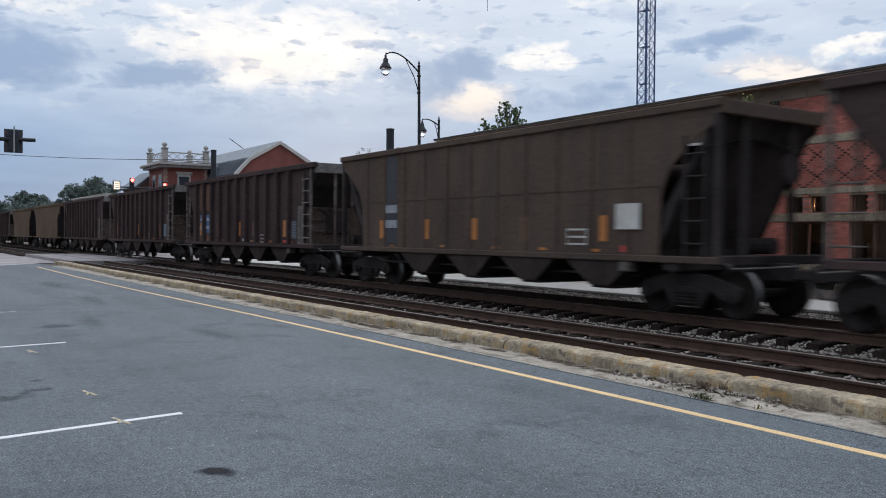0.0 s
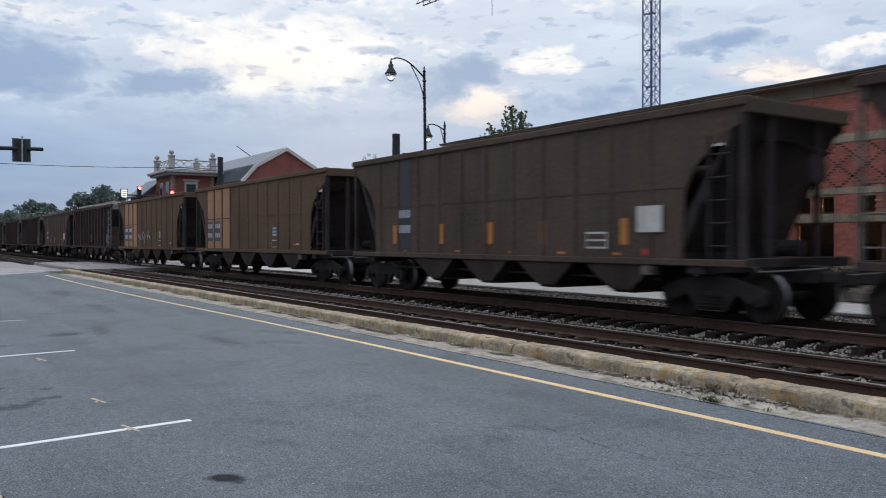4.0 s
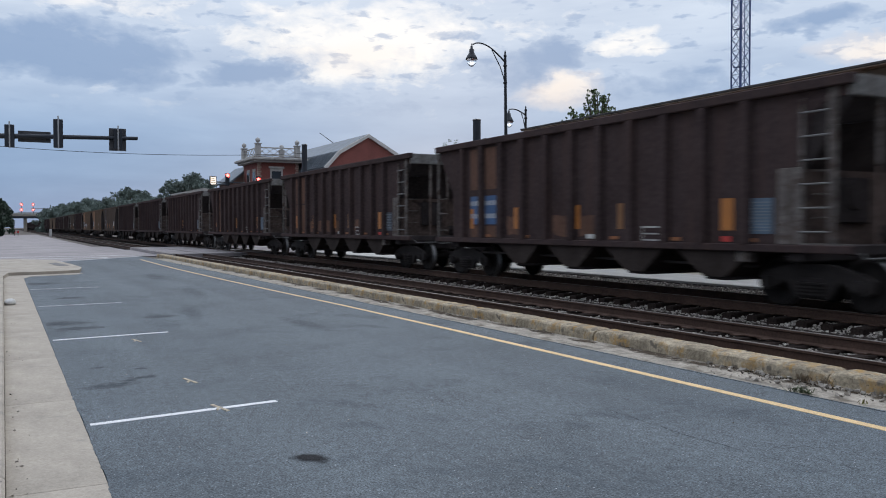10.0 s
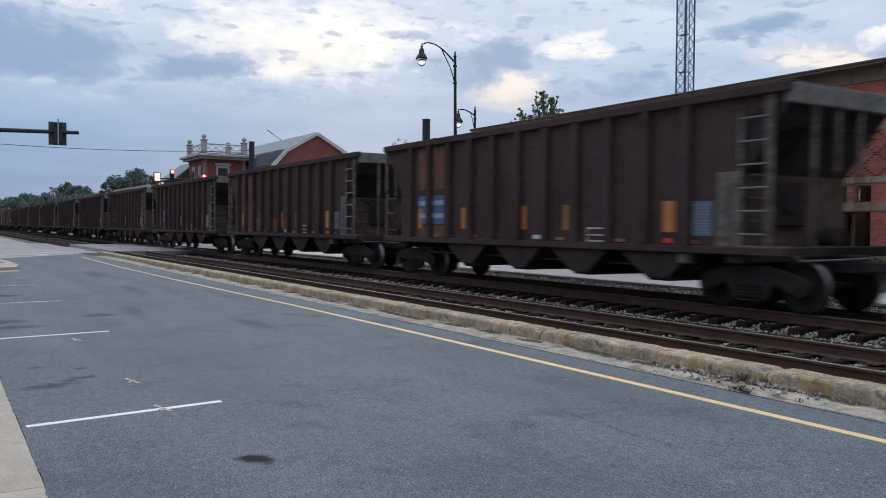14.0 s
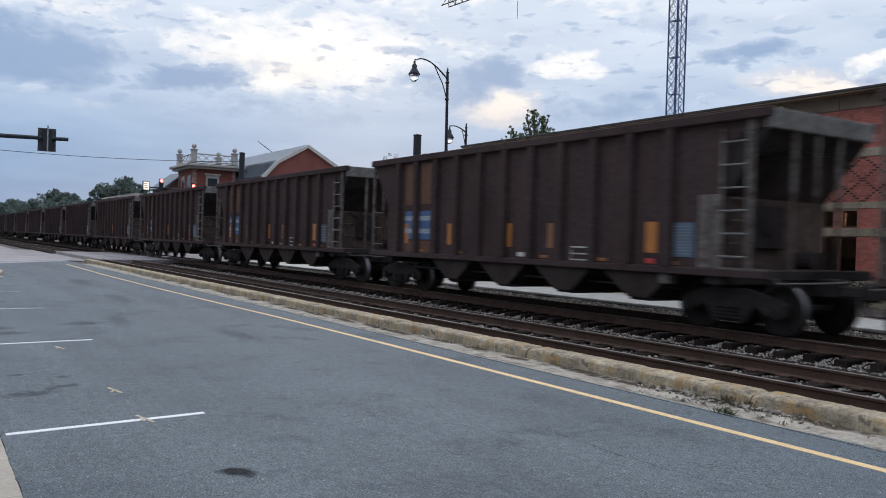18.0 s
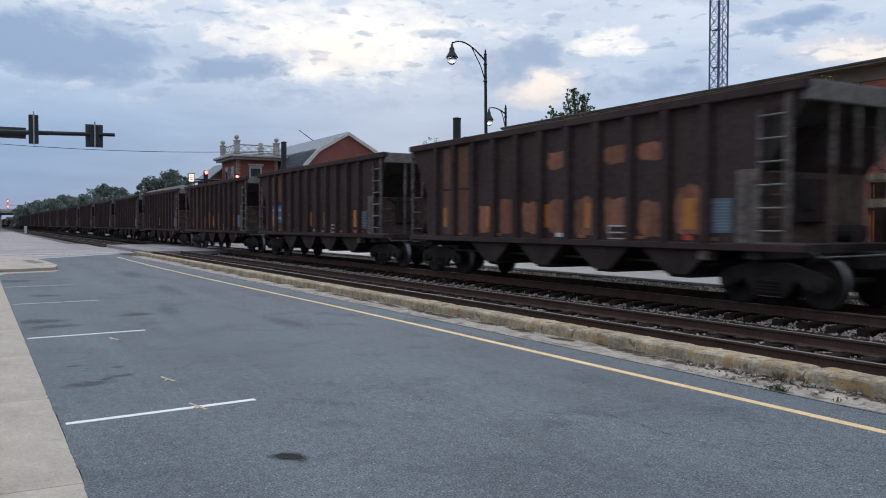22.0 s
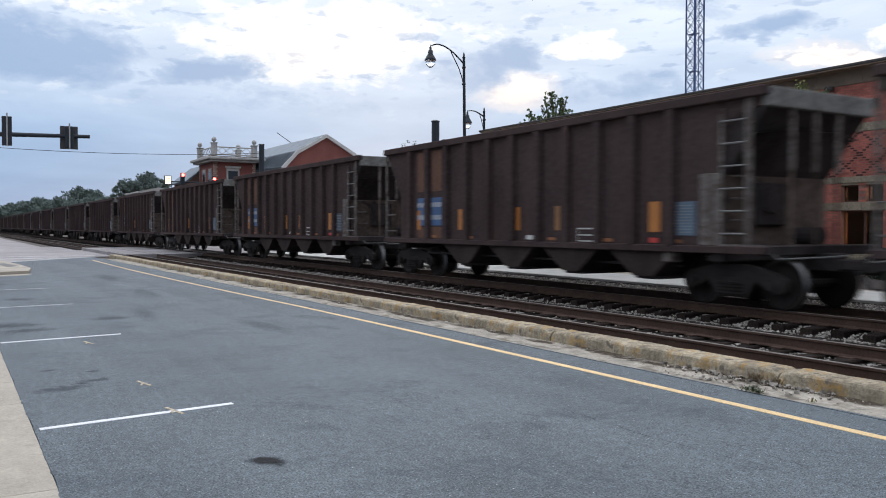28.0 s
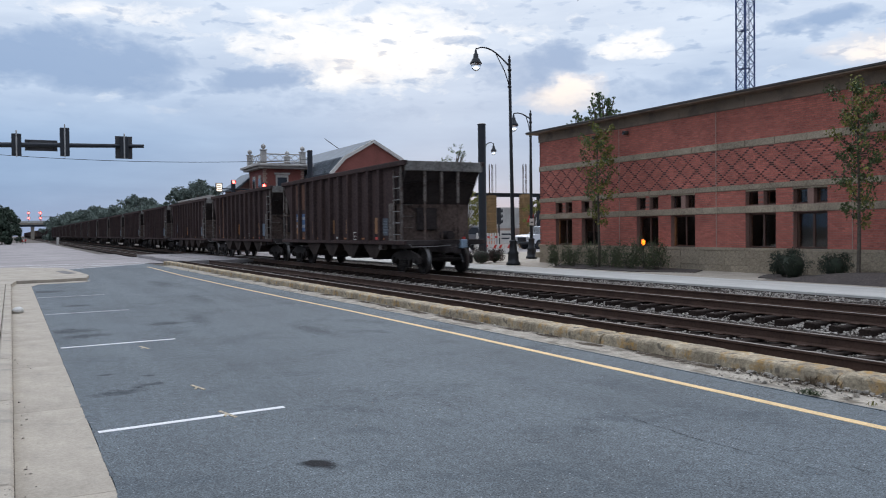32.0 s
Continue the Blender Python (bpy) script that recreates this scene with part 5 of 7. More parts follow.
# masonry core, left open at the windows
cuts = [BY0] + [v for w in WINDOWS for v in w] + [BY]
for a, b in zip(cuts[::2], cuts[1::2]):
    block(BX, BX + DEPTH, a, b, 1.0, 2.95, "pier", BRICK_BACK)
for a, b in WINDOWS:
    block(BX, BX + DEPTH, a, b, LOW[1], UPP[0], "spandrel", BRICK_BACK)
    m = (a + b) / 2
    block(BX + 0.02, BX + DEPTH, m - 0.11, m + 0.11, UPP[0], UPP[1], "mullion", BRICK_BACK)
    block(BX, BX + DEPTH, a, b, UPP[1], 2.95, "lintel", STONE)
block(BX, BX + DEPTH, BY0, BY, 2.95, 5.9, "upper_wall", BRICK_BACK)
block(BX, BX + DEPTH, BY0, BY, 0.15, 1.0, "footing", STONE)
block(BX, BX + 14, BY - DEPTH, BY - 0.003, 0.15, 5.9, "end_wall", BRICK_BACK)
block(BX + 13.7, BX + 14, BY0, BY - DEPTH - 0.005, 0.15, 5.9, "rear_wall", BRICK_BACK)
block(BX + DEPTH, BX + 13.7, BY0, BY0 + 0.3, 0.15, 5.9, "end_wall", BRICK_BACK)
# stone bands
block(BX - 0.07, BX - 0.002, BY0, BY + 0.07, 0.94, 1.05, "ledge", STONE, 0.012)
for z0, z1 in ((2.20, 2.42), (2.96, 3.13), (4.36, 4.58)):
    y = BY + 0.02
    while y > BY0:
        n = 1.2
        block(BX - 0.035, BX - 0.002, max(BY0, y - n + 0.008), y, z0, z1, "band_stone", STONE, 0.006)
        y -= n
# rock-faced base blocks
rng = random.Random(3)
BASE = [Geo().box(-0.05 - 0.012 * k, -0.002, 0.0015, 0.5985, 0.001, 0.2445, 0.007).mesh("base_stone", STONE) for k in range(3)]
for row in range(3):
    y = BY - 0.6 + (0.3 if row % 2 else 0)
    while y > 6.0:
        part("base_stone", BASE[rng.randrange(3)], STONE, wall, "", (BX, y, 0.205 + row * 0.245))
        y -= 0.6
block(BX - 0.04, BX - 0.002, BY0, 6.0, 0.2, 0.94, "footing", STONE)

# frieze, eave and roof
y = BY + 0.03
while y > BY0:
    block(BX - 0.05, BX - 0.002, max(BY0, y - 3.0 + 0.012), y, 5.68, 6.05, "frieze_panel", EAVE, 0.006)
    y -= 3.0
roof = thing("roof_depot", "thin dark flat roof with a projecting eave", "roof")
roof["kind"] = "structure"
part("roof_slab", Geo().box(BX - 0.50, BX + 14.4, BY0, BY + 0.35, 6.05, 6.09), EAVE, roof)
part("roof_edge", Geo().box(BX - 0.53, BX + 14.4, BY0, BY + 0.38, 6.091, 6.16, 0.01), ROOF_EDGE, roof)
setting("ceiling_depot", Geo().box(BX + DEPTH, BX + 13.7, BY0, BY - DEPTH, 3.2, 3.25), TRIM_WHITE, "plain ceiling inside the depot", "ceiling")
setting("floor_depot", Geo().box(BX + DEPTH, BX + 13.7, BY0, BY - DEPTH, 0.26, 0.3), ROOM_DARK, "dark floor inside the depot", "floor")
setting("wall_depot_inner", Geo().box(BX + 4.5, BX + 4.6, BY0 + 0.3, BY - DEPTH, 0.3, 3.2), ROOM_WALL, "dim inner wall of the depot", "wall")

# windows
for n, (a, b) in enumerate(WINDOWS):
    w = thing(f"window_{n + 1}", "dark framed two-light window in a brick wall", "window")
    w["kind"] = "structure"
    m = (a + b) / 2
    x = BX + 0.16
    for name, y0, y1, z0, z1 in (("jamb", a, a + 0.06, *LOW), ("jamb", b - 0.06, b, *LOW), ("head", a + 0.06, b - 0.06, LOW[1] - 0.06, LOW[1]), ("sill", a + 0.06, b - 0.06, LOW[0], LOW[0] + 0.05), ("mullion", m - 0.035, m + 0.035, LOW[0] + 0.05, LOW[1] - 0.06)):
        # every third window's jambs carry the warm room light as orange colour
        part(name, Geo().box(x, x + 0.08, y0 + 0.001, y1 - 0.001, z0 + 0.001, z1 - 0.001, 0.006), LIT_JAMB_DESK_WOOD if n % 3 == 1 and name == "jamb" else FRAME_BROWN, w)
    for y0, y1 in ((a + 0.062, m - 0.037), (m + 0.037, b - 0.062)):
        p = part("pane", Geo().box(x + 0.035, x + 0.041, y0, y1, LOW[0] + 0.052, LOW[1] - 0.062), GLASS, w, "dark reflecting glass")
        p.visible_shadow = False
    for y0, y1 in ((a, m - 0.11), (m + 0.11, b)):
        part("upper_frame", Geo().box(x, x + 0.06, y0 + 0.001, y0 + 0.04, UPP[0] + 0.001, UPP[1] - 0.001).box(x, x + 0.06, y1 - 0.04, y1 - 0.001, UPP[0] + 0.001, UPP[1] - 0.001).box(x, x + 0.06, y0 + 0.04, y1 - 0.04, UPP[1] - 0.04, UPP[1] - 0.001).box(x, x + 0.06, y0 + 0.04, y1 - 0.04, UPP[0] + 0.001, UPP[0] + 0.04), FRAME_BROWN, w)
        p = part("pane", Geo().box(x + 0.03, x + 0.036, y0 + 0.041, y1 - 0.041, UPP[0] + 0.041, UPP[1] - 0.041), GLASS, w, "dark reflecting glass")
        p.visible_shadow = False

# furniture seen dimly through the panes
for n, (a, b) in enumerate(WINDOWS):
    if a < 6:
        continue
    if n % 3 == 1:
        d = thing("partition", "dark half-height partition behind a window", "partition", (BX + 1.6, (a + b) / 2, 0.3))
        part("panel", Geo().box(-0.04, 0.04, -0.9, 0.9, 0.1, 1.28), ROOM_DARK, d)
        part("cap", Geo().box(-0.06, 0.06, -0.92, 0.92, 1.282, 1.32), FRAME_BROWN, d)
        part("foot", Geo().box(-0.2, 0.2, -0.85, -0.75, 0.0, 0.098).box(-0.2, 0.2, 0.75, 0.85, 0.0, 0.098), IRON, d)
    elif n % 3 == 0:
        d = thing("ticket_desk", "dark wooden desk with pale papers behind a window", "desk", (BX + 1.2, (a + b) / 2, 0.3))
        part("desk_top", Geo().box(-0.35, 0.35, -0.7, 0.7, 0.72, 0.76, 0.01), LIT_JAMB_DESK_WOOD, d)
        for sx in (-0.3, 0.3):
            for sy in (-0.64, 0.64):
                part("leg", Geo().box(sx - 0.03, sx + 0.03, sy - 0.03, sy + 0.03, 0.0, 0.719), FRAME_BROWN, d)
        q = thing("papers", "pale stack of papers lying on a desk", "papers", (BX + 1.1, (a + b) / 2 + 0.3, 1.062))
        part("sheets", Geo().box(-0.12, 0.12, -0.15, 0.15, 0.0, 0.10, 0.01), TRIM_WHITE, q)

# brick facing: single courses, stepped bricks with painted shadow in the diamond band
BL, BH = 0.203, 0.0677


def in_window(y0, y1, z0, z1):
    for a, b in WINDOWS:
        if y1 > a and y0 < b:
            if z1 > LOW[0] - 0.01 and z0 < LOW[1] + 0.01:
                return True
            m = (a + b) / 2
            if z1 > UPP[0] - 0.01 and z0 < UPP[1] + 0.05 and not (y0 > m - 0.13 and y1 < m + 0.13):
                return True
    return False


near_bricks, joined, dark = [], Geo(), Geo()
for z0, z1 in ((1.055, 2.195), (2.425, 2.955), (3.135, 4.355), (4.585, 5.675)):
    rows = int((z1 - z0) / BH)
    h = (z1 - z0) / rows
    for r in range(rows):
        z = z0 + r * h
        y = BY - 0.01 - (BL / 2 if r % 2 else 0)
        while y - BL > 5.0:
            a, b = y - BL + 0.006, y
            y -= BL
            if in_window(a, b, z, z + h):
                # cut to the pier's edge
                for wa, wb in WINDOWS:
                    if a < wb < b:
                        a = wb
                    if a < wa < b:
                        b = wa
                if b - a < 0.04 or in_window(a + 0.001, b - 0.001, z, z + h):
                    continue
            if z < 2.2 and 16.0 < y < 20.6 and len(near_bricks) < 290:
                near_bricks.append((a, b, z, h))
            else:
                joined.box(BX - 0.012, BX - 0.001, a, b, z, z + h - 0.015)
# stepped dark headers that draw the diamonds: shadow of projecting bricks as colour
z0, rows = 3.135, 18
h = 1.22 / rows
for r in range(rows):
    z = z0 + r * h
    for n in range(-6, 50):
        for d in (-1, 1):
            y = 0.81 * n + d * (r + 0.5) * h * 0.81 / 0.61
            if 5.2 < y < BY - 0.15:
                dark.box(BX - 0.017, BX - 0.0125, y - 0.052, y + 0.052, z + 0.008, z + h - 0.022)
part("brick_courses", joined, BRICK_ISLAND, wall, "red brick courses", kind="stuff")
part("diamond_bricks", dark, BRICK_SHADED, wall, "diamond pattern of bricks with their shadow as dark colour", kind="stuff")
shared = {}
for a, b, z, h in near_bricks:
    key = round(b - a, 2)
    if key not in shared:
        shared[key] = Geo().box(-0.012, -0.001, 0, b - a, 0, h - 0.015).mesh("brick", BRICK)
    part("brick", shared[key], BRICK, wall, "", (BX, a, z))
for y in (26.06, 20.95, 15.75, 10.6):
    part("joint_strip", Geo().box(BX - 0.026, BX - 0.013, y - 0.012, y + 0.012, 1.06, 5.85), JOINT, wall, "pale vertical expansion joint")
for y in (27.5, 25.55, 14.65):
    l = thing("floodlight", "small pale wall floodlight under the eave", "floodlight", (BX - 0.1, y, 5.6 if y < 20 else 5.45), "floodlights under the eave")
    part("housing", Geo().box(-0.10, 0.06, -0.11, 0.11, -0.05, 0.09, 0.02), CAR_END, l)
    part("bracket", Geo().box(0.06, 0.098, -0.03, 0.03, -0.03, 0.05), FRAME_DARK, l)
    part("lens", Geo().box(-0.108, -0.1, -0.09, 0.09, -0.035, 0.07), LAMP_GLASS, l)

# warm lamps inside
for y in (6.2, 8.3, 10.6, 12.6):
    l = thing("pendant_lamp", "small glowing warm pendant lamp inside the depot", "lamp", (BX + 1.6, y, 2.72), "pendant lamps")
    part("bulb", Geo().lathe([(0.01, -0.07), (0.06, -0.04), (0.07, 0.0), (0.04, 0.06), (0.01, 0.08)], 12), LAMP_WARM, l, "glowing warm bulb", smooth=True)
    part("rod", Geo().tube((0, 0, 0.08), (0, 0, 0.478), 0.008, n=6), IRON, l)

# planting beds, mulch
setting("ground_bed", Geo().prism([(18.9, 27.0), (21.4, 29.5), (21.4, 21.5), (20.2, 20.6), (19.0, 22.2)], "z", 0.20, 0.262), MULCH, "dark mulch of a planting bed", "bed")
setting("ground_bed_second", Geo().prism([(19.4, 17.3), (20.4, 18.0), (21.4, 18.4), (21.4, 6.0), (18.9, 6.0), (18.9, 14.0)], "z", 0.20, 0.262), MULCH, "dark mulch of a planting bed", "bed")
mound = grid_sheet(18.8, 21.3, 11.0, 16.6, 10, 16, lambda x, y: 0.24 + 0.26 * max(0, 1 - ((x - 20.1) / 1.3) ** 2) * max(0, 1 - ((y - 13.8) / 2.8) ** 2))
setting("ground_mound", mound, MULCH, "low mound of grey-brown mulch round a young tree", "bed", True)

# ---- trees and shrubs ----
def leaves(g, centre, radius, count, size, rng, squash=1.0, hollow=0.4):
    """Small folded leaves strewn through a clump."""
    cx, cy, cz = centre
    for _ in range(count):
        d = Vector((rng.gauss(0, 1), rng.gauss(0, 1), rng.gauss(0, 1))).normalized() * radius * (hollow + (1 - hollow) * rng.random() ** 0.5)
        q = Euler((rng.uniform(0, 6.28), rng.uniform(0, 6.28), rng.uniform(0, 6.28))).to_matrix()
        s = size * rng.uniform(0.6, 1.3)
        p = [q @ Vector(v) for v in ((-0.5 * s, 0, 0), (0, -0.28 * s, 0.05 * s), (0.5 * s, 0, 0), (0, 0.28 * s, 0.05 * s))]
        g.poly([(cx + d.x + v.x, cy + d.y + v.y, cz + d.z * squash + v.z) for v in p], [(0, 1, 2), (0, 2, 3)])


def young_tree(x, y, z, height, crown0, width, seed, label, tint=0.3):
    rng = random.Random(seed)
    t = thing("tree", label, "tree", (x, y, z), "young street trees")
    lean = rng.uniform(-0.02, 0.02)
    trunk = [(lean * h * 2 + 0.02 * math.sin(h * 3), 0.02 * math.cos(h * 2), h) for h in [height * 0.93 * i / 9 for i in range(10)]]
    part("trunk", Geo().path([(trunk[0][0], trunk[0][1], -0.05)] + trunk[1:], 0.055, 8, 0.012), BARK, t)
    branch, crown, crown2 = Geo(), Geo(), Geo()
    for k in range(26):
        h = crown0 + (height - crown0 - 0.25) * (k / 25) ** 0.9
        r = width * (0.35 + 0.65 * math.sin(math.pi * min(1, 0.12 + 0.88 * (1 - (h - crown0) / (height - crown0))))) * rng.uniform(0.55, 1.05)
        a = k * 2.4 + rng.uniform(-0.5, 0.5)
        tip = (math.cos(a) * r, math.sin(a) * r, h + r * rng.uniform(0.5, 1.1))
        root = (0, 0, h)
        mid = (tip[0] * 0.5, tip[1] * 0.5, h + (tip[2] - h) * 0.35)
        branch.path([root, mid, tip], 0.016, 5, 0.005)
        for f, n in ((0.3, 16), (0.55, 26), (0.8, 34), (1.0, 30)):
            c = (tip[0] * f, tip[1] * f, h + (tip[2] - h) * f)
            leaves(crown2 if rng.random() < tint else crown, c, 0.2 * rng.uniform(0.6, 1.4), n, 0.10, rng, 1.1, 0.05)
    for k in range(5):
        leaves(crown2, (0, 0, height - 0.1 - 0.18 * k), 0.16 + 0.02 * k, 40, 0.085, rng, 1.3, 0.1)
    part("branches", branch, BARK, t, kind="stuff")
    part("crown", crown, LEAF, t, "green leaves", kind="stuff")
    part("crown_tint", crown2, LEAF_OLIVE, t, "yellowing olive leaves", kind="stuff")
    return t


def shrub(name, x, y, z, w, h, seed, material, label, group, size=0.05, count=900, ball=True):
    rng = random.Random(seed)
    s = thing(name, label, "shrub", (x, y, z), group)
    stems, leaf = Geo(), Geo()
    for k in range(9 if ball else 18):
        a = rng.uniform(0, 6.28)
        r = rng.uniform(0.25, 1.0) * w / 2
        tip = (math.cos(a) * r, math.sin(a) * r, h * rng.uniform(0.35, 0.98))
        stems.path([(math.cos(a) * 0.04, math.sin(a) * 0.04, -0.03), (tip[0] * 0.6, tip[1] * 0.6, tip[2] * 0.55), tip], 0.010, 5, 0.004)
        if not ball:
            leaves(leaf, tip, 0.15 * h, count // 26, size, rng, 1.0, 0.1)
            leaves(leaf, (tip[0] * 0.8, tip[1] * 0.8, tip[2] * 0.7), 0.18 * h, count // 26, size, rng, 1.0, 0.1)
            leaves(leaf, (tip[0] * 0.9, tip[1] * 0.9, tip[2] * 0.3), 0.18 * h, count // 34, size, rng, 1.0, 0.1)
    if ball:
        for k in range(26):
            d = Vector((rng.gauss(0, 1), rng.gauss(0, 1), rng.gauss(0, 1))).normalized()
            leaves(leaf, (d.x * w * 0.36, d.y * w * 0.36, h * 0.5 + d.z * h * 0.36), w * 0.17, count // 14, size, rng, 0.9, 0.3)
        core = Geo().lathe([(0.02, 0.03), (w * 0.2, h * 0.12), (w * 0.28, h * 0.42), (w * 0.22, h * 0.64), (w * 0.07, h * 0.73), (0.01, h * 0.75)], 14)
        part("core", core, LEAF_DARK, s, "dense inner twigs", smooth=True)
    part("stems", stems, BARK, s, kind="stuff")
    part("foliage", leaf, material, s, kind="stuff")


young_tree(20.2, 25.7, 0.25, 5.35, 1.7, 0.78, 4, "slim young street tree with green and yellowing leaves", 0.55)
young_tree(20.1, 14.55, 0.46, 5.0, 1.25, 0.85, 9, "slim young street tree on a mulch mound")
for x, y, w, h, sd in ((20.3, 17.15, 1.0, 0.82, 1), (19.75, 16.35, 1.05, 0.92, 2), (20.3, 15.42, 0.95, 0.80, 3), (20.2, 12.3, 0.95, 0.8, 6), (20.3, 10.4, 1.0, 0.8, 7)):
    shrub("shrub", x, y, 0.255, w, h, sd, LEAF_DARK, "dense dark clipped round shrub in mulch", "round shrubs")
for x, y, w, h, sd in ((18.75, 32.3, 1.35, 0.75, 4), (19.8, 32.9, 1.1, 0.7, 5)):
    shrub("shrub", x, y, 0.235, w, h, sd, LEAF_PLUM, "dense dark reddish clipped shrub on the paving", "dark shrubs")
for x, y, w, h, sd in ((19.6, 27.7, 1.0, 0.95, 11), (19.8, 27.0, 1.0, 1.0, 12), (19.9, 25.5, 1.1, 1.05, 13), (20.2, 25.0, 0.9, 0.8, 14), (20.2, 23.9, 1.1, 0.95, 15), (20.4, 23.2, 1.2, 1.15, 16), (20.3, 22.6, 0.9, 0.95, 17)):
    shrub("rose_bush", x, y, 0.262, w, h, sd, LEAF_ROSE, "loose green rose bush in the planting bed", "rose bushes", 0.055, 900, False)


def big_tree(name, x, y, z, height, width, seed, label, n_clump=60, size=0.35, count=70, trunk_h=0.3, material=None, group="trees", tight=1.0):
    rng = random.Random(seed)
    t = thing(name, label, "tree", (x, y, z), group)
    part("trunk", Geo().path([(0, 0, -0.3), (0.1, 0, height * 0.2), (0, 0.1, height * 0.45), (0.1, 0, height * 0.7)], height * 0.025, 8, height * 0.008), BARK, t)
    limb, crown = Geo(), Geo()
    for k in range(n_clump):
        a, v = rng.uniform(0, 6.28), rng.random() ** 0.7
        h = height * (trunk_h + (1 - trunk_h) * v * 0.93)
        r = width / 2 * math.sqrt(max(0.02, 1 - ((v - 0.42) / 0.6) ** 2)) * rng.uniform(0.45, 1.12)
        h *= rng.uniform(0.94, 1.04)
        c = (math.cos(a) * r, math.sin(a) * r, h)
        if k % 3 == 0:
            limb.path([(0, 0, height * 0.25 + 0.4 * (h - height * 0.25)), (c[0] * 0.5, c[1] * 0.5, h * 0.85), c], height * 0.008, 5, height * 0.002)
        leaves(crown, c, width * tight * rng.uniform(0.05, 0.125), count, size, rng, 0.8, 0.2)
    part("limb_spread", limb, BARK, t, kind="stuff")
    part("crown", crown, material or LEAF, t, kind="stuff")


# tree tops seen over the depot roof
big_tree("tree", 45.2, 60.5, 0, 12.6, 2.3, 21, "leafy tree top showing over the depot roof", 120, 0.16, 24, 0.6, LEAF, "trees", 0.5)
big_tree("tree", 47.7, 60, 0, 14.1, 3.7, 22, "leafy tree top showing over the depot roof", 260, 0.16, 26, 0.55, LEAF, "trees", 0.5)
big_tree("tree", 37.6, 70.0, 0, 10.0, 3.2, 23, "thin sparse tree beyond the crossing street", 44, 0.13, 22, 0.66)
big_tree("tree", 24.8, 44.5, 0.2, 4.3, 2.6, 24, "small olive street tree behind the wagons", 40, 0.16, 50, 0.35, LEAF_OLIVE)
big_tree("tree", 38.5, 57.5, 0.2, 4.0, 2.2, 27, "small olive street tree near the site", 30, 0.16, 50, 0.35, LEAF_OLIVE)
# woods down the line, distance haze put into their leaf colour
rng = random.Random(8)
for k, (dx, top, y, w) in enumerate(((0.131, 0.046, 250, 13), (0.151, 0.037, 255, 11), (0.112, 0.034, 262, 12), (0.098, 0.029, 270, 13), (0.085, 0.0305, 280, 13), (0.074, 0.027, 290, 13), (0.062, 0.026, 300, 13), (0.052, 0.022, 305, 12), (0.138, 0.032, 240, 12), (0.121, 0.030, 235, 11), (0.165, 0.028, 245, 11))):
    big_tree("tree", dx * y, y, -2, top * y + 3.7, w, 40 + k, "dark green tree in the woods down the line", 120, 0.62, 80, 0.12, LEAF_HAZE, "woods down the line")
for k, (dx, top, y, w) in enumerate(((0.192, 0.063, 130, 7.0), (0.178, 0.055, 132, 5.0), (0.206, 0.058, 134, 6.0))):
    big_tree("tree", dx * y, y, 0, top * y + 1.72, w, 60 + k, "dark green tree behind the station", 90, 0.36, 60, 0.3, LEAF_HAZE, "trees behind the station")
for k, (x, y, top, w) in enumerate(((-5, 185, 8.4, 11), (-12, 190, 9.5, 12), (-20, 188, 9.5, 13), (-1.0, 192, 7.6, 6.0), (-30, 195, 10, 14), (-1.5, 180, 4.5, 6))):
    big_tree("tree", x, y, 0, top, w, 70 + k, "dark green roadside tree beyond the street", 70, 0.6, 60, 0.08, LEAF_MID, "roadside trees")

# ---- street lamps, posts and signals ----
def lantern(parent, x, y, z):
    """A bell-shaped lantern hanging from z."""
    cap = part("lantern", Geo().lathe([(0.02, 0.0), (0.05, -0.02), (0.05, -0.12), (0.10, -0.16), (0.11, -0.30), (0.16, -0.38), (0.23, -0.50), (0.25, -0.56), (0.23, -0.565), (0.02, -0.50)], 18, (x, y, z)), IRON, parent, "black bell-shaped lantern hood", smooth=True)
    part("globe", Geo().lathe([(0.20, -0.55), (0.205, -0.62), (0.17, -0.74), (0.09, -0.83), (0.02, -0.86)], 18, (x, y, z)), LAMP_GLASS, cap, "clear unlit acorn globe", smooth=True)


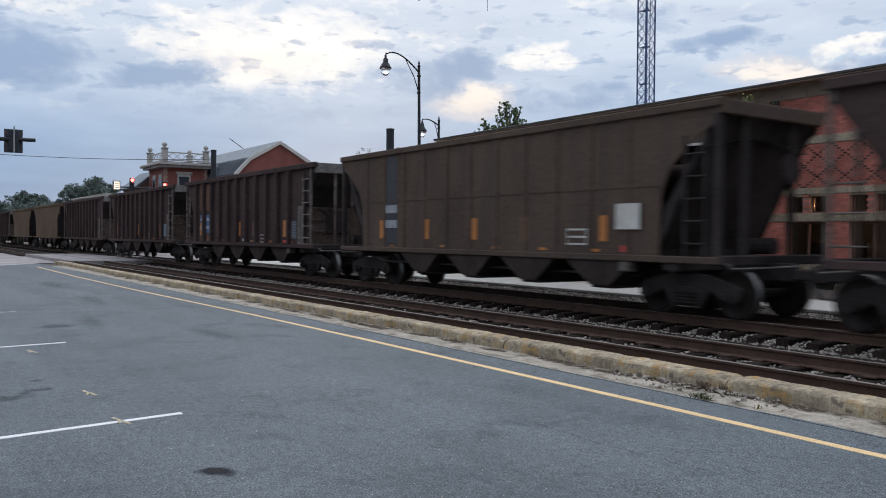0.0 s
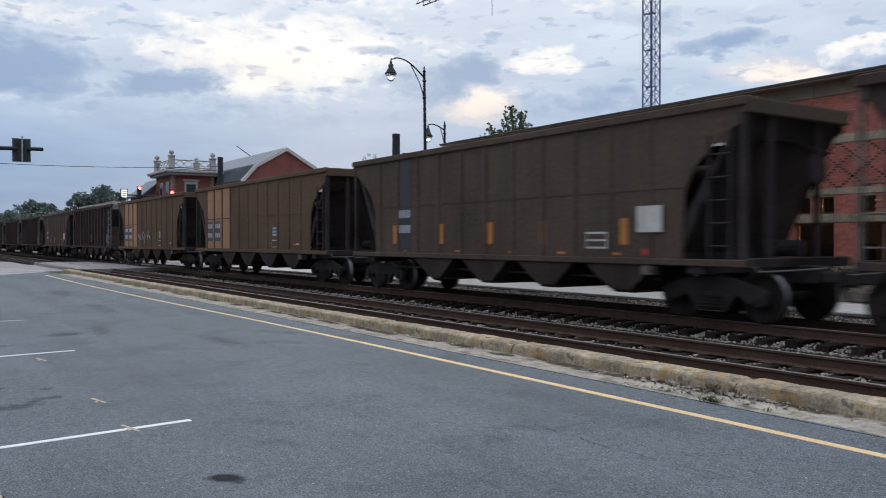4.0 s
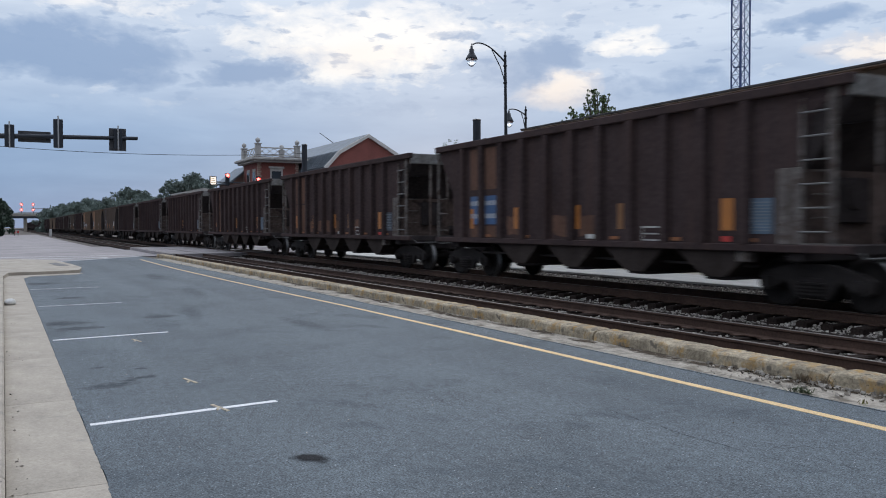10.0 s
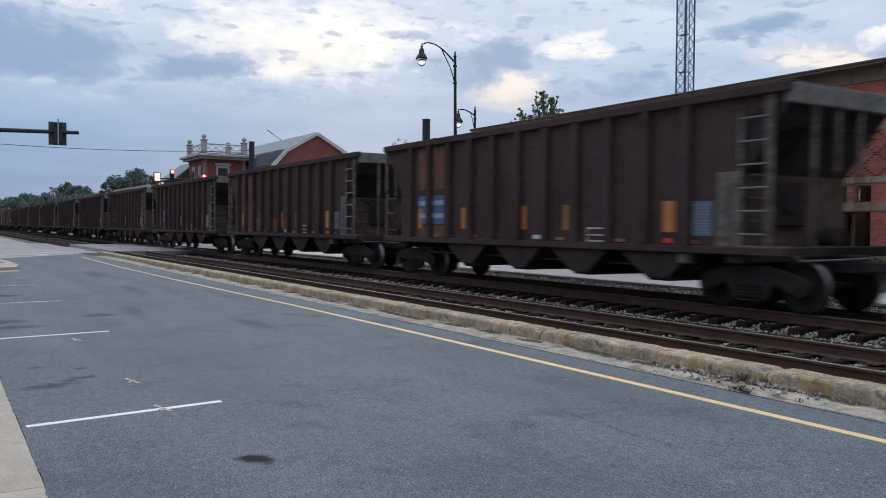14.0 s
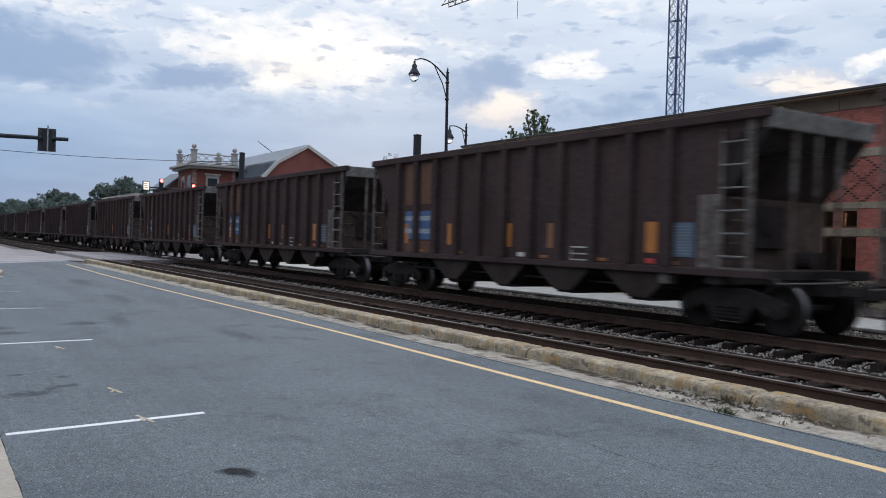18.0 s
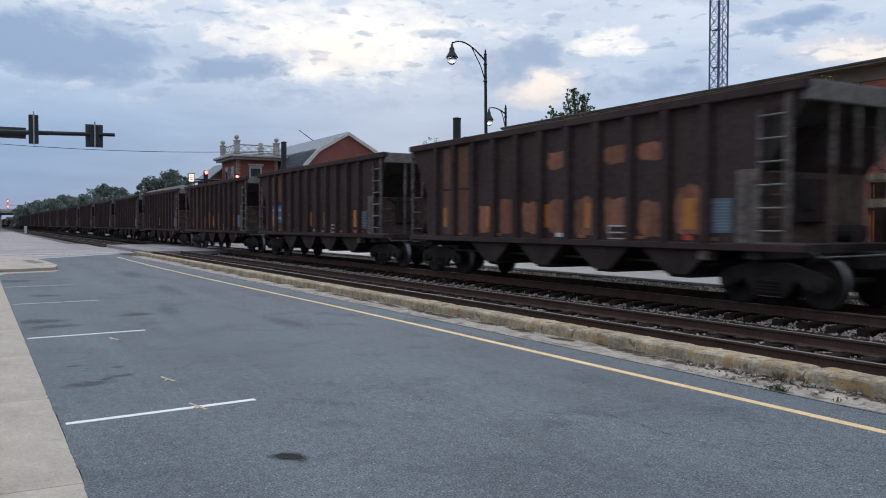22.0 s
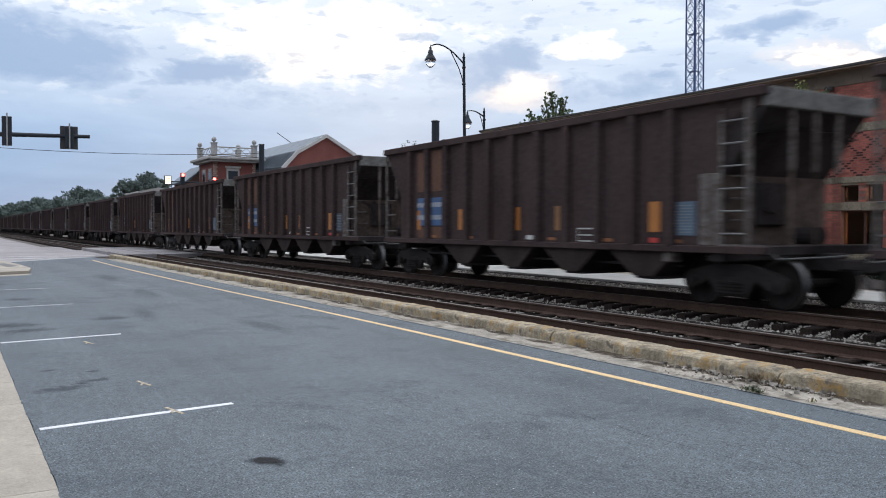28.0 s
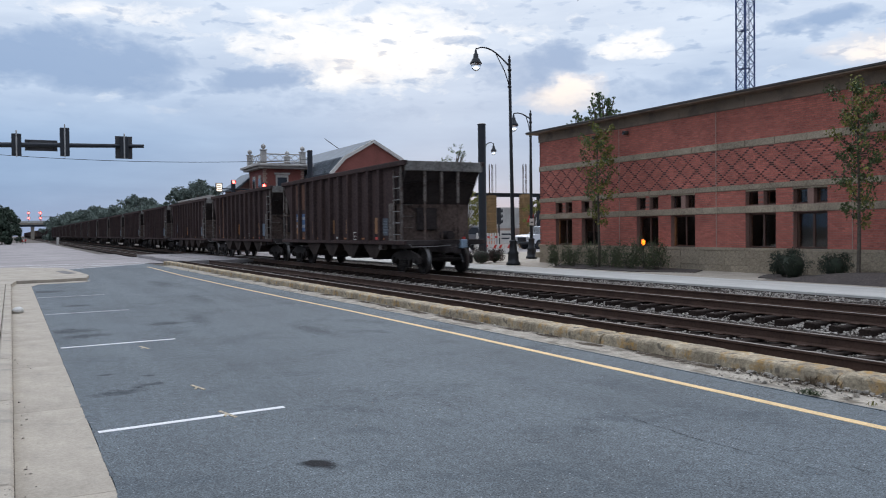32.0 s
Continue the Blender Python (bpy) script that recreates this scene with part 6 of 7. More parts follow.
def street_lamp(x, y, z, top, reach, rise, group, label, lean=0.0):
    l = thing("street_lamp", label, "street lamp", (x, y, z), group)
    part("base", Geo().lathe([(0.30, 0.0), (0.30, 0.10), (0.24, 0.14), (0.22, 0.45), (0.25, 0.50), (0.17, 0.58), (0.15, 0.95), (0.17, 1.0), (0.10, 1.06)], 16), IRON, l, "cast iron flared base", smooth=True)
    part("pole", Geo().path([(0, 0, 1.0), (lean * 0.5, 0, top * 0.5), (lean, 0, top - 0.1)], 0.09, 14, 0.055), IRON, l)
    part("finial", Geo().lathe([(0.06, 0.0), (0.075, 0.04), (0.03, 0.10), (0.045, 0.16), (0.01, 0.26)], 12, (lean, 0, top - 0.12)), IRON, l, smooth=True)
    for h in (top - 0.55, top - 1.25):
        part("collar", Geo().lathe([(0.06, 0), (0.085, 0.02), (0.085, 0.08), (0.06, 0.10)], 12, (lean, 0, h)), IRON, l, smooth=True)
    n = 12
    arc = []
    for i in range(n + 1):
        t = i / n
        arc.append((lean - reach * t, 0, top - 0.35 + (rise + 0.35) * math.sin(t * math.pi * 0.62) / math.sin(math.pi * 0.62) * (1 if t < 0.9 else 1 - (t - 0.9) * 0.6)))
    part("arm", Geo().path(arc, 0.038, 8, 0.026), IRON, l, "curved gooseneck arm")
    br = [(lean, 0, top - 1.25), (lean - reach * 0.07, 0, top - 0.9), (lean - reach * 0.16, 0, top - 0.55), (lean - reach * 0.30, 0, top - 0.2), (lean - reach * 0.42, 0, arc[5][2] - 0.03)]
    part("bracket", Geo().path(br, 0.022, 6), IRON, l, "curved iron brace")
    tip = arc[-1]
    part("arm_tip", Geo().path([tip, (tip[0] - 0.05, 0, tip[2] + 0.02), (tip[0] - 0.07, 0, tip[2] - 0.08)], 0.026, 8), IRON, l)
    lantern(l, tip[0] - 0.07, 0, tip[2] - 0.06)
    return l


street_lamp(18.82, 29.74, 0.25, 8.69, 1.55, 0.28, "street lamps", "tall black iron gooseneck street lamp, unlit", -0.1)
street_lamp(23.78, 35.81, 0.25, 7.5, 0.95, -0.1, "street lamps", "black iron gooseneck street lamp behind the depot, unlit")
l3 = street_lamp(32.6, 56.0, 0.2, 8.3, 0.9, 0.05, "street lamps", "distant black iron gooseneck street lamp, unlit")
l3.matrix_basis = pose(32.75, 56.0, 0.2, 0, 0, 180)

# thick dark steel posts
for x, y, top, r in ((22.45, 38.5, 7.35, 0.21), (20.05, 60.0, 7.8, 0.2)):
    p = thing("steel_post", "thick dark painted steel post", "post", (x, y, 0.2), "dark steel posts")
    part("shaft", Geo().tube((0, 0, -0.05), (0, 0, top - 0.2), r, n=18), POST_DARK, p, smooth=False)
    part("cap", Geo().lathe([(r + 0.02, 0), (r + 0.02, 0.05), (r * 0.6, 0.09)], 18, (0, 0, top - 0.2)), POST_DARK, p)
    part("base_plate", Geo().box(-r - 0.12, r + 0.12, -r - 0.12, r + 0.12, 0.0, 0.04), POST_DARK, p)

# overhead signal mast on the near side of the crossing street
mast = thing("signal_mast", "dark traffic signal mast arm seen from behind", "signal mast", (-5.2, 42.0, 0.12))
part("pole", Geo().tube((0, 0, -0.1), (0, 0, 6.6), 0.16, 0.12, 16), POST_DARK, mast)
part("arm", Geo().path([(0, 0, 5.35), (3.0, 0, 5.6), (7.0, 0, 5.72), (10.95, 0, 5.82)], 0.15, 12, 0.085), POST_DARK, mast)


def signal_back(x, zc, w, h, wide):
    hd = part("signal_head", Geo().box(x - w / 2, x + w / 2, -0.16, 0.06, zc - h / 2, zc + h / 2, 0.02), POST_DARK, mast, "dark back of a traffic signal head")
    part("strap", Geo().box(x - 0.03, x + 0.03, -0.20, -0.165, zc - h / 2 - 0.05, zc + h / 2 + 0.15, 0.008), STEEL_PALE, hd, "pale mounting strap")
    if wide:
        part("backplate", Geo().box(x - wide / 2, x + wide / 2, 0.065, 0.08, zc - h / 2 - 0.04, zc + h / 2 + 0.04), SIGNAL_BACK, hd)
    for k in range(3):
        part("visor", Geo().tube((x, 0.081, zc + (k - 1) * h * 0.3), (x, 0.24, zc + (k - 1) * h * 0.3), 0.10, 0.12, 12, False), POST_DARK, hd)


signal_back(10.06, 5.73, 0.38, 0.98, 0.76)
signal_back(7.50, 5.88, 0.40, 1.3, 0)
signal_back(5.52, 5.68, 0.40, 1.0, 0)
part("sign_board", Geo().box(5.86, 7.20, 0.10, 0.13, 5.45, 5.95, 0.01), SIGNAL_BACK, mast, "back of a street name sign board")
part("sign_bracket", Geo().box(6.0, 6.05, 0.02, 0.10, 5.5, 5.9).box(7.0, 7.05, 0.02, 0.10, 5.5, 5.9), POST_DARK, mast)
cable = thing("overhead_cable", "thin dark overhead cable sagging across the street", "cable", (0, 0, 0))
a, b = Vector((-14.0, 60.0, 8.1)), Vector((20.05, 60.0, 7.2))
part("strand", Geo().path([a.lerp(b, i / 24) - Vector((0, 0, 0.9 * 4 * (i / 24) * (1 - i / 24))) for i in range(25)], 0.018, 5), IRON, cable)
pl = thing("utility_pole", "dark wooden utility pole", "pole", (-14.0, 60.0, 0))
part("shaft", Geo().tube((0, 0, -0.2), (0, 0, 8.4), 0.16, 0.11, 12), BARK, pl)

# signals facing the camera beyond the tracks
far = thing("signal_mast", "traffic signal mast beyond the tracks with red lights on", "signal mast", (24.6, 75.0, 0.0))
part("pole", Geo().tube((0, 0, -0.1), (0, 0, 6.5), 0.15, 0.11, 14), POST_DARK, far)
part("arm", Geo().path([(0, 0, 5.55), (-4, 0, 5.65), (-8.2, 0, 5.72)], 0.10, 10, 0.05), POST_DARK, far)
for x, zc, lit in ((-6.75, 5.95, 0.36), (-3.98, 5.78, 0.24)):
    hd = part("signal_head", Geo().box(x - 0.18, x + 0.18, -0.12, 0.12, zc - 0.55, zc + 0.55, 0.03), POST_DARK, far, "black three-light signal head")
    part("red_light", Geo().tube((x, -0.121, zc + lit), (x, -0.15, zc + lit), 0.15, n=18), BULB_RED, hd, "glowing red signal light")
    for k in (0, -0.36):
        part("dark_light", Geo().tube((x, -0.121, zc + k), (x, -0.135, zc + k), 0.13, n=16), IRON, hd)
    part("visor", Geo().tube((x, -0.12, zc + lit), (x, -0.34, zc + lit), 0.17, 0.17, 14, False), POST_DARK, hd)
ls = part("lit_sign", Geo().box(-8.32, -7.72, -0.10, 0.10, 5.42, 6.22, 0.03), POST_DARK, far, "lit white sign box")
part("face", Geo().box(-8.25, -7.79, -0.115, -0.101, 5.49, 6.15), SIGN_LIT, ls, "glowing white sign face")
for k in range(3):
    part("line", Geo().box(-8.22, -7.82, -0.122, -0.116, 5.62 + 0.17 * k, 5.67 + 0.17 * k), POST_DARK, ls)

# railway signals and the bridge down the line
gan = thing("signal_gantry", "railway signal gantry with four red lights", "gantry", (0, 352.0, 0))
part("bracket_post", Geo().box(16.3, 16.7, -0.3, 0.3, -0.1, 8.9), STEEL_PALE, gan)
part("truss", Geo().box(5.0, 16.3, -0.4, -0.2, 7.2, 7.35).box(9.5, 16.3, -0.4, -0.2, 8.7, 8.9), STEEL_PALE, gan)
part("truss_webs", Geo().path([(9.6 + 0.6 * i, -0.3, 7.3 if i % 2 else 8.8) for i in range(12)], 0.06, 4), STEEL_PALE, gan, kind="stuff")
for x in (6.3, 10.3):
    for z in (10.3, 8.3):
        s = part("signal_head", Geo().tube((x, -0.5, z), (x, -0.35, z), 0.5, n=16), POST_DARK, gan, "black round signal target")
        part("red_light", Geo().tube((x, -0.52, z), (x, -0.56, z), 0.33, n=14), BULB_RED, s, "glowing red railway signal")
    part("mast", Geo().tube((x, -0.2, 6.9), (x, -0.2, 11.1), 0.1, n=8), POST_DARK, gan)
br = thing("bridge", "pale concrete road bridge over the tracks", "bridge", (0, 380.0, 0))
part("deck", Geo().box(-60, 25, 0, 9, 6.0, 6.9), CONCRETE, br)
part("parapet", Geo().box(-60, 25, -0.15, 0.1, 6.9, 7.6), PALE_CONCRETE, br)
part("fascia", Geo().box(-60, 25, -0.1, -0.005, 5.3, 6.2), POST_DARK, br)
for x in (-3.0, 8.2, 18.5):
    part("pier", Geo().box(x - 0.6, x + 0.6, 1, 8, -0.1, 6.2), CONCRETE, br)
setting("ground_bank", Geo().prism([(19, -0.1), (60, -0.1), (60, 7.2), (24, 7.2)], "y", 375, 395), EARTH, "earth bank behind the bridge end", "bank")
wp = thing("marker_post", "white marker post beside the tracks", "post", (7.9, 172.0, 0))
part("shaft", Geo().box(-0.22, 0.22, -0.1, 0.1, -0.05, 1.3, 0.05), TRIM_WHITE, wp)
bb = thing("barrier_board", "small red and white barrier board", "barrier", (2.6, 186.0, 0))
part("board", Geo().box(-0.7, 0.2, -0.05, 0.05, 0.55, 1.0), MARK_RED, bb)
part("panel", Geo().box(-0.4, -0.1, -0.07, -0.052, 0.62, 0.95), TRIM_WHITE, bb)
part("legs", Geo().box(-0.6, -0.5, -0.05, 0.05, -0.02, 0.55).box(0.0, 0.1, -0.05, 0.05, -0.02, 0.55), IRON, bb)

# amber reflection at the depot window, made as a glowing body on an added stake
hz = thing("hazard_light", "small amber glow standing in for a window reflection, on an added stake", "light", (20.95, 24.05, 0.262))
part("stake", Geo().box(-0.02, 0.02, -0.02, 0.02, -0.05, 0.86), IRON, hz)
part("lens", Geo().lathe([(0.02, 0.84), (0.055, 0.88), (0.07, 0.95), (0.055, 1.03), (0.02, 1.06)], 12), GLOW_AMBER, hz, "amber reflection made as a glowing body", smooth=True)

# ---- old station beyond the crossing ----
st = thing("station_tower", "red brick station tower with a white balustraded roof", "building", (21.2, 77.0, 0.0))
W, D = 3.9, 5.0
part("wall", Geo().box(0, W, 0, D, -0.1, 7.75), HALL_BRICK, st)
part("link_wall", Geo().box(W + 0.002, W + 1.3, 0.6, D, -0.1, 7.3), HALL_BRICK, st, "brick link between tower and hall")
for x, y in ((0.0, 0.0), (W, 0.0), (0.0, D)):
    q = Geo()
    for k in range(14):
        s = 0.32 if k % 2 else 0.22
        q.box(x - 0.03, x + s if x == 0 else x + 0.03, y - 0.03, y + s, 5.0 + k * 0.2, 5.17 + k * 0.2) if x == 0 else q.box(x - s, x + 0.03, y - 0.03, y + s, 5.0 + k * 0.2, 5.17 + k * 0.2)
    part("corner_brickwork", q, BRICK_LIGHT, st, "banded corner brickwork", kind="stuff")
part("cornice", Geo().box(-0.55, W + 0.5, -0.55, D + 0.5, 7.75, 7.95, 0.03).box(-0.8, W + 0.75, -0.8, D + 0.75, 7.95, 8.2, 0.05), CREAM, st, "projecting pale cornice")
part("roof", Geo().box(-0.3, W + 0.3, -0.3, D + 0.3, 8.2, 8.3), CAR_END, st)


def urn_post(x, y, tall):
    p = part("pedestal", Geo().box(x - 0.24, x + 0.24, y - 0.24, y + 0.24, 8.3, tall, 0.03).box(x - 0.3, x + 0.3, y - 0.3, y + 0.3, tall, tall + 0.1, 0.02), CREAM, st, "pale balustrade pedestal")
    part("urn", Geo().lathe([(0.10, 0), (0.08, 0.05), (0.2, 0.15), (0.24, 0.28), (0.2, 0.4), (0.08, 0.48), (0.02, 0.54)], 12, (x, y, tall + 0.1)), CREAM, p, "pale ball finial", smooth=True)


for x, y, t in ((0, 0, 9.45), (W - 0.1, 0, 9.35), (0, D, 9.35), (W - 0.1, D, 9.35)):
    urn_post(x, y, t)


def balustrade(x0, y0, x1, y1):
    for z in (8.45, 9.15):
        part("rail", Geo().path([(x0, y0, z), (x1, y1, z)], 0.06, 6), CREAM, st)
    n = 5
    for i in range(n):
        a = Vector((x0, y0, 8.5)).lerp(Vector((x1, y1, 8.5)), i / n)
        b = Vector((x0, y0, 8.5)).lerp(Vector((x1, y1, 8.5)), (i + 1) / n)
        part("lattice", Geo().path([a, b + Vector((0, 0, 0.62))], 0.03, 5).path([a + Vector((0, 0, 0.62)), b], 0.03, 5), CREAM, st)


balustrade(0, 0, W - 0.1, 0)
balustrade(0, 0, 0, D)
for x in (1.75,):
    w = part("window", Geo().box(x - 0.62, x + 0.62, -0.06, -0.003, 5.0, 7.3, 0.02), CREAM, st, "white-framed tower window")
    part("pane", Geo().box(x - 0.45, x + 0.45, -0.075, -0.061, 5.15, 6.95), WINDOW_DARK, w, "dark glass")
    part("hood", Geo().box(x - 0.75, x + 0.75, -0.16, -0.001, 7.2, 7.4, 0.03), CREAM, w)
for y in (1.3, 3.4):
    w = part("window", Geo().box(-0.06, -0.003, y - 0.5, y + 0.5, 5.0, 7.2, 0.02), CREAM, st, "white-framed tower window")
    part("pane", Geo().box(-0.075, -0.061, y - 0.36, y + 0.36, 5.15, 6.9), WINDOW_DARK, w, "dark glass")

hall = thing("station_hall", "red brick hall with a grey slate gambrel roof", "building", (29.4, 70.0, 0.0))
part("wall", Geo().prism([(-4.0, -0.1), (4.0, -0.1), (4.0, 7.1), (2.72, 8.35), (0, 9.85), (-2.72, 8.35), (-4.0, 7.1)], "y", 0.0, 20), HALL_BRICK, hall)
out = [(-4.25, 7.0), (-2.85, 8.5), (0, 10.1), (2.85, 8.5), (4.25, 7.0)]
inn = [(-4.15, 6.86), (-2.75, 8.35), (0, 9.92), (2.75, 8.35), (4.15, 6.86)]
for i in range(4):
    part("roof_slope", Geo().prism([inn[i], inn[i + 1], out[i + 1], out[i]], "y", 0.05, 20.3), SLATE, hall, "grey slate roof slope")
    seg = [(out[i][0], out[i][1] - 0.02), (out[i + 1][0], out[i + 1][1] - 0.02), (out[i + 1][0] * 0.97, out[i + 1][1] - 0.32), (out[i][0] * 0.97, out[i][1] - 0.32)]
    part("verge_board", Geo().prism(seg, "y", -0.22, 0.04), TRIM_WHITE, hall, "white verge board")
for k in range(14):
    z = 7.1 + 0.1 * k
    part("slate_course", Geo().box(-4.30 + 0.1 * k * 0.93, -4.22 + 0.1 * k * 0.93, 0.06, 20.2, z, z + 0.02), SLATE, hall)
dorm = thing("station_dormer", "small slate-hung wing beside the station tower", "building", (20.2, 82.4, 0))
part("wall", Geo().prism([(0, -0.1), (3.5, -0.1), (3.5, 6.2), (1.75, 7.6), (0, 6.2)], "y", 0, 6), BRICK_BACK, dorm)
part("roof_slope", Geo().prism([(-0.3, 6.0), (1.75, 7.65), (1.75, 7.85), (-0.4, 6.15)], "y", -0.3, 6.3), SLATE, dorm)
part("roof_slope", Geo().prism([(3.8, 6.0), (1.75, 7.65), (1.75, 7.85), (3.9, 6.15)], "y", -0.3, 6.3), SLATE, dorm)
low = thing("canopy", "low pale canopy roof beyond the station", "canopy", (16.9, 92.0, 0.0))
part("roof", Geo().prism([(0.4, 5.5), (2.5, 5.95), (4.6, 5.5), (4.6, 5.35), (0.4, 5.35)], "y", 0, 8), PALE_CONCRETE, low)
for x in (0.7, 4.3):
    for y in (0.4, 7.6):
        part("post", Geo().box(x - 0.12, x + 0.12, y - 0.12, y + 0.12, -0.1, 5.35), TRIM_WHITE, low)

# ---- tower crane ----
crane = thing("tower_crane", "tall blue lattice tower crane", "crane", (62.44, 57.15, 0.0))
hw = 0.58
for sx in (-1, 1):
    for sy in (-1, 1):
        part("leg", Geo().box(sx * hw - 0.055, sx * hw + 0.055, sy * hw - 0.055, sy * hw + 0.055, -0.1, 33.0), STEEL_BLUE, crane)
lace, z, i = {(-1, 0): Geo(), (1, 0): Geo(), (0, -1): Geo(), (0, 1): Geo()}, 0.0, 0
while z < 32.0:
    for (fx, fy), g in lace.items():
        a = Vector((fx * hw, fy * hw, 0)) + Vector((hw * abs(fy), hw * abs(fx), 0)) * (1 if i % 2 else -1)
        b = Vector((fx * hw, fy * hw, 0)) - Vector((hw * abs(fy), hw * abs(fx), 0)) * (1 if i % 2 else -1)
        g.tube((a.x, a.y, z), (b.x, b.y, z + 1.15), 0.028, n=4)
        g.tube((a.x, a.y, z + 1.15), (b.x, b.y, z + 1.15), 0.022, n=4)
        g.tube((b.x, b.y, z), (a.x, a.y, z + 1.15), 0.026, n=4)
    z, i = z + 1.15, i + 1
for g in lace.values():
    part("lacing", g, STEEL_BLUE, crane, "lattice bracing of one mast face", kind="stuff")
part("ladder", Geo().box(-0.25, -0.2, -0.3, -0.25, 0, 33).box(0.2, 0.25, -0.3, -0.25, 0, 33), STEEL_BLUE, crane)
for z in (9.8, 13.2, 16.8, 20.4, 24.0, 27.6):
    part("rest_platform", Geo().box(-0.5, 0.1, -0.5, 0.45, z, z + 0.05), STEEL_BLUE, crane, "small ladder landing inside the mast")
part("cab", Geo().box(-2.6, -1.25, -0.8, 0.8, 31.0, 33.0, 0.1), CAR_END, crane)
part("slew_ring", Geo().tube((0, 0, 33.0), (0, 0, 33.6), 1.3, n=16), STEEL_BLUE, crane)
jd = Vector((59.6 - 62.3, 96.3 - 57.3, 0)).normalized()
js = Vector((jd.y, -jd.x, 0))
jib = [Geo(), Geo(), Geo()]
for k, (o, dz) in enumerate(((-0.6, 0), (0.6, 0), (0, 1.2))):
    a = js * o + Vector((0, 0, 33.7 + dz)) - jd * 10
    part("jib_chord", Geo().tube(a, a + jd * 49, 0.08, n=6), CAR_END, crane)
for i in range(32):
    p = jd * (-10 + 1.53 * i)
    q = p + jd * 0.765
    for o in (-0.6, 0.6):
        jib[0].tube(p + js * o + Vector((0, 0, 33.7)), q + Vector((0, 0, 34.9)), 0.04, n=4)
        jib[1].tube(q + Vector((0, 0, 34.9)), p + jd * 1.53 + js * o + Vector((0, 0, 33.7)), 0.04, n=4)
    jib[2].tube(p - js * 0.6 + Vector((0, 0, 33.7)), p + jd * 1.53 + js * 0.6 + Vector((0, 0, 33.7)), 0.04, n=4)
for g in jib:
    part("jib_lacing", g, CAR_END, crane, kind="stuff")
part("hook_cable", Geo().tube(jd * 24.0 + Vector((0, 0, 29.0)), jd * 24.0 + Vector((0, 0, 33.7)), 0.03, n=5), IRON, crane)
far_crane = thing("crane_jib", "tip of a distant crane jib over the roofs", "crane", (0, 0, 0))
d0, d1 = Vector((0.354, 1, 0.118)) * 200, Vector((0.382, 1, 0.100)) * 200
part("boom", Geo().tube(d0 + Vector((0, 0, 1.7)), d1 + Vector((0, 0, 1.7)), 0.09, n=5), CAR_END, far_crane)
part("mast", Geo().box(76.0, 76.8, 199.6, 200.4, -0.1, 22.0), CAR_END, far_crane)

# ---- building site beyond the crossing ----
def site_column(x, y, w, h):
    c = thing("site_column", "tan formwork column of a building site", "column", (x, y, 0.15), "site columns")
    part("core", Geo().box(-w / 2 + 0.05, w / 2 - 0.05, -w / 2 + 0.05, w / 2 - 0.05, -0.05, h), TIMBER, c)
    for k in range(int(h / 0.22)):
        part("waler", Geo().box(-w / 2, w / 2, -w / 2, w / 2, 0.05 + k * 0.22, 0.17 + k * 0.22, 0.01), TIMBER, c)
    for dx, dy in ((-0.3, -0.3), (0.3, -0.3), (0.0, 0.3), (-0.1, -0.3), (0.3, 0.2)):
        part("rebar", Geo().tube((dx, dy, h), (dx * 1.02, dy * 1.02, h + 2.6), 0.025, n=5), RAIL, c)


site_column(35.95, 60.2, 0.72, 4.5)
site_column(39.2, 60.0, 0.78, 4.6)
beam = thing("site_beam", "dark steel deck beam across site columns", "beam", (33.0, 61.3, 0.15))
part("flange", Geo().box(-1.0, 9.0, 0, 0.3, 4.72, 4.78).box(-1.0, 9.0, 0, 0.3, 4.45, 4.5), POST_DARK, beam)
part("web", Geo().box(-1.0, 9.0, 0.13, 0.16, 4.5, 4.72), POST_DARK, beam)
for x in (-0.8, 8.6):
    part("leg", Geo().box(x - 0.15, x + 0.15, 0.02, 0.28, -0.1, 4.45), POST_DARK, beam)
cw = thing("site_wall", "grey concrete wall of a building under construction", "wall", (33.5, 68.0, 0.0))
part("panel", Geo().box(0, 6.0, 0, 0.3, -0.1, 4.6), PALE_CONCRETE, cw)
part("panel", Geo().box(6.05, 13.0, 0, 0.3, -0.1, 3.9), PALE_CONCRETE, cw)
part("lower_course", Geo().box(1.0, 11.0, -0.15, -0.005, -0.1, 1.9), BRICK_LIGHT, cw)
for k in range(9):
    b = thing("barricade", "white picket site barricade", "barricade", (28.6 + 0.24 * k, 49.8 + 0.05 * k, 0.19), "white site barricades")
    part("picket", Geo().box(-0.06, 0.06, -0.03, 0.03, 0, 1.35, 0.01), TRIM_WHITE, b)
    part("rail", Geo().box(-0.13, 0.13, -0.045, -0.031, 1.0, 1.12).box(-0.13, 0.13, -0.045, -0.031, 0.35, 0.47), MARK_RED if k % 3 == 1 else TRIM_WHITE, b)
sb = thing("site_sign", "pale rectangular site sign board with dark bars", "sign", (31.3, 50.4, 0.19))
part("board", Geo().box(-0.5, 0.5, -0.03, 0.0, 0.55, 1.5, 0.01), PALE_CONCRETE, sb)
part("bar", Geo().box(-0.38, 0.38, -0.037, -0.031, 1.18, 1.3), POST_DARK, sb)
part("bar", Geo().box(-0.38, 0.25, -0.037, -0.031, 0.9, 1.0), POST_DARK, sb)
for x in (-0.4, 0.4):
    part("leg", Geo().box(x - 0.03, x + 0.03, 0.001, 0.05, -0.01, 1.5), IRON, sb)
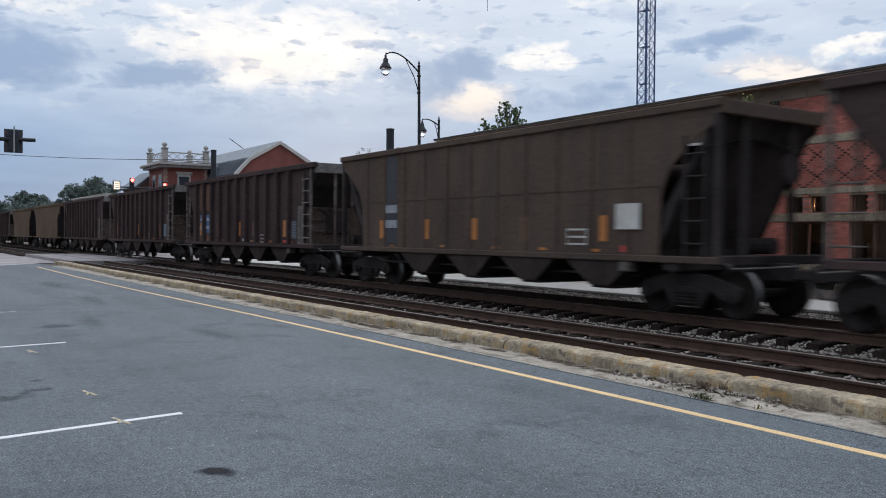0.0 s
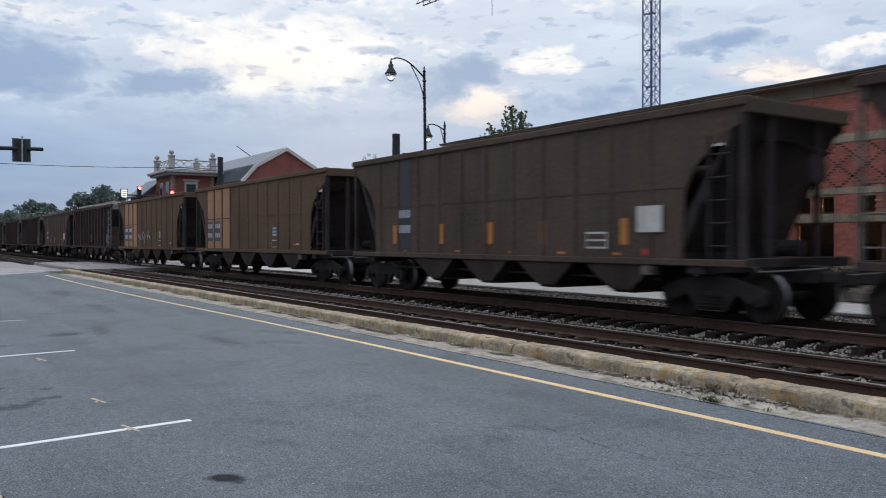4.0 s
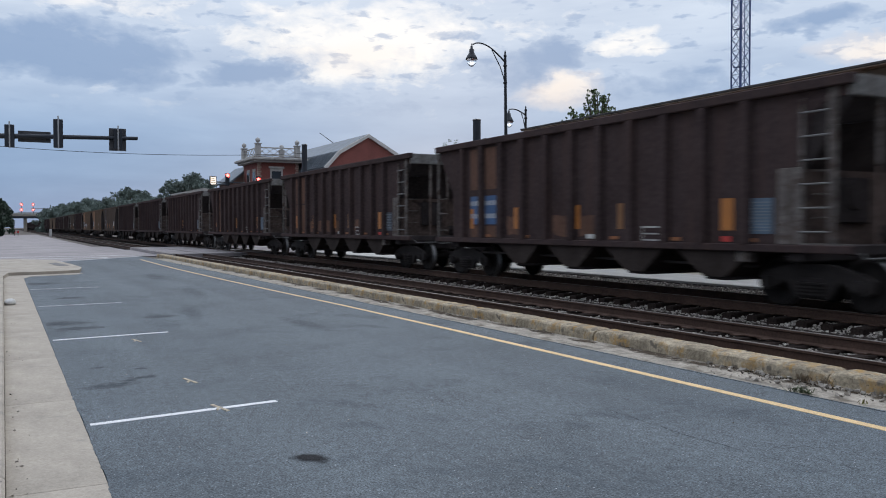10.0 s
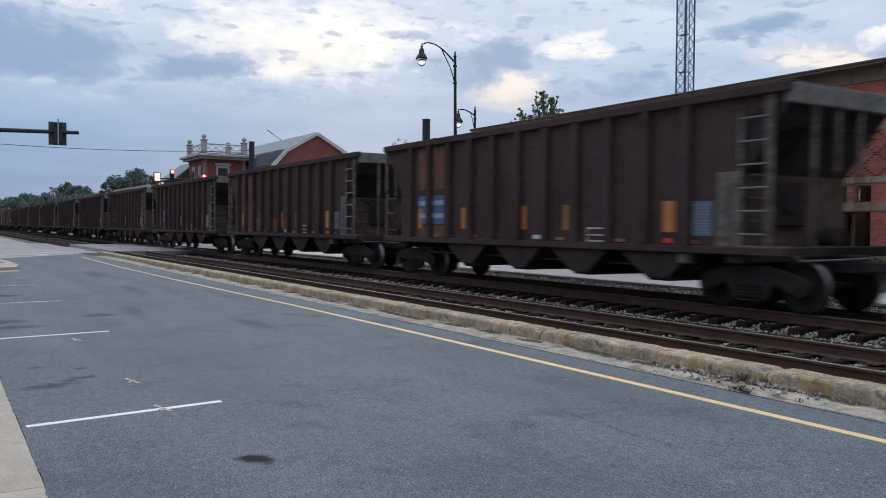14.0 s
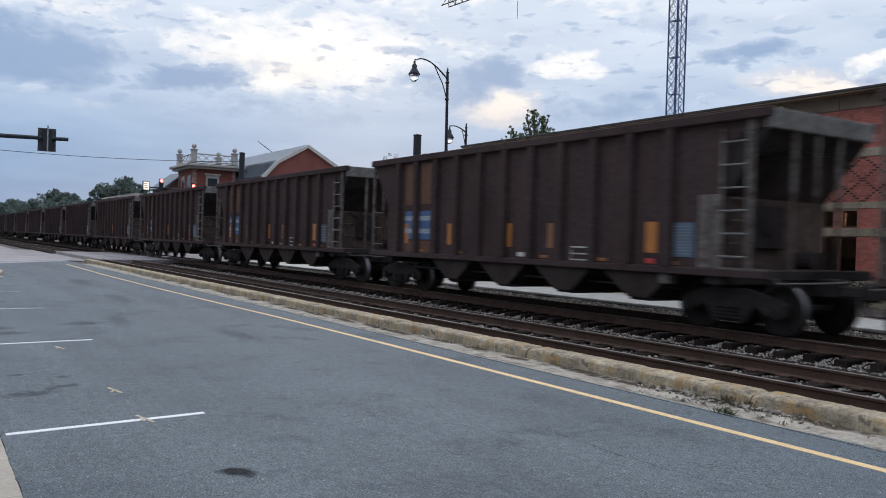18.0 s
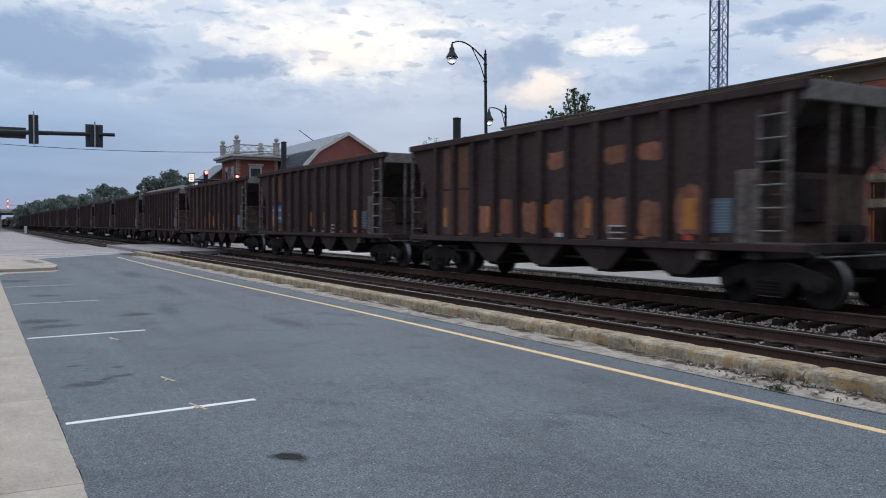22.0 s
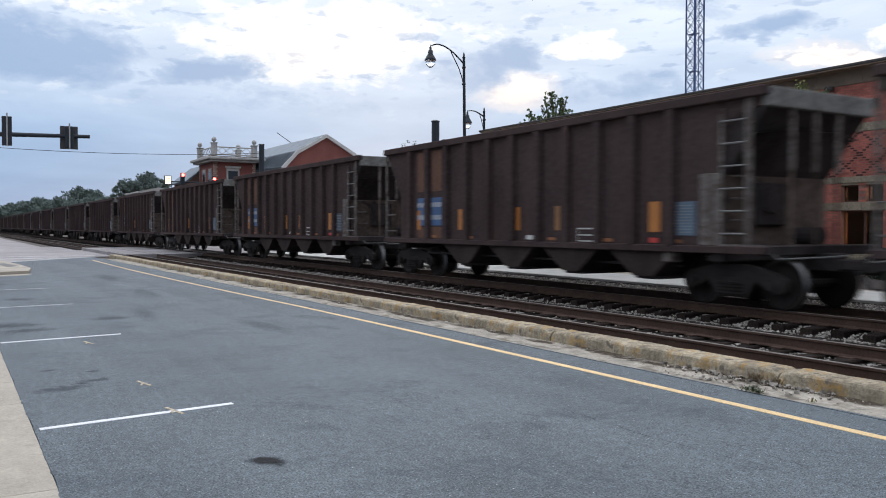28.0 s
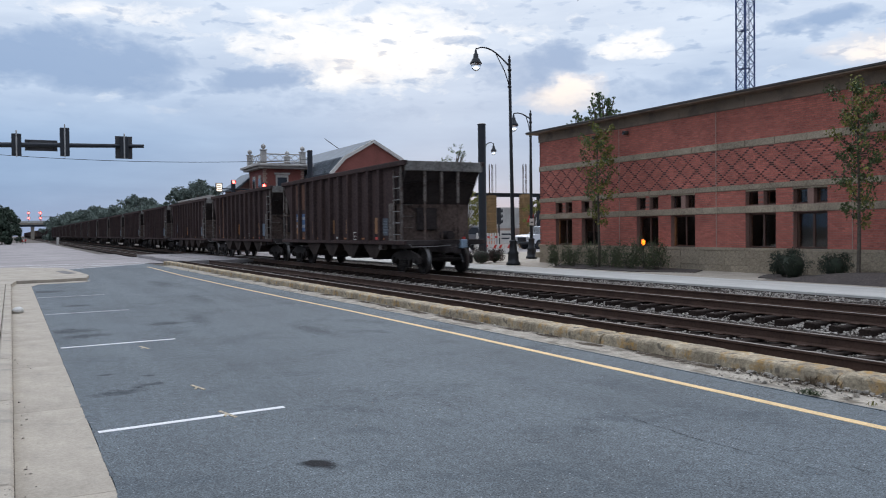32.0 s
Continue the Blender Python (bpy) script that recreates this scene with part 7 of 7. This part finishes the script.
for k in range(3):
    j = thing("jersey_barrier", "striped orange and white road barrier", "barrier", (25.7 + 1.02 * k, 44.2, 0.23), "striped road barriers")
    part("block", Geo().prism([(-0.25, 0), (0.25, 0), (0.12, 0.35), (0.1, 0.62), (-0.1, 0.62), (-0.12, 0.35)], "x", -0.5, 0.5), TRIM_WHITE, j)
    for s in (-0.3, 0.1):
        part("stripe", Geo().prism([(s, 0.36), (s + 0.16, 0.36), (s + 0.3, 0.6), (s + 0.14, 0.6)], "y", -0.13, -0.121), MARK_RED, j)
for x, y in ((31.3, 52.5), (32.6, 52.8), (30.6, 52.2)):
    c = thing("traffic_drum", "orange and white construction drum", "drum", (x, y, 0.19), "construction drums")
    part("drum", Geo().lathe([(0.3, 0), (0.29, 0.3), (0.26, 0.7), (0.24, 1.0), (0.1, 1.02)], 14), MARK_CONE, c)
    for z in (0.45, 0.75):
        part("band", Geo().lathe([(0.296 - z * 0.05, z), (0.292 - z * 0.05, z + 0.12)], 14), TRIM_WHITE, c)
    part("warning_light", Geo().lathe([(0.02, 1.02), (0.09, 1.05), (0.09, 1.2), (0.02, 1.24)], 10), MARK_CONE, c)
ts = thing("traffic_signal", "dark traffic signal head on a post, seen from behind", "signal", (30.85, 50.6, 0.19))
part("post", Geo().tube((0, 0, -0.05), (0, 0, 2.6), 0.06, n=10), IRON, ts)
part("head", Geo().box(-0.13, 0.13, -0.13, 0.13, 1.95, 3.15, 0.03), IRON, ts)
for k in range(3):
    part("visor", Geo().tube((0.13, 0, 2.17 + 0.38 * k), (0.26, 0, 2.155 + 0.38 * k), 0.12, 0.13, 12, False), IRON, ts)
sg = thing("street_sign", "small white sign plate on the lamp post", "sign", (23.66, 35.6, 0.0))
part("plate", Geo().box(-0.14, 0.14, -0.02, 0.0, 1.95, 2.3, 0.005), TRIM_WHITE, sg)
part("mark", Geo().box(-0.08, 0.08, -0.026, -0.021, 2.08, 2.14), IRON, sg)
part("clamp", Geo().box(-0.03, 0.03, 0.001, 0.12, 2.05, 2.2), IRON, sg)
flag = thing("site_flag", "small red and white flag on a thin staff", "flag", (38.3, 58.0, 0.15))
part("staff", Geo().tube((0, 0, -0.05), (0.5, 0, 4.2), 0.03, n=6), TRIM_WHITE, flag)
part("cloth", Geo().prism([(-0.25, 2.2), (0.55, 2.4), (0.42, 3.1), (0.35, 3.6), (0.15, 3.0)], "y", -0.02, 0.02), MARK_RED, flag)


def pickup(x, y, rz, paint, label):
    """A parked pickup with its parts; it faces +x."""
    p = thing("pickup_truck", label, "pickup", (x, y, 0.2), "parked vehicles", rz)
    part("body", Geo().prism([(-2.7, 0.5), (2.55, 0.45), (2.7, 0.65), (2.68, 1.0), (2.45, 1.12), (1.25, 1.2), (-2.7, 1.15)], "y", -0.95, 0.95), paint, p)
    part("cab", Geo().prism([(-0.9, 1.15), (1.3, 1.15), (0.65, 1.8), (-0.6, 1.85)], "y", -0.85, 0.85), paint, p)
    part("windscreen", Geo().prism([(0.74, 1.74), (1.24, 1.22), (1.27, 1.22), (0.78, 1.75)], "y", -0.75, 0.75), WINDOW_DARK, p)
    for s in (-1, 1):
        part("side_window", Geo().prism([(-0.6, 1.25), (1.0, 1.25), (0.55, 1.72), (-0.5, 1.75)], "y", min(s * 0.851, s * 0.86), max(s * 0.851, s * 0.86)), WINDOW_DARK, p)
        part("headlight", Geo().box(2.62, 2.71, min(s * 0.55, s * 0.9), max(s * 0.55, s * 0.9), 0.75, 0.95, 0.02), MARK_WHITE, p)
        for a in (-1.7, 1.7):
            t = part("wheel", Geo().tube((a, s * 0.72, 0.38), (a, s * 0.97, 0.38), 0.38, n=18), IRON, p)
            part("rim", Geo().tube((a, s * 0.96, 0.38), (a, s * 0.985, 0.38), 0.22, n=14), CAR_END, t)
    part("grille", Geo().box(2.60, 2.73, -0.5, 0.5, 0.62, 0.95, 0.02), MARK_RED if paint is TRIM_WHITE else IRON, p)
    part("bumper", Geo().box(2.6, 2.82, -0.95, 0.95, 0.38, 0.58, 0.04), IRON, p)


pickup(38.3, 55.4, 188, CAR_WHITE, "white parked pickup truck")
pickup(29.6, 53.5, 10, CAR_SILVER, "grey parked pickup truck behind barriers")


motions()
